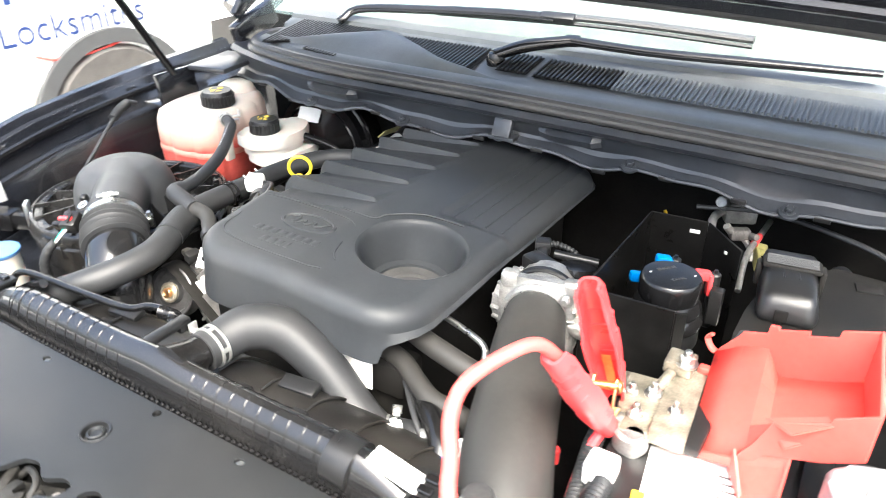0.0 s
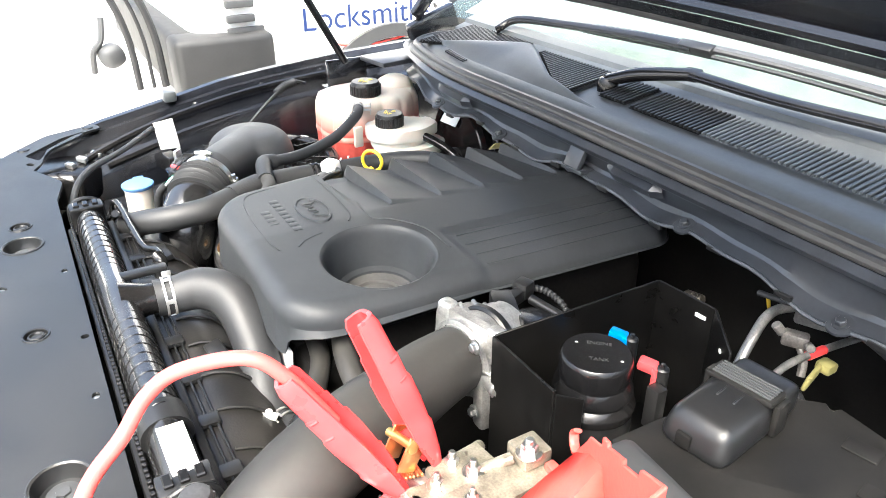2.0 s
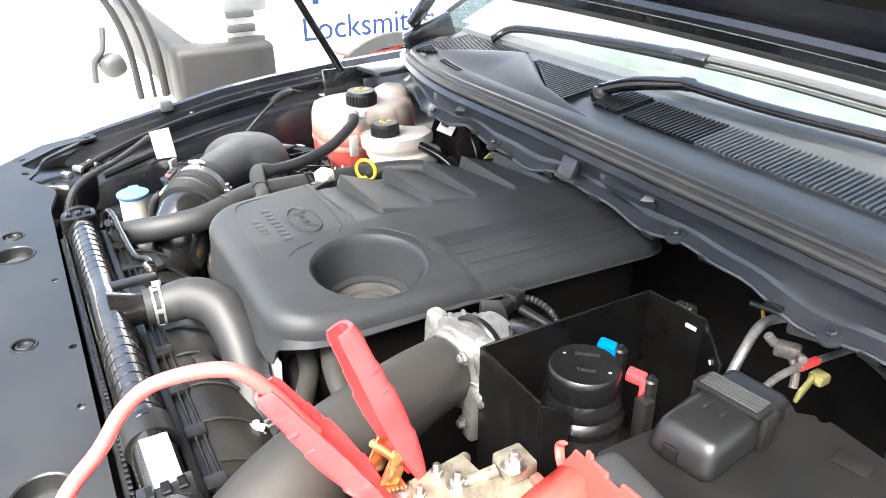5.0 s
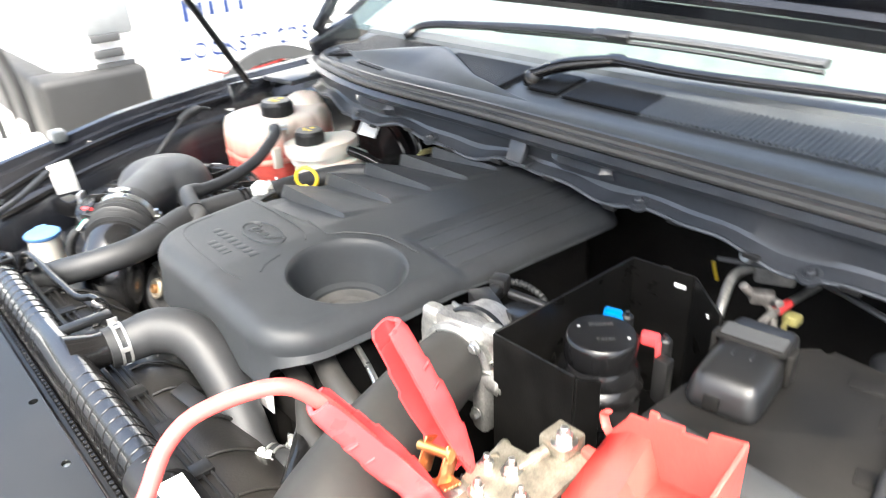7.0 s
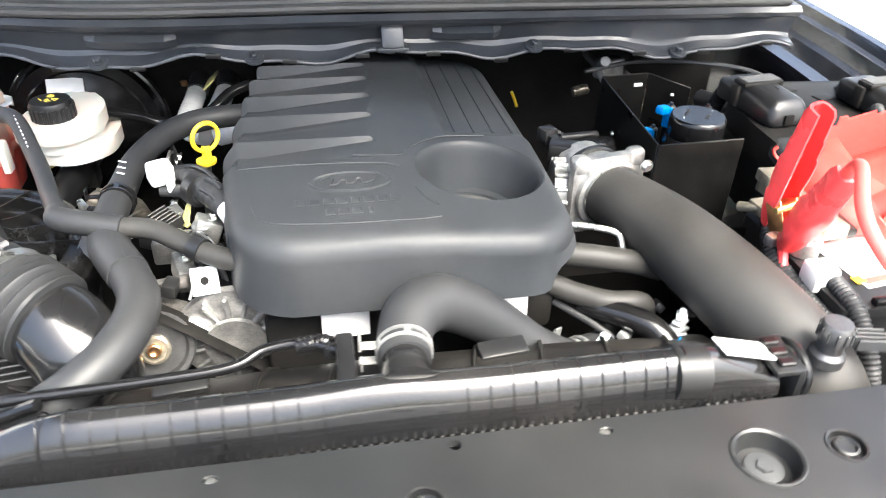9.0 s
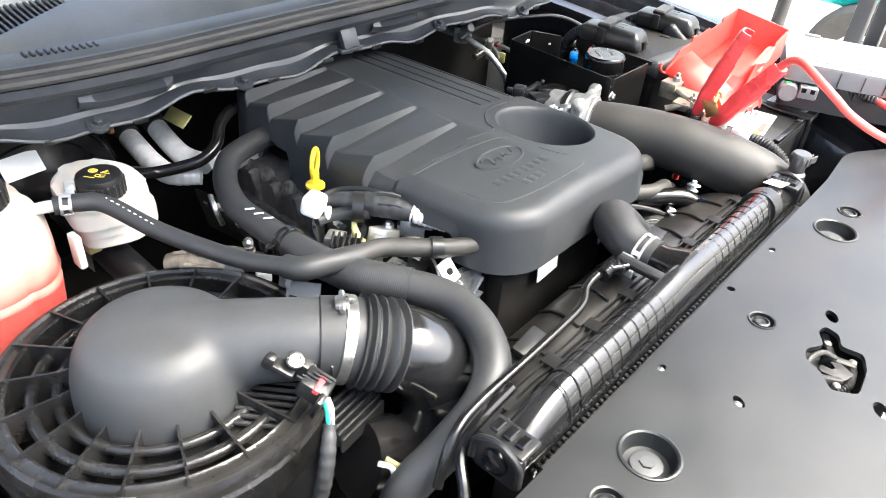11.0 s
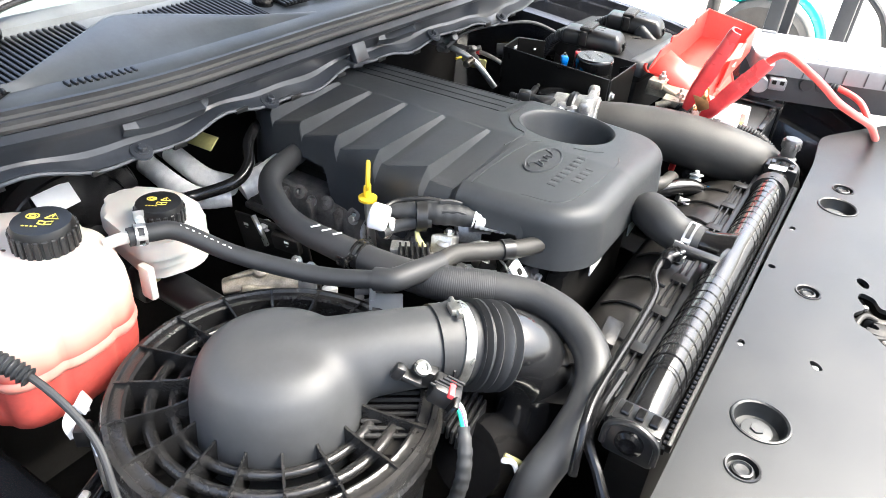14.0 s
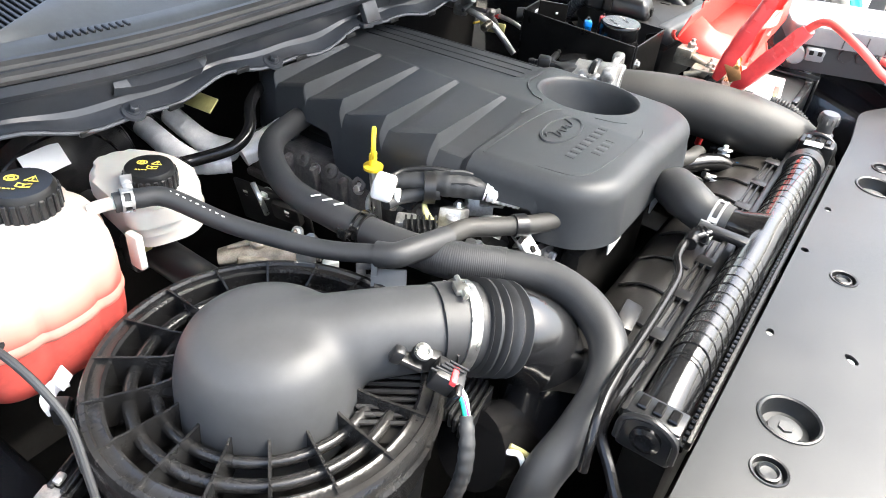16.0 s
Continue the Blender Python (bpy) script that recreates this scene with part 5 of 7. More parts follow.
def wall_sheet(a, b, za, zb, z0, th=0.003):
    a, b = np.array(a, float), np.array(b, float)
    n = np.array([-(b - a)[1], (b - a)[0]])
    n = n / np.linalg.norm(n) * th / 2
    q = [a - n, a + n, b + n, b - n]
    tops = [za, za, zb, zb]
    bm = grid_mesh([[(p[0], p[1], z0) for p in q], [(p[0], p[1], t) for p, t in zip(q, tops)]], close=True, cap=True)
    bmesh.ops.bevel(bm, geom=bm.edges[:], offset=0.0008, segments=1, affect="EDGES")
    return bm


part("front_sheet", wall_sheet((0.357, 0.05), (0.467, 0.044), 0.998, 1.004, 0.82), "sheet", shield)
part("side_sheet", wall_sheet((0.357, 0.052), (0.368, 0.278), 0.998, 1.003, 0.82), "sheet", shield)
part("back_sheet", wall_sheet((0.368, 0.279), (0.445, 0.288), 1.003, 1.002, 0.82), "sheet", shield)
part("back_sheet", wall_sheet((0.446, 0.287), (0.50, 0.25), 1.002, 0.99, 0.82), "sheet", shield)
part("front_fold", wall_sheet((0.467, 0.045), (0.474, 0.075), 1.0, 0.985, 0.82), "sheet", shield)
part("foil_patch", rbox((0.014, 0.002, 0.005), (0.43, 0.2835, 0.985), 0.0005, turn=(0, 0, 6)), "foil", shield)
part("foil_patch", rbox((0.005, 0.002, 0.004), (0.478, 0.262, 0.975), 0.0005, turn=(0, 0, -36)), "foil", shield)
for x, y in ((0.355, 0.10), (0.36, 0.19)):
    part("rivet", lathe([(0.004, 0), (0.003, 0.003)], (x - 0.002, y, 0.95), 10, (0, -90, 0)), "steel", shield)
FX, FY = 0.442, 0.117
filt = thing("fuel_filter", (FX, FY, 0.86), "black cylindrical fuel filter with blue and red pipe locks", "fuel filter")
fcap = part("filter_cap", lathe([(0.0350, 0.976), (0.0365, 0.979), (0.0370, 0.999), (0.0360, 1.003), (0.034, 1.005), (0.0005, 1.005)], (FX, FY, 0), 48), "gloss", filt, "glossy black cap with arrows")
part("collar", lathe([(0.040, 0.938), (0.044, 0.942), (0.045, 0.950), (0.042, 0.955), (0.039, 0.958), (0.041, 0.962), (0.041, 0.968), (0.036, 0.977)], (FX, FY, 0), 44), "gloss", filt)
part("collar", lathe([(0.040, 0.914), (0.043, 0.918), (0.043, 0.928), (0.039, 0.938)], (FX, FY, 0), 44), "plastic", filt)
part("bowl", lathe([(0.032, 0.84), (0.038, 0.85), (0.039, 0.915)], (FX, FY, 0), 40), "gloss", filt)


def lettering(text, size, m, mat, parent, name="lettering", depth=0.0004):
    cu = bpy.data.curves.new(name, "FONT")
    cu.body, cu.size, cu.extrude, cu.align_x, cu.align_y = text, size, depth, "CENTER", "CENTER"
    tmp = new(name, cu)
    me = bpy.data.meshes.new_from_object(tmp.evaluated_get(bpy.context.evaluated_depsgraph_get()))
    bpy.data.objects.remove(tmp)
    me.transform(m)
    bm = bmesh.new()
    bm.from_mesh(me)
    return part(name, bm, mat, parent, smooth=0)


lettering("ENGINE", 0.0072, pose(FX - 0.010, FY + 0.012, 1.0051, 0, 0, 48), "seal", fcap)
lettering("TANK", 0.0072, pose(FX + 0.010, FY - 0.006, 1.0051, 0, 0, 48), "seal", fcap)
for x, y in ((-0.024, -0.006), (0.025, 0.011)):
    part("arrow", rbox((0.003, 0.0016, 0.0006), (FX + x, FY + y, 1.0054), 0.0001, 1, turn=(0, 0, 48)), "mark", fcap)


def quick_lock(at, mat, size=1.0):
    x, y, z = at
    part("pipe_lock", join(rbox((0.020 * size, 0.014, 0.012), (x, y, z), 0.003, turn=(0, 8, 30)), rbox((0.006, 0.012, 0.03), (x + 0.009, y + 0.002, z - 0.012), 0.002, turn=(0, 0, 30))), mat, filt)
    part("pipe_end", join(rod((x + 0.014, y + 0.006, z - 0.075), (x + 0.014, y + 0.006, z + 0.004), 0.007, 14, 0.002), lathe([(0.0025, 0), (0.0025, 0.004)], (x + 0.014, y + 0.006, z + 0.004), 10)), "plastic", filt)


quick_lock((0.418, 0.170, 0.992), "blue")
quick_lock((0.391, 0.158, 0.965), "blue")
quick_lock((0.470, 0.162, 0.990), "red")
part("pipe_guide", rbox((0.016, 0.014, 0.05), (0.492, 0.155, 0.955), 0.002), "plastic", filt)

# ---- control module and its plugs ----
ecu = thing("control_module", (0.63, 0.16, 0.90), "flat grey-black engine control module", "control module")
eo = rounded([(0.528, 0.05), (0.72, 0.035), (0.79, 0.06), (0.79, 0.26), (0.60, 0.275), (0.545, 0.22), (0.53, 0.12)], 0.012)
part("module_lid", prism(eo, 0.945, 0.985, 0.010, 2), "module", ecu)
part("module_edge", rbox((0.27, 0.040, 0.036), (0.662, 0.054, 0.9695), 0.013, 3, turn=(0, 0, -4)), "bumper", ecu, "rounded grey front edge")
part("module_base", prism([(0.63 + (x - 0.63) * 0.95, 0.15 + (y - 0.15) * 0.95) for x, y in eo], 0.86, 0.946, 0.002), "plastic", ecu)
for x, y in ((0.69, 0.20), (0.70, 0.12), (0.65, 0.24)):
    part("lid_boss", rbox((0.03, 0.02, 0.003), (x, y, 0.9855), 0.001, turn=(0, 0, 12)), "module", ecu)


def module_plug(at, turn, group):
    p = thing("wiring_plug", at, "boxy black wiring plug with a ribbed locking lever", "plug", group)
    base = pose(*at, 0, 0, turn) @ Matrix.Scale(1.02, 4)
    hood = rbox((0.068, 0.096, 0.040), (0, 0, 0.020), 0.013, 4, taper=0.84)
    for v in hood.verts:
        if v.co.y < -0.02 and v.co.z > 0.02:
            v.co.z -= 0.010 * (-(v.co.y + 0.02) / 0.026)
    part("hood", moved(hood, base), "plastic", p)
    lever = join(rbox((0.064, 0.026, 0.007), (0, 0.032, 0.0395), 0.003), rbox((0.007, 0.020, 0.034), (0.034, 0.034, 0.022), 0.003), rbox((0.007, 0.016, 0.030), (-0.034, 0.034, 0.022), 0.003))
    lv = part("lever", moved(lever, base), "module", p)
    for i in range(6):
        part("lever_rib", moved(rbox((0.056, 0.0022, 0.0025), (0, 0.023 + 0.0037 * i, 0.0434), 0.0006, 1), base), "bumper", lv)
    part("rear_body", moved(rbox((0.060, 0.040, 0.032), (0, 0.060, 0.018), 0.008, 3), base), "plastic", p)
    for i in (-1, 1):
        part("hood_rib", moved(rbox((0.003, 0.022, 0.004), (0.008 * i, 0.010, 0.0375), 0.001, 1), base), "plastic", p)
    part("latch", moved(rbox((0.014, 0.004, 0.014), (-0.006, -0.046, 0.014), 0.001), base), "dark", p)
    cuff = [Vector((0, 0.044, 0.022)), Vector((0.0, 0.07, 0.018)), Vector((0.01, 0.11, -0.01)), Vector((0.02, 0.14, -0.07))]
    part("loom", tube([base @ v for v in cuff], 0.0115, 14, 8, ring=(0.006, 0.0008)), "plastic", p)


module_plug((0.568, 0.152, 0.982), 8, "module plugs")
module_plug((0.745, 0.125, 0.982), 8, "module plugs")

# ---- battery, fuse plate and its opened red cover ----
bat = thing("battery", (0.58, -0.13, 0.70), "black car battery with white labels on its top", "battery")
part("case", rbox((0.25, 0.192, 0.20), (0.585, -0.111, 0.825), 0.008), "plastic", bat)
part("lid", prism(rounded([(0.455, -0.212), (0.715, -0.212), (0.715, -0.01), (0.455, -0.01)], 0.01), 0.918, 0.930, 0.003), "plastic", bat)
part("battery_label", rbox((0.106, 0.086, 0.0012), (0.551, -0.130, 0.9312), 0.0004, turn=(0, 0, 8)), "white", bat, "white warning label")
for i in range(5):
    part("label_bar", rbox((0.030 - 0.004 * (i % 3), 0.0025, 0.0008), (0.575 + 0.001 * i, -0.100 - 0.009 * i, 0.9321), 0.0002, 1, turn=(0, 0, 8)), "bumper", bat)
part("label_stripe", rbox((0.05, 0.010, 0.0012), (0.531, -0.1665, 0.9326), 0.0004, turn=(0, 0, 8)), "redcap", bat)
part("label_stripe", rbox((0.012, 0.012, 0.0012), (0.502, -0.166, 0.9328), 0.0004, turn=(0, 0, 9)), "yellow", bat)
part("battery_label", rbox((0.058, 0.075, 0.0012), (0.686, -0.160, 0.9312), 0.0004, turn=(0, 0, -4)), "white", bat, "white printed label")
for i in range(4):
    part("label_bar", rbox((0.006, 0.050, 0.0008), (0.669 + 0.011 * i, -0.160, 0.9321), 0.0002, 1, turn=(0, 0, -4)), "bumper", bat)
part("hold_down", join(rbox((0.026, 0.21, 0.006), (0.640, -0.112, 0.936), 0.002), rbox((0.026, 0.006, 0.10), (0.640, -0.216, 0.89), 0.002), rbox((0.020, 0.012, 0.010), (0.610, -0.205, 0.936), 0.003), rbox((0.14, 0.010, 0.008), (0.56, -0.206, 0.934), 0.002)), "gloss", bat)
part("terminal_post", lathe([(0.010, 0.93), (0.009, 0.955)], (0.478, -0.112, 0), 18), "alloy", bat)
part("terminal_white", rbox((0.03, 0.03, 0.028), (0.462, -0.155, 0.935), 0.005), "white", bat)
part("corrugated_loom", tube([(0.455, -0.06, 0.95), (0.44, -0.10, 0.93), (0.445, -0.16, 0.915), (0.455, -0.23, 0.90), (0.46, -0.27, 0.85)], 0.009, 12, 10, ring=(0.005, 0.0012)), "rubber", bat)
part("corrugated_loom", tube([(0.47, -0.17, 0.935), (0.468, -0.21, 0.93), (0.466, -0.25, 0.90), (0.47, -0.275, 0.84)], 0.009, 12, 10, ring=(0.005, 0.0012)), "rubber", bat)
part("red_lead", tube([(0.447, -0.105, 0.945), (0.44, -0.125, 0.925), (0.437, -0.15, 0.90), (0.435, -0.17, 0.86)], 0.006, 10), "red", bat)
fuse = thing("terminal_plate", (0.49, -0.05, 0.93), "yellowed metal terminal plate with studs and nuts", "terminal plate")
part("plate", prism(rounded([(0.490, -0.108), (0.525, -0.108), (0.518, 0.015), (0.482, 0.018)], 0.004), 0.946, 0.962, 0.002), "beige", fuse)
part("plate_step", join(rbox((0.045, 0.06, 0.014), (0.470, -0.055, 0.953), 0.003, turn=(0, 0, 6)), rbox((0.03, 0.035, 0.02), (0.476, -0.095, 0.945), 0.003), rbox((0.03, 0.03, 0.016), (0.49, 0.0, 0.97), 0.003)), "beige", fuse)
part("clamp_jaw", join(lathe([(0.018, 0.932), (0.018, 0.95), (0.014, 0.953)], (0.474, -0.105, 0), 20), rbox((0.05, 0.014, 0.014), (0.455, -0.09, 0.945), 0.003, turn=(0, 0, 20))), "alloy", fuse)
for x, y, z, r in ((0.458, -0.062, 0.958, 0.0065), (0.478, -0.052, 0.960, 0.0065), (0.470, -0.085, 0.955, 0.006), (0.497, -0.006, 0.976, 0.008), (0.505, -0.07, 0.962, 0.005)):
    n = hexbolt("nut", (x, y, z), r, fuse)
    part("stud", rod((x, y, z + r), (x, y, z + r + 0.009), r * 0.5, 12, 0.0008), "steel", n)
part("terminal_ring", join(lathe([(0.011, 0.956), (0.011, 0.96)], (0.478, -0.052, 0), 20), rod((0.478, -0.045, 0.958), (0.485, -0.015, 0.965), 0.006), rod((0.455, -0.05, 0.957), (0.44, -0.02, 0.945), 0.006)), "beige", fuse)
part("plate_edge", rbox((0.022, 0.12, 0.012), (0.531, -0.045, 0.95), 0.003, turn=(0, 0, -3)), "plastic", fuse)

redc = thing("terminal_cover", (0.58, -0.04, 0.95), "open translucent red plastic battery terminal cover", "terminal cover")


def red_wall(name, pts, th=0.0032):
    """An upright wall through (x, y, foot, top) points, with thickness and softened edges."""
    rows = []
    for i, (x, y, lo, hi) in enumerate(pts):
        a, b = pts[max(i - 1, 0)], pts[min(i + 1, len(pts) - 1)]
        d = Vector((b[0] - a[0], b[1] - a[1], 0)).normalized()
        n = Vector((-d.y, d.x, 0)) * th / 2
        p = Vector((x, y, 0))
        rows.append([p + n + Vector((0, 0, lo)), p + n + Vector((0, 0, hi - 0.001)), p + n * 0.5 + Vector((0, 0, hi)), p - n * 0.5 + Vector((0, 0, hi)), p - n + Vector((0, 0, hi - 0.001)), p - n + Vector((0, 0, lo))])
    part(name, grid_mesh(rows, close=True, cap=True), "redcap", redc, smooth=25)


def along(a, b, steps):
    """Wall points on the line a-b at given fractions, each with its foot and top."""
    return [(a[0] + (b[0] - a[0]) * k, a[1] + (b[1] - a[1]) * k, lo, hi) for k, lo, hi in steps]


def red_slab(name, corners, th=0.0032):
    bm = grid_mesh([[Vector(c) for c in corners], [Vector(c) - Vector((0, 0, th)) for c in corners]], close=True, cap=True)
    bmesh.ops.bevel(bm, geom=bm.edges[:], offset=0.001, segments=2, affect="EDGES")
    part(name, bm, "redcap", redc)


RA, RB, RC, RD = (0.519, 0.031), (0.654, -0.023), (0.526, -0.088), (0.663, -0.120)
US = (0.0, 0.20, 0.37, 0.48, 0.70, 1.0)
FLOOR = ((0.977, 1.002, 1.014, 0.988, 1.003, 1.030), (0.967, 0.984, 0.994, 0.986, 1.003, 1.030), (0.950, 0.962, 0.974, 0.986, 1.003, 1.028), (0.936, 0.944, 0.958, 0.984, 1.000, 1.024))
sheet_rows = []
for v, zs in zip((0.0, 0.3, 0.7, 1.0), FLOOR):
    sheet_rows.append([(RA[0] + (RB[0] - RA[0]) * u + (RC[0] + (RD[0] - RC[0]) * u - RA[0] - (RB[0] - RA[0]) * u) * v, RA[1] + (RB[1] - RA[1]) * u + (RC[1] + (RD[1] - RC[1]) * u - RA[1] - (RB[1] - RA[1]) * u) * v, z) for u, z in zip(US, zs)])
fl = part("lid_floor", grid_mesh(sheet_rows), "redcap", redc, smooth=14)
sol = fl.modifiers.new("thickness", "SOLIDIFY")
sol.thickness, sol.offset = 0.003, 0.0
red_wall("back_wall", along(RA, RB, ((0.02, 0.974, 0.984), (0.15, 0.985, 1.012), (0.17, 0.985, 1.018), (0.34, 0.985, 1.030), (0.345, 0.985, 1.041), (0.40, 0.985, 1.0435), (0.41, 0.985, 1.040), (0.60, 0.992, 1.054), (0.605, 0.992, 1.049), (0.78, 1.006, 1.062), (0.785, 1.006, 1.070), (1.0, 1.026, 1.087))))
red_wall("end_wall", along(RB, RD, ((0.0, 1.026, 1.087), (0.5, 1.024, 1.079), (1.0, 1.021, 1.070))))
red_wall("front_wall", along(RC, RD, ((0.0, 0.932, 0.940), (0.30, 0.945, 0.957), (0.40, 0.958, 0.985), (0.48, 0.978, 1.017), (0.78, 1.000, 1.044), (0.785, 1.000, 1.049), (1.0, 1.021, 1.070))))
red_slab("front_ledge", [(0.584, -0.098, 1.015), (0.630, -0.103, 1.042), (0.636, -0.116, 1.044), (0.608, -0.118, 1.022)])
red_slab("tongue", [(0.590, -0.100, 1.006), (0.628, -0.100, 1.026), (0.630, -0.111, 1.022), (0.606, -0.112, 1.000)])
red_slab("outer_flange", [(0.657, -0.058, 1.074), (0.672, -0.072, 1.062), (0.673, -0.090, 1.057), (0.663, -0.104, 1.060)])
red_slab("spout", [(0.568, -0.096, 0.962), (0.612, -0.107, 0.990), (0.612, -0.128, 0.944), (0.584, -0.124, 0.938)])
red_wall("spout_side", [(0.612, -0.107, 0.950, 0.994), (0.612, -0.130, 0.935, 0.948)])
red_wall("spout_side", [(0.567, -0.096, 0.940, 0.966), (0.583, -0.126, 0.935, 0.942)])
part("hinge_tab", tube([(0.519, 0.030, 0.977), (0.512, 0.033, 0.980), (0.507, 0.036, 0.988), (0.511, 0.036, 0.994)], 0.0045, 10, 5, flat=0.5), "redcap", redc)
part("hinge_tab", rbox((0.022, 0.018, 0.012), (0.517, -0.086, 0.942), 0.003, 2, turn=(0, -15, 0)), "redcap", redc)
part("hinge_tab", rbox((0.012, 0.010, 0.008), (0.514, 0.008, 0.966), 0.002), "redcap", redc)
for v in (0.25, 0.5, 0.75):
    part("hinge_pip", rbox((0.003, 0.003, 0.002), (RA[0] + (RC[0] - RA[0]) * v + 0.010, RA[1] + (RC[1] - RA[1]) * v, 0.9705 - 0.026 * v), 0.0008, 1), "red", redc)

# ---- jump lead ----
lead = thing("jump_lead", (0.44, -0.11, 0.95), "red jump lead with its clamp biting the battery terminal", "jump lead")


def clamp_handle(jaw, tip, hint):
    """A U-section handle that widens at its grip and narrows at the jaw."""
    jaw, tip = Vector(jaw), Vector(tip)
    w = (tip - jaw).normalized()
    side = w.cross(Vector(hint)).normalized()
    out = side.cross(w).normalized()
    length = (tip - jaw).length
    secs = []
    for k, half, deep in ((-0.10, 0.010, 0.012), (0.0, 0.013, 0.018), (0.12, 0.0145, 0.023), (0.22, 0.0165, 0.026), (0.24, 0.0150, 0.024), (0.40, 0.0168, 0.027), (0.55, 0.0168, 0.027), (0.58, 0.0150, 0.024), (0.72, 0.0150, 0.024), (0.74, 0.0138, 0.022), (0.95, 0.0130, 0.021), (1.0, 0.0105, 0.017)):
        c = jaw + w * (k * length)
        th = 0.003
        ring = [(-half, deep), (-half, 0.010), (-half * 0.93, 0.0045), (-half * 0.7, 0.0012), (-half * 0.35, 0), (half * 0.35, 0), (half * 0.7, 0.0012), (half * 0.93, 0.0045), (half, 0.010), (half, deep), (half - th, deep), (half - th, 0.008), (half * 0.5, 0.004), (-half * 0.5, 0.004), (-half + th, 0.008), (-half + th, deep)]
        secs.append([c + side * a + out * (b - deep / 2) for a, b in ring])
    bm = grid_mesh(secs, close=True, cap=True)
    h = part("handle", bm, "red", lead, "glossy red vinyl clamp handle", smooth=50)
    for k in (0.58, 0.72):
        c = jaw + w * (k * length) - out * 0.008
        part("grip_rib", tube([c - side * 0.0145 + out * 0.009, c - side * 0.011, c + side * 0.011, c + side * 0.0145 + out * 0.009], 0.0018, 6, 4), "red", h)
    c = jaw + w * (0.3 * length)
    for i in range(4):
        q = jaw + w * ((0.22 + 0.05 * i) * length) - out * 0.0087
        part("embossed_bar", moved(rbox((0.014, 0.003, 0.0012), (0, 0, 0), 0.0003, 1), Matrix.Translation(q) @ Matrix((side, w, -out)).transposed().to_4x4()), "red", h)
    part("inner_strap", grid_mesh([[jaw + w * (k * length) + side * s + out * (-0.001) for s in (-0.0045, 0.0045)] for k in np.linspace(-0.04, 0.34, 6)]), "copper", h, "copper jaw strap")
    return w, side, out


clamp_handle((0.442, -0.078, 0.971), (0.420, -0.126, 1.117), (0.2, -1.0, -0.2))
clamp_handle((0.446, -0.116, 0.953), (0.417, -0.193, 1.080), (0.35, 1.0, 0.6))
part("pivot", join(rod((0.422, -0.107, 0.990), (0.453, -0.099, 0.993), 0.0042, 16, 0.001), moved(lathe([(0.007, 0), (0.007, 0.002), (0.004, 0.004)], n=18), aim((0.453, -0.099, 0.993), (0.48, -0.09, 0.995)))), "brass", lead)
part("jaw_plate", join(rbox((0.0025, 0.022, 0.034), (0.450, -0.098, 0.980), 0.001, turn=(-30, 0, 10)), rbox((0.0025, 0.022, 0.034), (0.428, -0.102, 0.980), 0.001, turn=(-30, 0, 10))), "copper", lead)
for i in range(5):
    part("jaw_tooth", rbox((0.018, 0.003, 0.004), (0.447, -0.091 - 0.004 * i, 0.957 + 0.001 * i), 0.001, 1), "copper", lead)
CABLE = [(0.430, -0.159, 1.030), (0.417, -0.189, 1.078), (0.404, -0.216, 1.100), (0.377, -0.262, 1.088), (0.375, -0.29, 1.072), (0.388, -0.313, 1.052), (0.408, -0.345, 1.032), (0.46, -0.372, 1.005), (0.535, -0.388, 0.962), (0.595, -0.390, 0.943), (0.638, -0.378, 0.945), (0.668, -0.345, 0.975), (0.684, -0.302, 0.986), (0.690, -0.272, 0.986)]
part("cable", tube(CABLE, 0.0062, 14, 8), "salmon", lead, "thick red insulated cable")

# ---- pipes on the rear bulkhead beside the filter ----
acp = thing("air_con_pipes", (0.45, 0.42, 0.88), "bare aluminium air-conditioning pipes with a valve block", "pipes")
part("pipe", tube([(0.452, 0.33, 0.88), (0.44, 0.375, 0.925), (0.43, 0.42, 0.945), (0.44, 0.47, 0.945), (0.45, 0.56, 0.94)], 0.0064, 14), "alloy", acp)
part("valve_block", join(rbox((0.05, 0.03, 0.035), (0.46, 0.47, 0.945), 0.005, turn=(0, 0, 25)), rod((0.44, 0.455, 0.955), (0.435, 0.43, 0.972), 0.009, 14, 0.001)), "alloy", acp)
part("thin_pipe", tube([(0.50, 0.30, 0.90), (0.495, 0.36, 0.925), (0.50, 0.42, 0.93), (0.505, 0.50, 0.925)], 0.0045, 12), "alloy", acp)
part("red_wrap", tube([(0.498, 0.40, 0.929), (0.50, 0.42, 0.930), (0.5005, 0.427, 0.930)], 0.0056, 12), "red", acp, "red tape band")
part("olive_bracket", join(rbox((0.006, 0.045, 0.022), (0.505, 0.41, 0.90), 0.003, turn=(0, 10, 15)), rbox((0.02, 0.02, 0.014), (0.505, 0.435, 0.905), 0.004)), "khaki", acp)
part("rear_hose", tube([(0.62, 0.42, 0.90), (0.66, 0.33, 0.915), (0.72, 0.30, 0.91), (0.76, 0.33, 0.88)], 0.016, 14), "rubber", acp)
part("bulkhead_cable", tube([(0.40, 0.43, 0.955), (0.50, 0.44, 0.965), (0.60, 0.40, 0.972), (0.68, 0.36, 0.965), (0.74, 0.30, 0.93)], 0.004, 8), "rubber", acp)
part("yellow_sleeve", tube([(0.318, 0.585, 0.862), (0.324, 0.583, 0.848), (0.330, 0.583, 0.832)], 0.003, 10), "yellow", acp)
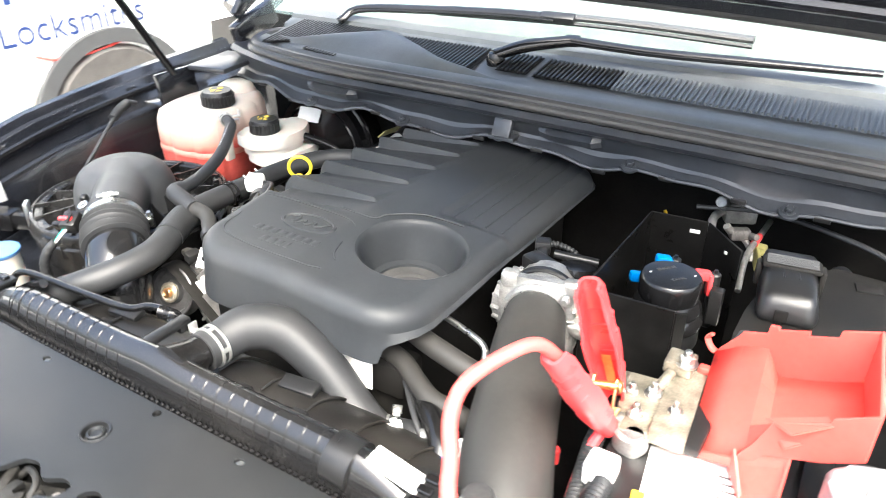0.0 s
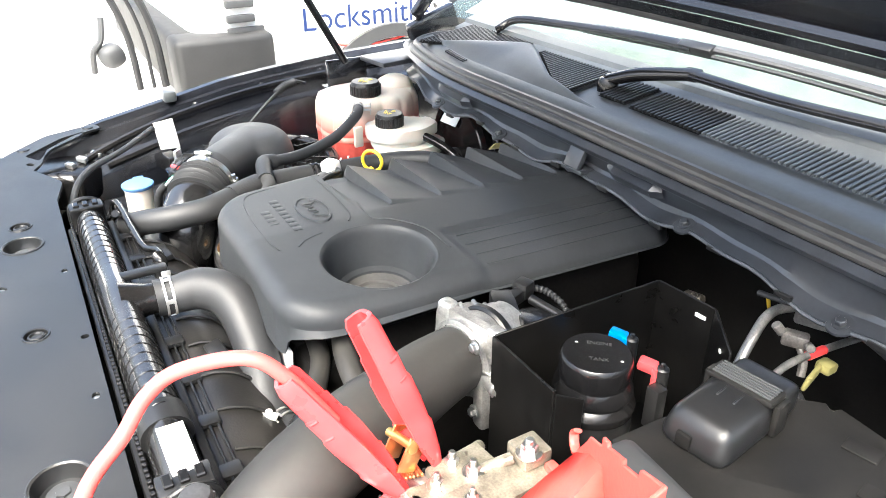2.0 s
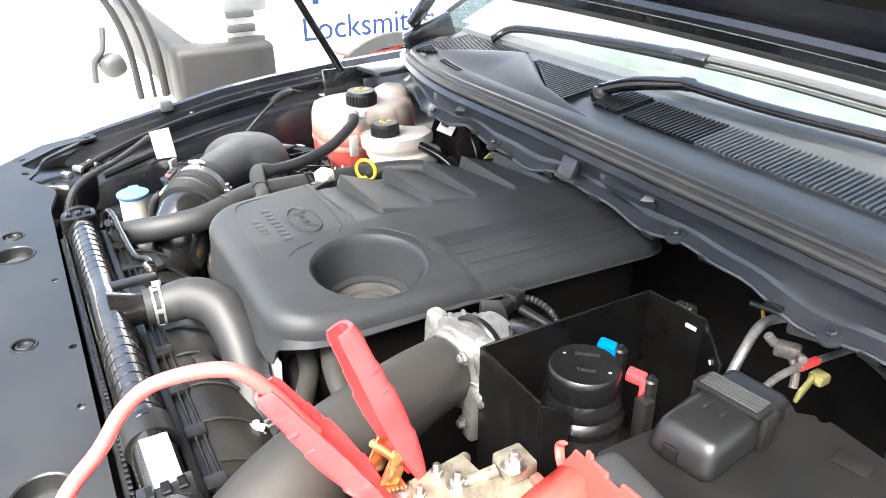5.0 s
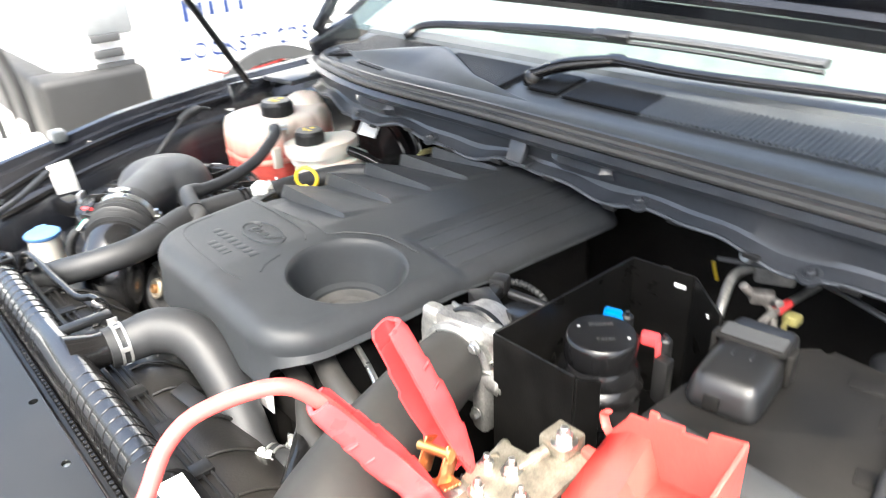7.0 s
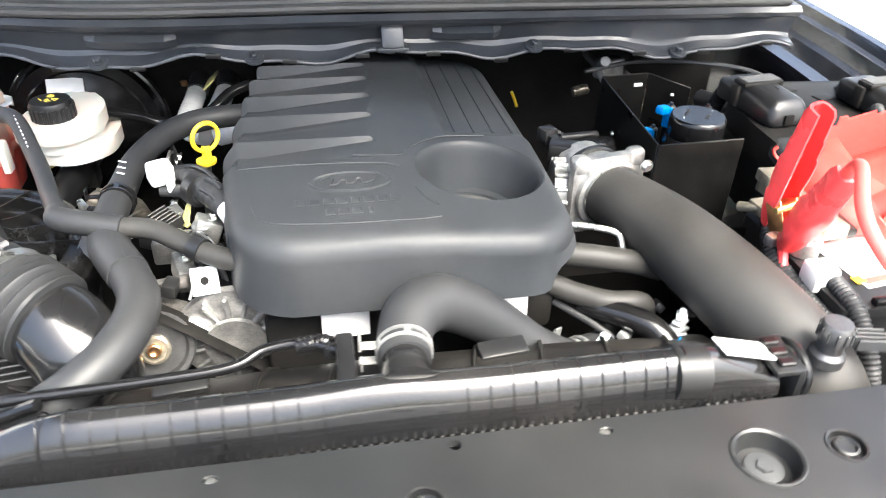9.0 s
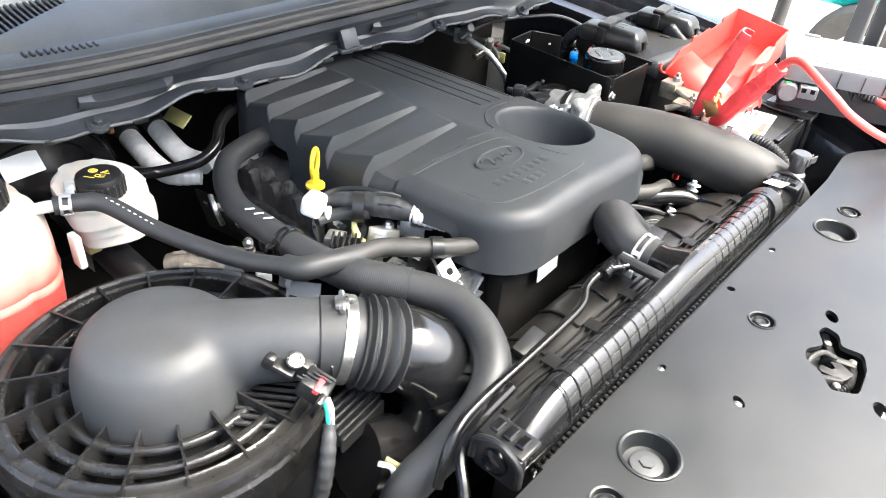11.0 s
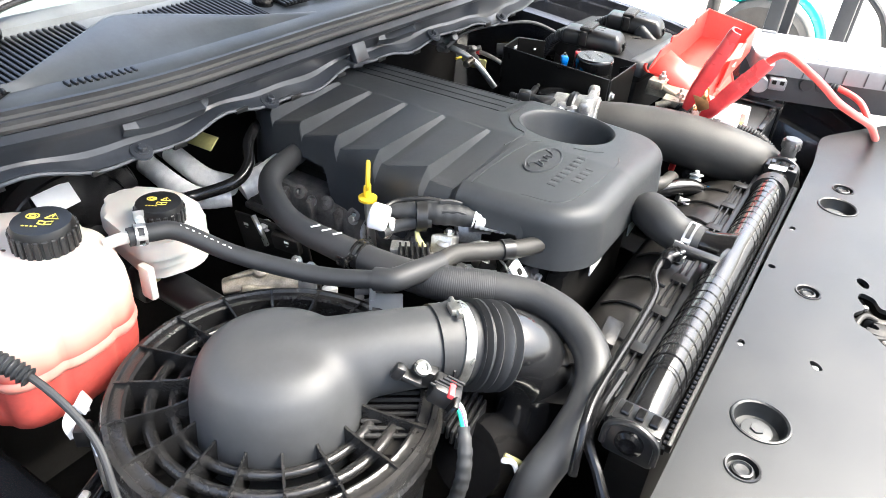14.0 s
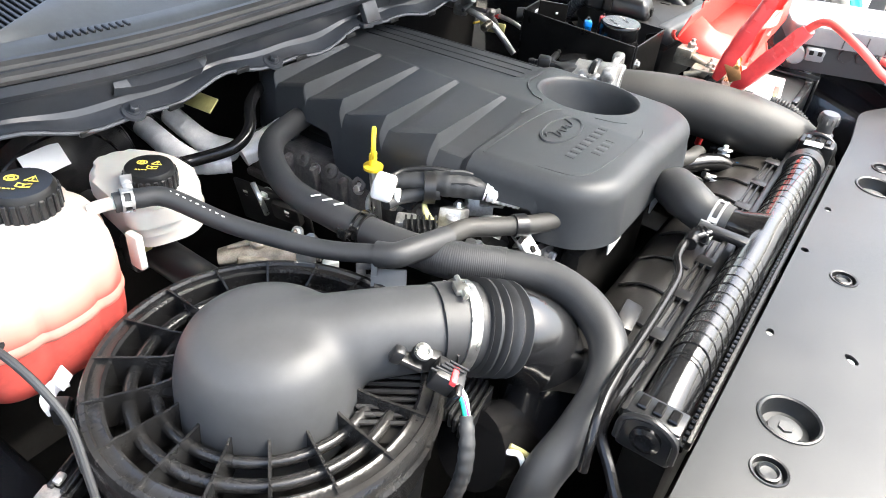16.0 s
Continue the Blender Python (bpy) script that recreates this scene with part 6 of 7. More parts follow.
part("yellow_sleeve", tube([(0.618, 0.53, 0.852), (0.64, 0.529, 0.85), (0.660, 0.53, 0.849)], 0.0028, 10), "yellow", acp)
part("service_valve", join(rbox((0.030, 0.018, 0.018), (0.474, 0.408, 0.936), 0.004, turn=(0, 0, 30)), rod((0.462, 0.400, 0.940), (0.455, 0.392, 0.952), 0.006, 12, 0.001), rod((0.488, 0.412, 0.934), (0.500, 0.400, 0.940), 0.0055, 12, 0.001), tube([(0.480, 0.41, 0.93), (0.492, 0.405, 0.918), (0.498, 0.398, 0.90)], 0.005, 10)), "dirty", acp)
part("valve_stem", rod((0.352, 0.352, 0.950), (0.378, 0.352, 0.955), 0.008, 16, 0.002), "grease", acp)

# ---- bonnet latch and openings in the cover panel ----
latch = thing("bonnet_latch", (-0.01, -0.455, 0.90), "greased metal bonnet latch in its opening", "latch")
part("latch_plate", join(rbox((0.070, 0.045, 0.004), (-0.010, -0.458, 0.906), 0.001, turn=(0, 0, 20)), rbox((0.010, 0.040, 0.018), (-0.032, -0.456, 0.914), 0.003, turn=(0, 12, 30)), rbox((0.010, 0.036, 0.016), (0.012, -0.460, 0.914), 0.003, turn=(0, -8, 14))), "greased", latch, "black greased latch plate")
part("latch_claw", prism(rounded([(-0.022, -0.474), (-0.004, -0.480), (0.006, -0.462), (-0.002, -0.452), (-0.006, -0.462), (-0.014, -0.460), (-0.012, -0.446), (-0.024, -0.448)], 0.003, 3), 0.917, 0.922, 0.001), "greased", latch)
part("latch_hook", tube([(-0.035, -0.44, 0.912), (-0.02, -0.435, 0.924), (0.002, -0.442, 0.926), (0.010, -0.456, 0.921)], 0.0035, 10), "greased", latch)
part("latch_spring", tube([(-0.045, -0.47, 0.914), (-0.02, -0.479, 0.918), (0.010, -0.476, 0.916)], 0.0042, 10, 8, ring=(0.004, 0.0011)), "greased", latch)
part("latch_lever", rbox((0.055, 0.009, 0.006), (0.026, -0.446, 0.916), 0.002, turn=(0, 0, 30)), "greased", latch)
for x, y in ((-0.034, -0.470), (0.018, -0.472), (0.030, -0.441)):
    part("latch_rivet", lathe([(0.0045, 0.918), (0.0042, 0.922), (0.0025, 0.9235), (0.0004, 0.9238)], (x, y, 0), 16), "dirty", latch)

# ---- dipstick, taped loom and plugs beside the cover ----
dip = thing("dipstick", (-0.222, 0.157, 0.86), "yellow plastic ring-topped oil dipstick", "dipstick")
ring = [(-0.2 + 0.0146 * math.cos(t), 0.175 + 0.0113 * math.cos(t), 0.984 + 0.0185 * math.sin(t)) for t in np.linspace(0, 2 * math.pi, 25)]
part("ring", tube(ring, 0.0032, 8, 1, straight=True, flat=0.9), "yellow", dip)
part("stem", join(rbox((0.012, 0.006, 0.02), (-0.2015, 0.174, 0.962), 0.002), lathe([(0.013, 0.950), (0.013, 0.954)], (-0.203, 0.172, 0), 18)), "yellow", dip)
part("tube", tube([(-0.203, 0.172, 0.952), (-0.206, 0.165, 0.92), (-0.21, 0.15, 0.84)], 0.006, 10), "steel", dip)
wcon = thing("white_plug", (-0.25, 0.115, 0.955), "white plastic wiring plug", "plug")
part("body", rbox((0.030, 0.026, 0.027), (-0.250, 0.118, 0.966), 0.006, 3, turn=(10, 0, 25)), "white", wcon)
part("clip", rbox((0.010, 0.007, 0.016), (-0.238, 0.106, 0.954), 0.002, turn=(0, 0, 25)), "white", wcon)
loom = thing("wiring_loom", (-0.19, 0.07, 0.94), "black cloth-taped wiring loom with a foil-wrapped end", "wiring loom")
part("tape", tube([(-0.240, 0.126, 0.960), (-0.222, 0.118, 0.962), (-0.203, 0.092, 0.963), (-0.188, 0.068, 0.963), (-0.174, 0.046, 0.962), (-0.162, 0.024, 0.959)], [0.007, 0.009, 0.0135, 0.0165, 0.0155, 0.0125], 16, 8, ring=(0.013, 0.0003)), "rubber", loom)
part("tape", tube([(-0.252, 0.112, 0.945), (-0.232, 0.108, 0.946), (-0.215, 0.092, 0.951), (-0.198, 0.072, 0.955)], [0.0075, 0.008, 0.0095, 0.010], 14), "rubber", loom)
part("tape_band", tube([(-0.208, 0.090, 0.958), (-0.199, 0.079, 0.958)], 0.0203, 18, 3), "plastic", loom)
part("tape_fold", join(tube([(-0.190, 0.066, 0.979), (-0.180, 0.055, 0.979), (-0.172, 0.044, 0.976)], 0.0022, 8, 4, flat=2.4), tube([(-0.196, 0.058, 0.970), (-0.184, 0.042, 0.970), (-0.176, 0.030, 0.966)], 0.0020, 8, 4, flat=2.4)), "rubber", loom)
part("foil_end", tube([(-0.164, 0.028, 0.960), (-0.157, 0.012, 0.957), (-0.150, -0.003, 0.953), (-0.146, -0.014, 0.948)], [0.0135, 0.0125, 0.0100, 0.0065], 16, 8, ring=(0.007, 0.0006)), "foil", loom)
part("clip_tail", tube([(-0.216, 0.082, 0.943), (-0.219, 0.076, 0.934), (-0.221, 0.066, 0.926), (-0.217, 0.060, 0.923)], [0.003, 0.0045, 0.0055, 0.003], 8, flat=0.5), "khaki", loom)
part("sheathed_wire", tube([(-0.238, 0.124, 0.967), (-0.212, 0.118, 0.972), (-0.192, 0.092, 0.977), (-0.178, 0.068, 0.975)], 0.0035, 10), "plastic", loom)
# silver parts under the loom
side = thing("injector_rail", (-0.20, 0.03, 0.87), "bright cast brackets and plugs on the engine flank", "brackets")
for i, (x, y, z, sx, sy, sz, m) in enumerate(((-0.235, 0.045, 0.905, 0.045, 0.03, 0.03, "alloy"), (-0.215, 0.0, 0.90, 0.03, 0.04, 0.03, "alloy"), (-0.185, -0.005, 0.915, 0.035, 0.025, 0.022, "plastic"),
                                            (-0.26, 0.075, 0.90, 0.03, 0.03, 0.02, "plastic"), (-0.225, -0.050, 0.915, 0.022, 0.016, 0.016, "plastic"), (-0.195, 0.05, 0.925, 0.03, 0.03, 0.025, "alloy"), (-0.24, 0.09, 0.92, 0.025, 0.025, 0.02, "alloy"))):
    part("bracket" if m == "alloy" else "plug", rbox((sx, sy, sz), (x, y, z), 0.003, turn=(12 * (i % 3), 8 * (i % 2), 20 * i)), m, side)
flag = part("flag_bracket", rbox((0.028, 0.003, 0.030), (-0.188, -0.056, 0.924), 0.001, turn=(-38, 0, 8)), "white", side, "white flag bracket with a hole")
part("hole_mark", moved(lathe([(0.0045, 0), (0.0045, 0.0022)], n=14), Matrix.Translation((-0.188, -0.0575, 0.9250)) @ pose(0, 0, 0, 52, 0, 8)), "dark", flag)
for x, y, z in ((-0.235, 0.045, 0.922), (-0.215, 0.0, 0.917), (-0.185, 0.05, 0.938)):
    hexbolt("bolt", (x, y, z), 0.005, side)
for a, b in (((-0.24, 0.06, 0.90), (-0.20, -0.02, 0.93)), ((-0.215, 0.03, 0.93), (-0.17, -0.03, 0.935))):
    part("thin_pipe", tube([a, ((a[0] + b[0]) / 2, (a[1] + b[1]) / 2, max(a[2], b[2]) + 0.012), b], 0.003, 8), "steel", side)
for i in range(6):
    part("plug_rib", rbox((0.024, 0.0026, 0.012), (-0.254 + 0.0045 * i, 0.080 - 0.0055 * i, 0.931), 0.0006, 1, turn=(0, -12, 38)), "plastic", side)
part("plug_base", rbox((0.022, 0.040, 0.014), (-0.243, 0.067, 0.925), 0.003, turn=(0, -12, 38)), "plastic", side)
part("round_cap", lathe([(0.0005, 0.937), (0.010, 0.936), (0.013, 0.932), (0.0135, 0.905)], (-0.199, 0.047, 0), 24), "alloy", side)
part("open_bracket", join(rbox((0.036, 0.004, 0.022), (-0.155, 0.038, 0.925), 0.001, turn=(-20, 0, -58)), rbox((0.004, 0.016, 0.026), (-0.166, 0.050, 0.922), 0.001, turn=(0, 0, -50)), rbox((0.030, 0.014, 0.003), (-0.150, 0.024, 0.936), 0.001, turn=(10, 0, -58))), "alloy", side)
part("stay_plate", rbox((0.010, 0.003, 0.060), (-0.172, -0.034, 0.915), 0.001, turn=(20, 15, -40)), "alloy", side)
part("cable_tie", tube([(-0.190, -0.028, 0.935), (-0.198, -0.048, 0.925), (-0.206, -0.062, 0.905)], 0.0018, 8), "steel", side)
clipg = thing("loom_clip", (-0.328, 0.05, 0.90), "grey plastic loom clip", "clip")
part("clip", join(rbox((0.040, 0.004, 0.020), (-0.328, 0.047, 0.912), 0.001, turn=(-35, 0, -52)), rbox((0.007, 0.004, 0.022), (-0.338, 0.060, 0.928), 0.001, turn=(-35, 0, -52)), rbox((0.026, 0.004, 0.007), (-0.331, 0.055, 0.939), 0.001, turn=(-35, 0, -52)), rbox((0.008, 0.020, 0.006), (-0.322, 0.060, 0.900), 0.001)), "case", clipg)

# ---- alternator, pulley and belt ----
alt = thing("alternator", (-0.19, 0.0, 0.80), "silver finned alternator below the cover's corner", "alternator")
part("body", moved(lathe([(0.03, -0.07), (0.055, -0.06), (0.062, -0.03), (0.062, 0.03), (0.05, 0.05)], n=30), pose(-0.165, 0.0, 0.845, 90, 0, 0)), "dark", alt)
part("end_ring", moved(lathe([(0.052, 0.060), (0.064, 0.058), (0.066, 0.050), (0.060, 0.046), (0.052, 0.05)], n=36), pose(-0.165, 0.0, 0.845, 90, 0, 0)), "alloy", alt)
part("end_ring", moved(lathe([(0.020, 0.072), (0.034, 0.072), (0.034, 0.066), (0.020, 0.066)], n=30), pose(-0.165, 0.0, 0.845, 90, 0, 0)), "alloy", alt)
for t in np.linspace(0, 2 * math.pi, 15, endpoint=False):
    part("fin", moved(rbox((0.030, 0.0055, 0.018), (0.044, 0, 0.058), 0.002, 1), pose(-0.165, 0.0, 0.845, 90, 0, 0) @ pose(0, 0, 0, 0, 0, math.degrees(t))), "alloy", alt)
part("lug", join(rbox((0.04, 0.016, 0.014), (-0.225, -0.040, 0.880), 0.004, turn=(0, 25, 0)), rbox((0.05, 0.014, 0.012), (-0.232, -0.040, 0.912), 0.004, turn=(0, -8, 0))), "dirty", alt)
pul = thing("belt_pulley", (-0.247, -0.07, 0.80), "worn metal belt pulley with a hub bolt", "pulley")
P0 = pose(-0.247, -0.074, 0.858, 68, 0, 8)
part("wheel", moved(lathe([(0.038, -0.012), (0.041, -0.010), (0.037, -0.004), (0.037, 0.008), (0.041, 0.012), (0.039, 0.014), (0.034, 0.013), (0.031, 0.007), (0.018, 0.006), (0.017, 0.014), (0.0005, 0.014)], n=44, close=False), P0), "bleed", pul, "worn grey pulley rim")
part("hub", moved(lathe([(0.016, 0.013), (0.016, 0.018), (0.013, 0.020), (0.0115, 0.018)], n=30), P0), "beige", pul, "pale hub ring")
part("hub_bolt", moved(lathe([(0.0075, 0.017), (0.0075, 0.023), (0.0055, 0.024), (0.003, 0.0225), (0.0004, 0.0225)], n=24), P0), "copper", pul, "copper-coloured hub bolt")
belt = solo("drive_belt", tube([(-0.292, -0.066, 0.876), (-0.255, -0.068, 0.9005), (-0.222, -0.069, 0.886), (-0.150, -0.072, 0.826), (-0.06, -0.072, 0.75)], 0.0150, 12, 8, flat=0.16), "dark", "black ribbed drive belt", "belt")

# ---- pipes and clips in front of the cover's open corner ----
fp = thing("coolant_pipes", (0.22, -0.08, 0.86), "dull grey rubber pipes bending under the boost pipe", "pipes")
part("pipe", tube([(0.14, -0.03, 0.925), (0.185, -0.052, 0.924), (0.235, -0.066, 0.922), (0.285, -0.07, 0.912), (0.33, -0.06, 0.89)], 0.014, 14), "pipe", fp)
part("pipe", tube([(0.13, -0.07, 0.905), (0.178, -0.080, 0.901), (0.215, -0.10, 0.895), (0.245, -0.115, 0.893), (0.285, -0.115, 0.885), (0.30, -0.10, 0.84)], 0.0125, 14), "pipe", fp)
part("bright_pipe", tube([(0.205, -0.02, 0.94), (0.25, -0.035, 0.94), (0.275, -0.045, 0.935), (0.28, -0.055, 0.92)], 0.004, 10), "steel", fp)
part("cable", tube([(0.19, -0.09, 0.88), (0.23, -0.13, 0.87), (0.26, -0.15, 0.85)], 0.004, 8), "rubber", fp)
bj = thing("drain_elbow", (0.29, -0.16, 0.83), "glossy black pipe elbow with a bright blue locking ring", "pipe elbow")
part("elbow", tube([(0.222, -0.098, 0.880), (0.240, -0.117, 0.884), (0.262, -0.137, 0.886), (0.281, -0.156, 0.883), (0.294, -0.176, 0.869), (0.305, -0.195, 0.845)], 0.0145, 16), "gloss", bj)
part("lock_ring", tube([(0.291, -0.172, 0.872), (0.300, -0.186, 0.860)], 0.0178, 20, 3), "blue", bj)
part("lock_tab", rbox((0.02, 0.008, 0.01), (0.310, -0.186, 0.870), 0.002), "blue", bj)
cl = thing("fir_clip", (0.32, -0.14, 0.86), "white plastic cable clip", "clip")
for i in range(4):
    part("clip_leaf", rbox((0.022, 0.012, 0.004), (0.315, -0.150, 0.868 + 0.008 * i), 0.001, turn=(0, 14, 20 * i)), "white", cl)
part("clip_stem", rod((0.315, -0.15, 0.84), (0.315, -0.15, 0.90), 0.004), "white", cl)
cl2 = thing("fir_clip", (0.222, -0.162, 0.85), "white plastic cable clip", "clip")
for i in range(3):
    part("clip_leaf", rbox((0.020, 0.010, 0.004), (0.222, -0.162, 0.866 + 0.008 * i), 0.001, turn=(0, 10, 25 * i)), "white", cl2)
part("clip_stem", rod((0.222, -0.162, 0.835), (0.222, -0.162, 0.888), 0.004), "white", cl2)
gear = thing("sensor_cluster", (0.28, -0.10, 0.84), "small bright clips and plugs in the dark gap", "clips")
for i, (x, y, z) in enumerate(((0.27, -0.13, 0.885), (0.255, -0.145, 0.868), (0.305, -0.115, 0.88), (0.24, -0.09, 0.87), (0.335, -0.13, 0.88))):
    part("plug", rbox((0.016, 0.012, 0.010), (x, y, z), 0.002, turn=(20 * i, 15, 40 * i)), "alloy" if i % 2 else "plastic", gear)
part("red_cap", rod((0.391, -0.09, 0.85), (0.392, -0.092, 0.872), 0.006, 12, 0.001), "red", gear)

# ---- sensor on the intake duct, with its loom ----
maf = thing("airflow_sensor", (-0.43, -0.09, 0.94), "black airflow sensor with a red-latched plug and loom", "sensor")
part("mount", join(rbox((0.030, 0.028, 0.020), (-0.425, -0.070, 0.945), 0.003, turn=(20, 0, 30)), rbox((0.004, 0.03, 0.03), (-0.408, -0.062, 0.958), 0.001, turn=(0, 0, 30)), rbox((0.004, 0.03, 0.03), (-0.392, -0.072, 0.955), 0.001, turn=(0, 0, 30))), "plastic", maf)
part("screw", lathe([(0.0085, 0), (0.0085, 0.004), (0.0055, 0.005), (0.005, 0.002), (0.0025, 0.002), (0.002, 0.005), (0.0004, 0.005)], (-0.437, -0.075, 0.956), 22, (25, 0, 0)), "steel", maf)
part("mount_ear", join(rbox((0.016, 0.030, 0.008), (-0.447, -0.066, 0.949), 0.003, turn=(25, 0, 30)), rbox((0.012, 0.012, 0.018), (-0.455, -0.060, 0.958), 0.004, turn=(25, 0, 30))), "plastic", maf)
for dx, dy in ((0.0, 0.0), (0.013, -0.010)):
    part("gusset", grid_mesh([[(-0.412 + dx + o, -0.055 + dy, 0.935), (-0.412 + dx + o, -0.055 + dy, 0.975), (-0.424 + dx + o, -0.088 + dy, 0.945), (-0.424 + dx + o, -0.088 + dy, 0.932)] for o in (0.0, 0.003)], close=True, cap=True), "plastic", maf, smooth=0)
for i in range(5):
    part("plug_rib", rbox((0.0022, 0.020, 0.0025), (-0.4445 + 0.0045 * i, -0.1005 - 0.0021 * i, 0.9525), 0.0005, 1, turn=(25, 0, 25)), "plastic", maf)
part("plug_collar", rbox((0.031, 0.007, 0.024), (-0.4385, -0.1135, 0.9345), 0.002, turn=(25, 0, 25)), "gloss", maf)
part("plug", rbox((0.026, 0.030, 0.022), (-0.435, -0.102, 0.940), 0.003, turn=(25, 0, 25)), "plastic", maf)
part("plug_latch", rbox((0.022, 0.006, 0.006), (-0.436, -0.110, 0.949), 0.001, turn=(25, 0, 25)), "red", maf)
part("wire", tube([(-0.437, -0.116, 0.933), (-0.440, -0.124, 0.926), (-0.445, -0.132, 0.915)], 0.0022, 8), "wire_green", maf)
part("wire", tube([(-0.432, -0.116, 0.933), (-0.435, -0.125, 0.926), (-0.442, -0.133, 0.915)], 0.0022, 8), "white", maf)
part("loom", tube([(-0.443, -0.131, 0.917), (-0.455, -0.142, 0.90), (-0.466, -0.148, 0.87), (-0.47, -0.14, 0.82), (-0.455, -0.12, 0.76)], [0.0062, 0.0075, 0.0078, 0.0075, 0.0075], 14, 8, ring=(0.012, 0.0004)), "rubber", maf)
part("wire", tube([(-0.4345, -0.117, 0.932), (-0.4375, -0.1255, 0.925), (-0.443, -0.1345, 0.914)], 0.0016, 8), "wire_violet", maf)
part("loose_wire", tube([(-0.41, -0.19, 0.83), (-0.40, -0.175, 0.85), (-0.41, -0.165, 0.86)], 0.003, 8), "white", maf)
part("loose_wire", tube([(-0.395, -0.19, 0.82), (-0.388, -0.18, 0.84), (-0.395, -0.16, 0.85)], 0.003, 8), "khaki", maf)
inlet = thing("lower_intake", (-0.36, -0.14, 0.62), "black lower intake trunk below the duct", "intake trunk")
part("trunk", tube([(-0.40, -0.12, 0.82), (-0.36, -0.13, 0.80), (-0.32, -0.14, 0.74), (-0.31, -0.15, 0.60)], 0.045, 20), "gloss", inlet)
for i in range(6):
    part("trunk_slat", rbox((0.07, 0.004, 0.02), (-0.385, -0.085 - 0.006 * i, 0.875 - 0.004 * i), 0.001, 1, turn=(0, 0, 8)), "plastic", inlet)

# ---- washer filler ----
wash = thing("washer_filler", (-0.549, -0.168, 0.70), "white washer bottle neck with a pale blue flip cap", "washer filler")
part("neck", lathe([(0.03, 0.68), (0.028, 0.78), (0.026, 0.874), (0.028, 0.884)], (-0.549, -0.168, 0), 26), "milky", wash)
part("cap", join(lathe([(0.028, 0.881), (0.030, 0.884), (0.030, 0.888), (0.027, 0.890), (0.0005, 0.891)], (-0.549, -0.168, 0), 32), rbox((0.02, 0.02, 0.006), (-0.580, -0.161, 0.885), 0.002)), "palblue", wash, "pale blue flip cap")

# ---- foil-sleeved heater pipes and the vacuum line ----
foil = thing("heater_pipes", (-0.23, 0.52, 0.84), "silver foil-sleeved heater pipes at the bulkhead", "pipes")
part("sleeve", tube([(-0.264, 0.565, 0.896), (-0.266, 0.54, 0.892), (-0.272, 0.48, 0.885), (-0.268, 0.435, 0.882), (-0.235, 0.405, 0.882)], 0.0165, 16, 8, ring=(0.011, 0.0003)), "foil", foil)
part("sleeve", tube([(-0.214, 0.565, 0.897), (-0.218, 0.54, 0.893), (-0.226, 0.47, 0.886), (-0.215, 0.42, 0.886)], 0.0165, 16, 8, ring=(0.011, 0.0003)), "foil", foil)
part("sleeve", tube([(-0.215, 0.405, 0.885), (-0.175, 0.39, 0.90), (-0.14, 0.385, 0.91)], 0.019, 16, 8, ring=(0.012, 0.0003)), "foil", foil)
part("pipe_end", rod((-0.263, 0.560, 0.896), (-0.260, 0.605, 0.905), 0.0185, 18), "rubber", foil)
part("pipe_end", rod((-0.213, 0.560, 0.897), (-0.210, 0.605, 0.905), 0.0185, 18), "rubber", foil)
part("brass_nut", lathe([(0.006, 0), (0.006, 0.008)], (-0.285, 0.575, 0.905), 6), "copper", foil)
solo("vacuum_line", tube([(-0.372, 0.37, 0.945), (-0.34, 0.40, 0.925), (-0.30, 0.415, 0.905), (-0.25, 0.38, 0.92), (-0.215, 0.385, 0.935), (-0.19, 0.41, 0.95), (-0.16, 0.43, 0.955), (-0.13, 0.45, 0.95)], 0.009, 12), "gloss", "glossy black moulded vacuum line", "hose")
tag = solo("service_tag", rbox((0.024, 0.060, 0.003), (-0.224, 0.472, 0.950), 0.001, turn=(-6, -42, 2)), "khaki", "olive-yellow plastic tag by the bulkhead", "tag")
part("clip_ear", rbox((0.035, 0.002, 0.018), (-0.385, 0.52, 0.965), 0.0005), "milky", servo)
# ---- engine flank low castings ----
flank = thing("engine_mount", (-0.30, 0.13, 0.80), "tan cast bracket between the hoses and the air filter", "bracket")
part("casting", join(tube([(-0.378, 0.272, 0.858), (-0.350, 0.242, 0.866), (-0.322, 0.206, 0.870), (-0.300, 0.172, 0.872)], [0.014, 0.021, 0.023, 0.017], 16, 6, flat=0.62), rod((-0.345, 0.236, 0.872), (-0.348, 0.232, 0.889), 0.0105, 16, 0.003), rod((-0.306, 0.186, 0.876), (-0.308, 0.182, 0.893), 0.008, 16, 0.002), rbox((0.050, 0.010, 0.022), (-0.362, 0.222, 0.862), 0.004, turn=(0, 10, -40))), "cast", flank)
part("casting_rib", tube([(-0.372, 0.262, 0.874), (-0.335, 0.222, 0.885), (-0.302, 0.178, 0.886)], 0.0025, 8, 5), "cast", flank)
for x, y, z in ((-0.345, 0.236, 0.889), (-0.307, 0.185, 0.893)):
    part("bolt_head", lathe([(0.006, 0), (0.006, 0.003), (0.005, 0.004)], (x - 0.002, y - 0.003, z), 6), "steel", flank)
part("bracket_clip", join(rbox((0.020, 0.012, 0.018), (-0.314, 0.146, 0.871), 0.003, turn=(10, 0, -30)), rbox((0.012, 0.010, 0.010), (-0.312, 0.150, 0.884), 0.002, turn=(10, 0, -30))), "white", flank)
# added plate: its near-black stands in for the dim gap over faint castings
side = thing("dark_filler_plate", (-0.27, 0.29, 0.83), "added dark plate filling the dim space beside the engine", "shield")
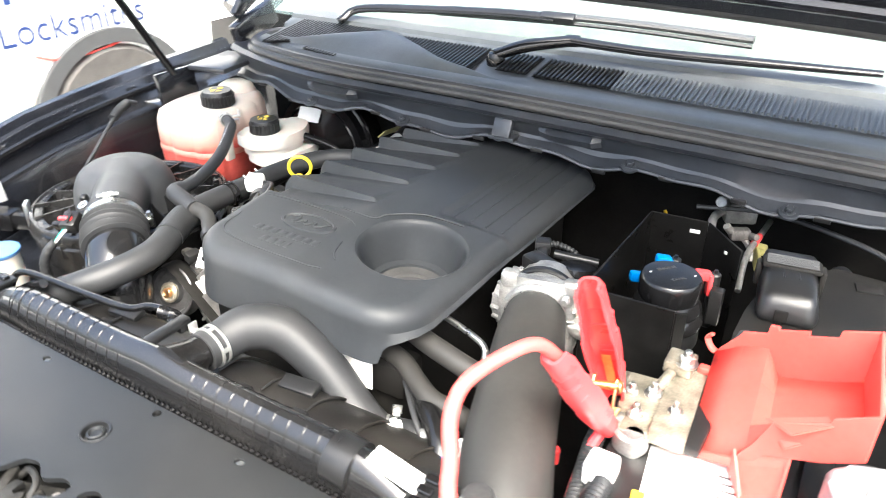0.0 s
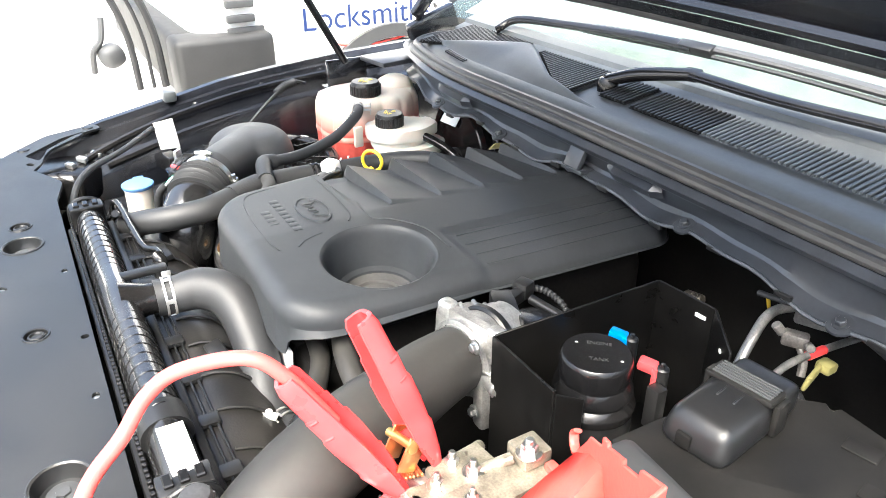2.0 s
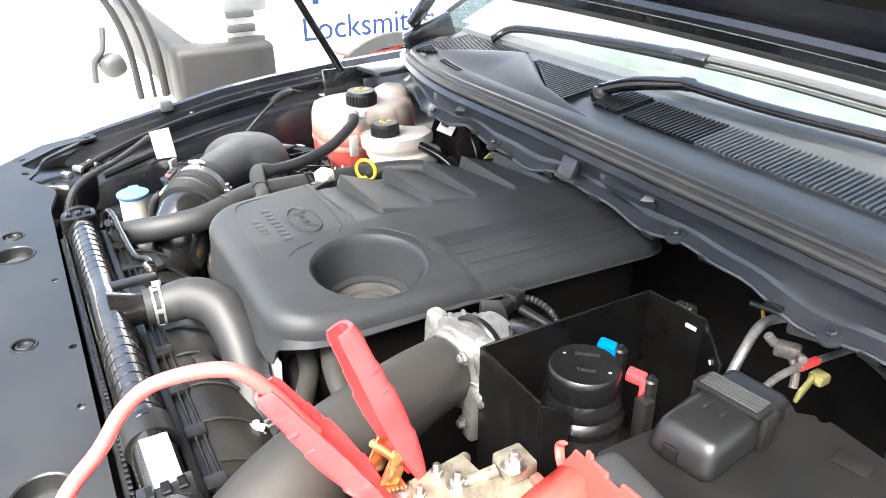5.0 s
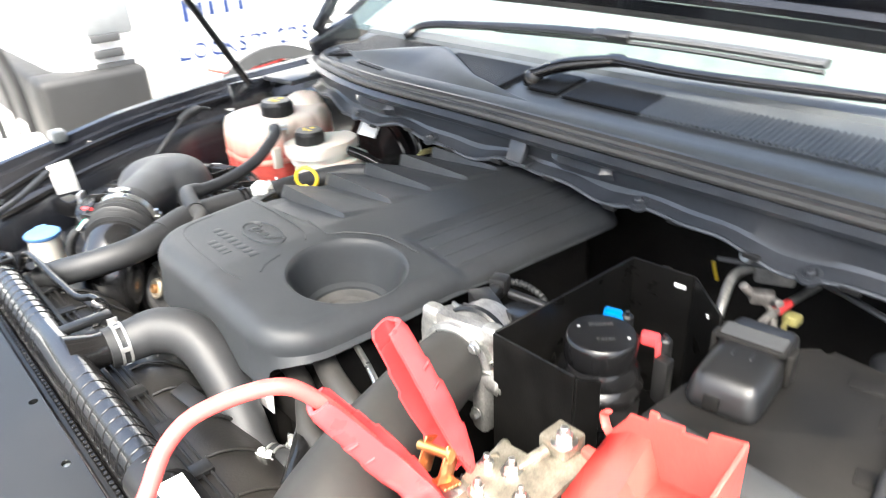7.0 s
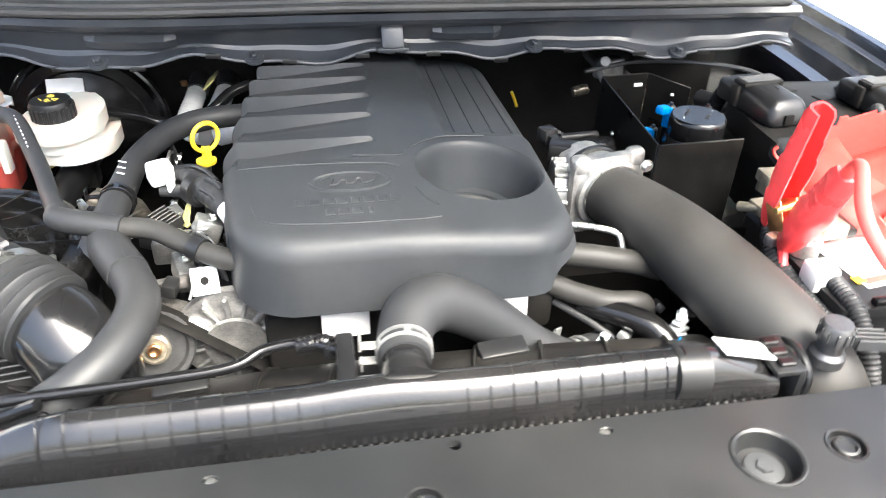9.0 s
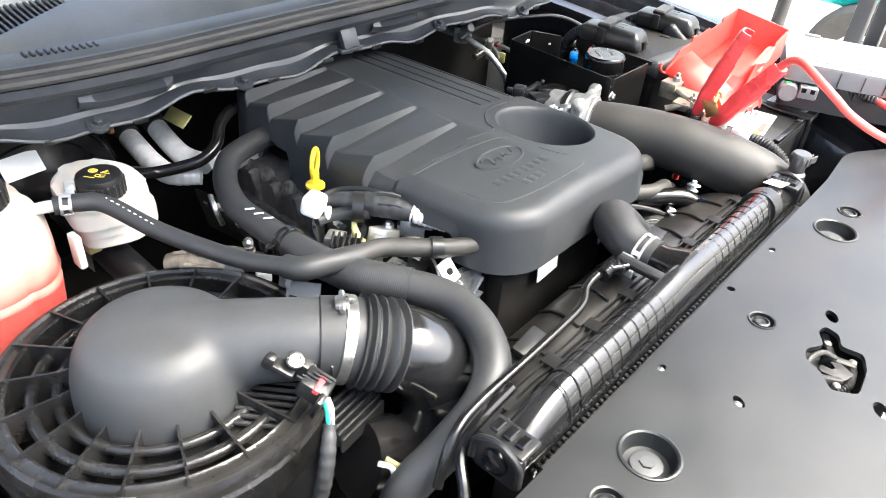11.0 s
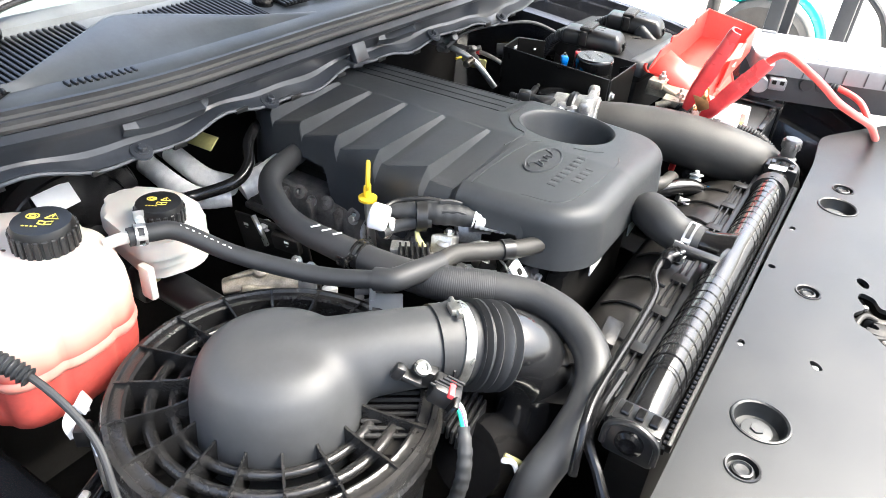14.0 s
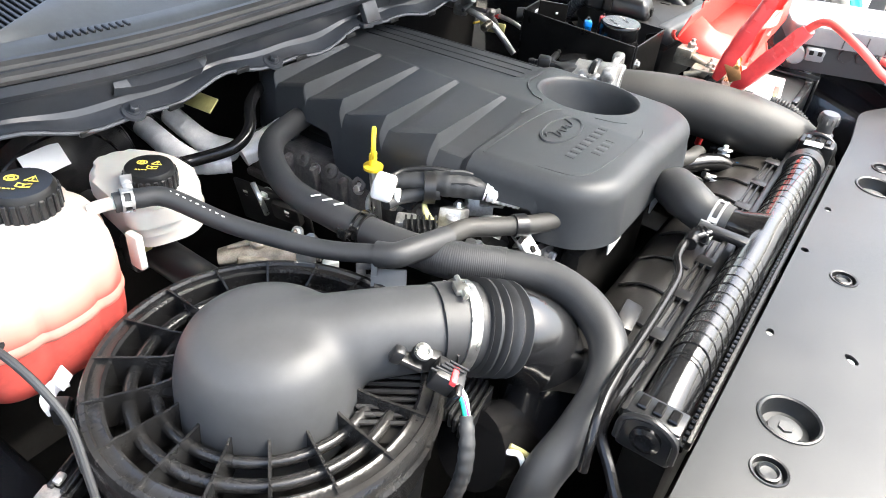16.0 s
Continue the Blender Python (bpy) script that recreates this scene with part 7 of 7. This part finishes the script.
part("pressing", join(rbox((0.005, 0.120, 0.075), (-0.262, 0.292, 0.862), 0.002, turn=(0, -14, 8)), rbox((0.012, 0.045, 0.030), (-0.268, 0.262, 0.874), 0.004, turn=(0, -14, 8))), "grime", side)
for y, z in ((0.335, 0.880), (0.300, 0.888), (0.258, 0.880), (0.245, 0.850)):
    hexbolt("bolt", (-0.268, y, z), 0.006, side, (-0.40, y - 0.03, z + 0.08))
part("stay", tube([(-0.275, 0.318, 0.90), (-0.280, 0.300, 0.885), (-0.274, 0.296, 0.86)], 0.004, 8), "steel", side)
hb = thing("hose_bracket", (-0.319, 0.079, 0.86), "grey pressed steel hose bracket with a square window", "bracket")
part("plate", moved(join(rbox((0.036, 0.003, 0.008), (0, 0, 0.014), 0.001), rbox((0.036, 0.003, 0.008), (0, 0, -0.014), 0.001), rbox((0.012, 0.003, 0.022), (-0.012, 0, 0), 0.001), rbox((0.012, 0.003, 0.022), (0.012, 0, 0), 0.001), rbox((0.014, 0.003, 0.016), (0.002, 0, 0.024), 0.001)), pose(-0.319, 0.079, 0.889, -35, 8, -38)), "lip", hb)
part("foot", rbox((0.012, 0.004, 0.05), (-0.312, 0.088, 0.858), 0.001, turn=(-10, 0, -38)), "lip", hb)

# ---- bonnet release lamp lead on the wing ----
lampl = thing("inspection_lead", (-0.70, 0.05, 0.90), "thin black lead with a moulded strain relief", "lead")
part("lead", tube([(-0.715, 0.25, 0.99), (-0.695, 0.215, 1.002), (-0.676, 0.165, 0.985), (-0.668, 0.112, 0.945), (-0.678, 0.078, 0.905), (-0.69, 0.05, 0.86), (-0.70, 0.03, 0.78)], 0.0036, 10), "rubber", lampl)
part("strain_relief", tube([(-0.697, 0.218, 1.001), (-0.686, 0.19, 0.997), (-0.678, 0.168, 0.987)], 0.008, 12, 8, ring=(0.005, 0.0014)), "rubber", lampl)
plugw = thing("lamp_plug", (-0.64, -0.09, 0.86), "black ribbed headlamp plug", "plug")
part("plug", join(rbox((0.09, 0.03, 0.03), (-0.655, -0.055, 0.865), 0.005, turn=(0, 0, 20)), rbox((0.05, 0.036, 0.036), (-0.70, -0.075, 0.865), 0.006, turn=(0, 0, 20))), "gloss", plugw)
sconn = thing("loom_connector", (-0.668, 0.13, 0.82), "black multi-way loom connector with a pale latch", "connector")
part("housing", join(rbox((0.060, 0.026, 0.022), (-0.664, 0.136, 0.842), 0.003, turn=(8, 0, 22)), rbox((0.056, 0.006, 0.005), (-0.664, 0.142, 0.857), 0.0015, turn=(8, 0, 22)), rbox((0.056, 0.006, 0.005), (-0.661, 0.128, 0.857), 0.0015, turn=(8, 0, 22))), "gloss", sconn)
part("latch", join(rbox((0.022, 0.020, 0.014), (-0.696, 0.128, 0.848), 0.003, turn=(8, 0, 22)), rbox((0.012, 0.008, 0.006), (-0.680, 0.132, 0.858), 0.002, turn=(8, 0, 22))), "alloy", sconn)
part("loom", tube([(-0.640, 0.146, 0.842), (-0.655, 0.16, 0.82), (-0.69, 0.17, 0.76), (-0.72, 0.17, 0.66)], 0.009, 10, 6), "rubber", sconn)

# ---- wipers ----


def wiper(name_label, pivot, joint, rest):
    w = thing("wiper", pivot, name_label, "wiper", "windscreen wipers")
    p, j = Vector(pivot), Vector(joint)
    part("pivot_cap", join(lathe([(0.017, -0.022), (0.018, -0.004), (0.014, 0.004), (0.010, 0.005)], pivot, 24), lathe([(0.008, 0.003), (0.008, 0.009)], pivot, 6)), "gloss", w)
    part("arm_head", tube([p, p + (j - p) * 0.4 + Vector((0, 0, 0.006)), j], [0.014, 0.0155, 0.013], 14, 8, flat=0.75), "gloss", w)
    part("arm_hinge", rbox((0.030, 0.022, 0.018), j, 0.005, turn=(10, 0, 12)), "gloss", w)
    part("arm", tube([j] + rest, [0.0135] + [0.0125] * (len(rest) - 1) + [0.009], 12, 8, flat=0.6), "gloss", w)
    return w


wiper("black windscreen wiper arm parked over the cowl", (-0.02, 0.533, 1.118), (0.105, 0.589, 1.147), [(0.25, 0.597, 1.143), (0.42, 0.608, 1.146), (0.60, 0.62, 1.15)])
w2 = thing("wiper", (-0.40, 0.60, 1.13), "black windscreen wiper with its blade lying on the glass", "wiper", "windscreen wipers")
part("arm", tube([(-0.43, 0.585, 1.125), (-0.40, 0.622, 1.148), (-0.25, 0.642, 1.158), (-0.08, 0.655, 1.166), (0.04, 0.660, 1.168)], 0.0125, 12, 8, flat=0.65), "gloss", w2)
part("blade_joint", rbox((0.07, 0.02, 0.018), (0.045, 0.660, 1.168), 0.004, turn=(28, 0, 2)), "plastic", w2)
part("blade", tube([(-0.22, 0.652, 1.162), (0.04, 0.668, 1.170), (0.20, 0.672, 1.171), (0.40, 0.668, 1.168)], 0.0115, 10, 8, flat=0.6), "bumper", w2)
part("blade_rubber", tube([(-0.22, 0.645, 1.153), (0.04, 0.658, 1.160), (0.20, 0.662, 1.161), (0.40, 0.659, 1.158)], 0.004, 6, 8), "rubber", w2)

# ---- charger case lying on the battery and the wing ----
CH = Matrix.Translation((0.632, -0.142, 0)) @ Matrix(((0.94, 0.342, 0, 0), (0.342, -0.94, 0, 0), (0, 0, 1, 0), (0, 0, 0, 1)))


def cased(bm):
    """From the case's own plan (across, along, height) into the yard."""
    bm = moved(bm, CH)
    bmesh.ops.reverse_faces(bm, faces=bm.faces[:])
    return bm


tst = thing("battery_charger", (0.72, -0.30, 0.935), "pale grey plastic battery charger case with clear windows and dark base", "battery charger")
part("base", cased(prism(rounded([(0.012, 0.010), (0.18, 0.010), (0.18, 0.35), (0.012, 0.35)], 0.014), 0.9392, 0.992, 0.003)), "bumper", tst, "dark grey case base")
lidc = part("lid", cased(prism(rounded([(0.0, 0.0), (0.19, 0.0), (0.19, 0.36), (0.0, 0.36)], 0.022), 0.9925, 1.026, 0.006, 3)), "case", tst, "pale grey case lid")
for i, y in enumerate((0.095, 0.135, 0.170, 0.210, 0.245, 0.285, 0.320)):
    part("lid_groove", cased(rbox((0.0025, 0.0022, 0.026), (-0.0004, y, 1.008), 0.0004, 1)), "bumper", lidc)
for y0, y1 in ((0.026, 0.105), (0.121, 0.225), (0.241, 0.335)):
    # pale base colour paints in the sky that the dark windows would reflect
    part("window", cased(prism(rounded([(0.024, y0), (0.166, y0), (0.166, y1), (0.024, y1)], 0.008), 1.0245, 1.0272, 0.0008, 1)), "lamp", lidc, "clear window, reflected sky put into its pale colour")
    part("window_mark", cased(rbox((0.016, 0.004, 0.0008), (0.060, (y0 + y1) / 2, 1.0277), 0.0002, 1)), "white", lidc)
part("lid_catch", cased(rbox((0.010, 0.030, 0.012), (0.186, 0.05, 1.024), 0.003)), "case", lidc)
sock = part("socket", cased(rbox((0.026, 0.032, 0.022), (-0.002, 0.052, 0.978), 0.003)), "case", tst, "pale two-way socket")
for y in (0.044, 0.059):
    part("slot", cased(rbox((0.004, 0.008, 0.008), (-0.0145, y, 0.983), 0.0008, 1)), "dark", sock)
part("knob", cased(lathe([(0.0005, -0.016), (0.015, -0.016), (0.017, -0.012), (0.017, 0.012)], (0.004, 0.020, 0.972), 24, (0, 90, 0))), "case", tst)
for y in (0.110, 0.140):
    part("grommet", cased(lathe([(0.0005, -0.003), (0.012, -0.003), (0.013, 0.0), (0.012, 0.006)], (0.010, y, 0.980), 20, (0, 90, 0))), "rubber", tst)
part("lead_sleeve", tube([(0.692, -0.262, 0.986), (0.688, -0.280, 0.986), (0.684, -0.300, 0.986)], 0.0078, 12, 4, ring=(0.006, 0.0008)), "rubber", tst, "black ribbed cable sleeve")
part("status_lamp", cased(rbox((0.010, 0.012, 0.010), (-0.002, 0.016, 0.985), 0.003)), "green", tst, "green plastic tab")
neg = thing("black_clamp", (0.72, 0.06, 0.93), "black battery clamp handle with an orange insert", "clamp")
part("handle", rbox((0.03, 0.12, 0.03), (0.722, 0.08, 0.965), 0.009, 3, turn=(35, 0, 8)), "rubber", neg)
part("insert", rbox((0.012, 0.03, 0.012), (0.728, 0.045, 0.962), 0.003, turn=(35, 0, 8)), "yellow", neg)

# ---- white van beyond the wing ----
van = thing("van", (-3.2, 2.6, 0), "white trade van parked alongside with blue sign writing", "van")
part("body", join(rbox((1.9, 5.2, 1.5), (-3.26, 2.95, 1.25), 0.12, 4), rbox((1.75, 3.6, 0.6), (-3.26, 3.6, 2.2), 0.18, 4)), "van", van)
bump = part("bumper_corner", join(rbox((0.20, 0.42, 0.27), (-2.32, 0.46, 0.67), 0.03, 3), rbox((1.7, 0.20, 0.27), (-3.2, 0.36, 0.67), 0.03, 3)), "vanbump", van, "grey moulded bumper corner")
part("lamp_unit", rbox((0.06, 0.20, 0.16), (-2.33, 0.58, 1.0), 0.02), "lamp", van)
for z in (0.86, 0.92):
    part("lamp_grille", rbox((0.03, 0.12, 0.03), (-2.29, 0.55, z), 0.004), "bumper", van)
part("number_bar", rbox((0.02, 0.16, 0.045), (-2.295, 0.57, 0.80), 0.004), "bumper", van)
part("wheel", moved(lathe([(0.18, -0.1), (0.33, -0.1), (0.35, -0.07), (0.35, 0.07), (0.33, 0.1), (0.18, 0.1)], n=40), pose(-2.38, 1.28, 0.35, 0, 90, 0)), "tyre", van)
part("arch", moved(lathe([(0.36, -0.01), (0.42, -0.01), (0.42, 0.02), (0.36, 0.02)], n=48, close=False), pose(-2.305, 1.28, 0.35, 0, 90, 0)), "bumper", van)
part("wheel", moved(lathe([(0.18, -0.1), (0.33, -0.1), (0.35, -0.07), (0.35, 0.07), (0.33, 0.1), (0.18, 0.1)], n=40), pose(-2.38, 4.4, 0.35, 0, 90, 0)), "tyre", van)
for y, r in ((0.0, 0.014), (0.055, 0.008), (0.10, 0.016)):
    part("trim_strip", tube([(-2.31, y - 0.03, 1.12), (-2.29, y + 0.05, 0.98), (-2.28, y + 0.09, 0.82), (-2.28, y + 0.10, 0.62)], r, 8, 6), "vanbump", van)
part("door_mirror", join(rbox((0.10, 0.10, 0.10), (-2.60, 0.05, 0.70), 0.035, 3, turn=(20, 0, 20)), tube([(-2.62, -0.03, 0.63), (-2.60, -0.02, 0.72), (-2.60, 0.02, 0.77), (-2.62, 0.04, 0.86)], 0.014, 8)), "bumper", van)
lettering("Locksmiths", 0.148, pose(-2.302, 1.16, 0.818, 90, 0, 90), "letter", van, "sign_word", 0.001)
for i, (y, h) in enumerate(((0.90, 0.09), (0.97, 0.06), (1.02, 0.06), (1.09, 0.06), (1.16, 0.05))):
    part("sign_bar", rbox((0.003, 0.03, h), (-2.302, y, 0.975), 0.0005, 1), "letter", van)
part("sign_stroke", tube([(-2.303, 0.95, 0.72), (-2.303, 1.05, 0.69), (-2.303, 1.25, 0.69), (-2.303, 1.4, 0.72)], 0.006, 6, 6), "redcap", van)
# door mirror of another car, pale in the glare
mir = thing("parked_car", (-5.4, -2.1, 0), "silver car washed out in bright sunlight", "car")
part("body", join(rbox((1.7, 1.6, 0.5), (-5.4, -2.1, 0.55), 0.15, 4), rbox((1.4, 1.2, 0.5), (-5.5, -2.1, 1.0), 0.2, 4)), "van", mir)
for y in (-1.6, -0.6):
    part("wheel", moved(lathe([(0.18, -0.1), (0.31, -0.1), (0.31, 0.1), (0.18, 0.1)], n=30), pose(-4.62, y - 1.0, 0.31, 0, 90, 0)), "tyre", mir)

# ---- teal vehicle and yard clutter on the far side ----
teal = thing("teal_car", (3.6, 0.6, 0), "teal car with a dusty front wheel", "car")
part("body", join(rbox((1.5, 2.3, 0.42), (4.22, 1.37, 0.68), 0.12, 4), rbox((1.3, 1.4, 0.4), (4.25, 1.5, 1.05), 0.15, 4)), "teal", teal)
tw = part("wheel", moved(lathe([(0.14, -0.1), (0.24, -0.11), (0.27, -0.08), (0.27, 0.08), (0.24, 0.11), (0.14, 0.1), (0.13, 0.0)], n=40), pose(3.50, 0.24, 0.275, 0, 90, 0)), "tyre", teal)
part("arch_lip", tube([(3.46, 0.24 + 0.315 * math.cos(a), 0.30 + 0.315 * math.sin(a)) for a in np.linspace(1.05, math.pi, 14)], 0.03, 10, 2), "teal", teal)
part("rim", moved(lathe([(0.001, 0.10), (0.05, 0.1), (0.07, 0.07), (0.13, 0.09)], n=30, close=False), pose(3.48, 0.24, 0.275, 0, -90, 0)), "alloy", tw)
part("wheel", moved(lathe([(0.14, -0.1), (0.24, -0.11), (0.27, 0.0), (0.24, 0.11), (0.14, 0.1)], n=40), pose(3.50, 1.95, 0.275, 0, 90, 0)), "tyre", teal)
post = thing("yard_post", (1.55, 0.15, 0), "dark red-brown steel post", "post")
part("post", rod((1.55, 0.15, 0), (1.55, 0.15, 1.6), 0.02, 14), "tyre", post)
part("base", rbox((0.12, 0.12, 0.02), (1.55, 0.15, 0.01), 0.004), "tyre", post)
rack = thing("steel_trolley", (2.2, -0.15, 0), "grey steel trolley frame in the yard", "trolley")
for x, y in ((2.0, 0.02), (2.0, -0.20), (2.35, 0.02), (2.35, -0.20)):
    part("upright", rbox((0.05, 0.05, 1.0), (x, y, 0.5), 0.006), "bumper", rack)
for z in (0.3, 0.62, 0.98):
    part("shelf", rbox((0.42, 0.3, 0.03), (2.175, -0.09, z), 0.006), "bumper", rack)
part("hose_loop", tube([(1.98, -0.22, 0.95), (1.95, -0.32, 0.86), (1.96, -0.36, 0.7), (1.98, -0.3, 0.45)], 0.012, 10), "rubber", rack)
bench = thing("work_bench", (3.0, -1.3, 0), "pale timber bench in the sunlit yard", "bench")
part("top", rbox((0.6, 1.4, 0.05), (3.1, -1.2, 0.75), 0.01), "beige", bench)
for x, y in ((2.9, -1.8), (3.3, -1.8), (2.9, -0.65), (3.3, -0.65)):
    part("leg", rbox((0.06, 0.06, 0.73), (x, y, 0.365), 0.008), "beige", bench)
solo("yard_wall", rbox((40, 0.3, 3.2), (0, 14, 1.6), 0.02), "van", "pale rendered yard wall in the distance", "wall", kind="structure")
# Added wall, never in view: it shapes sky reflections on cover and panel.
solo("reflection_wall", rbox((0.3, 13.0, 5.0), (7.5, 8.3, 2.5), 0.02), "van", "tall pale wall added out of view to shape reflections", "wall", kind="structure")
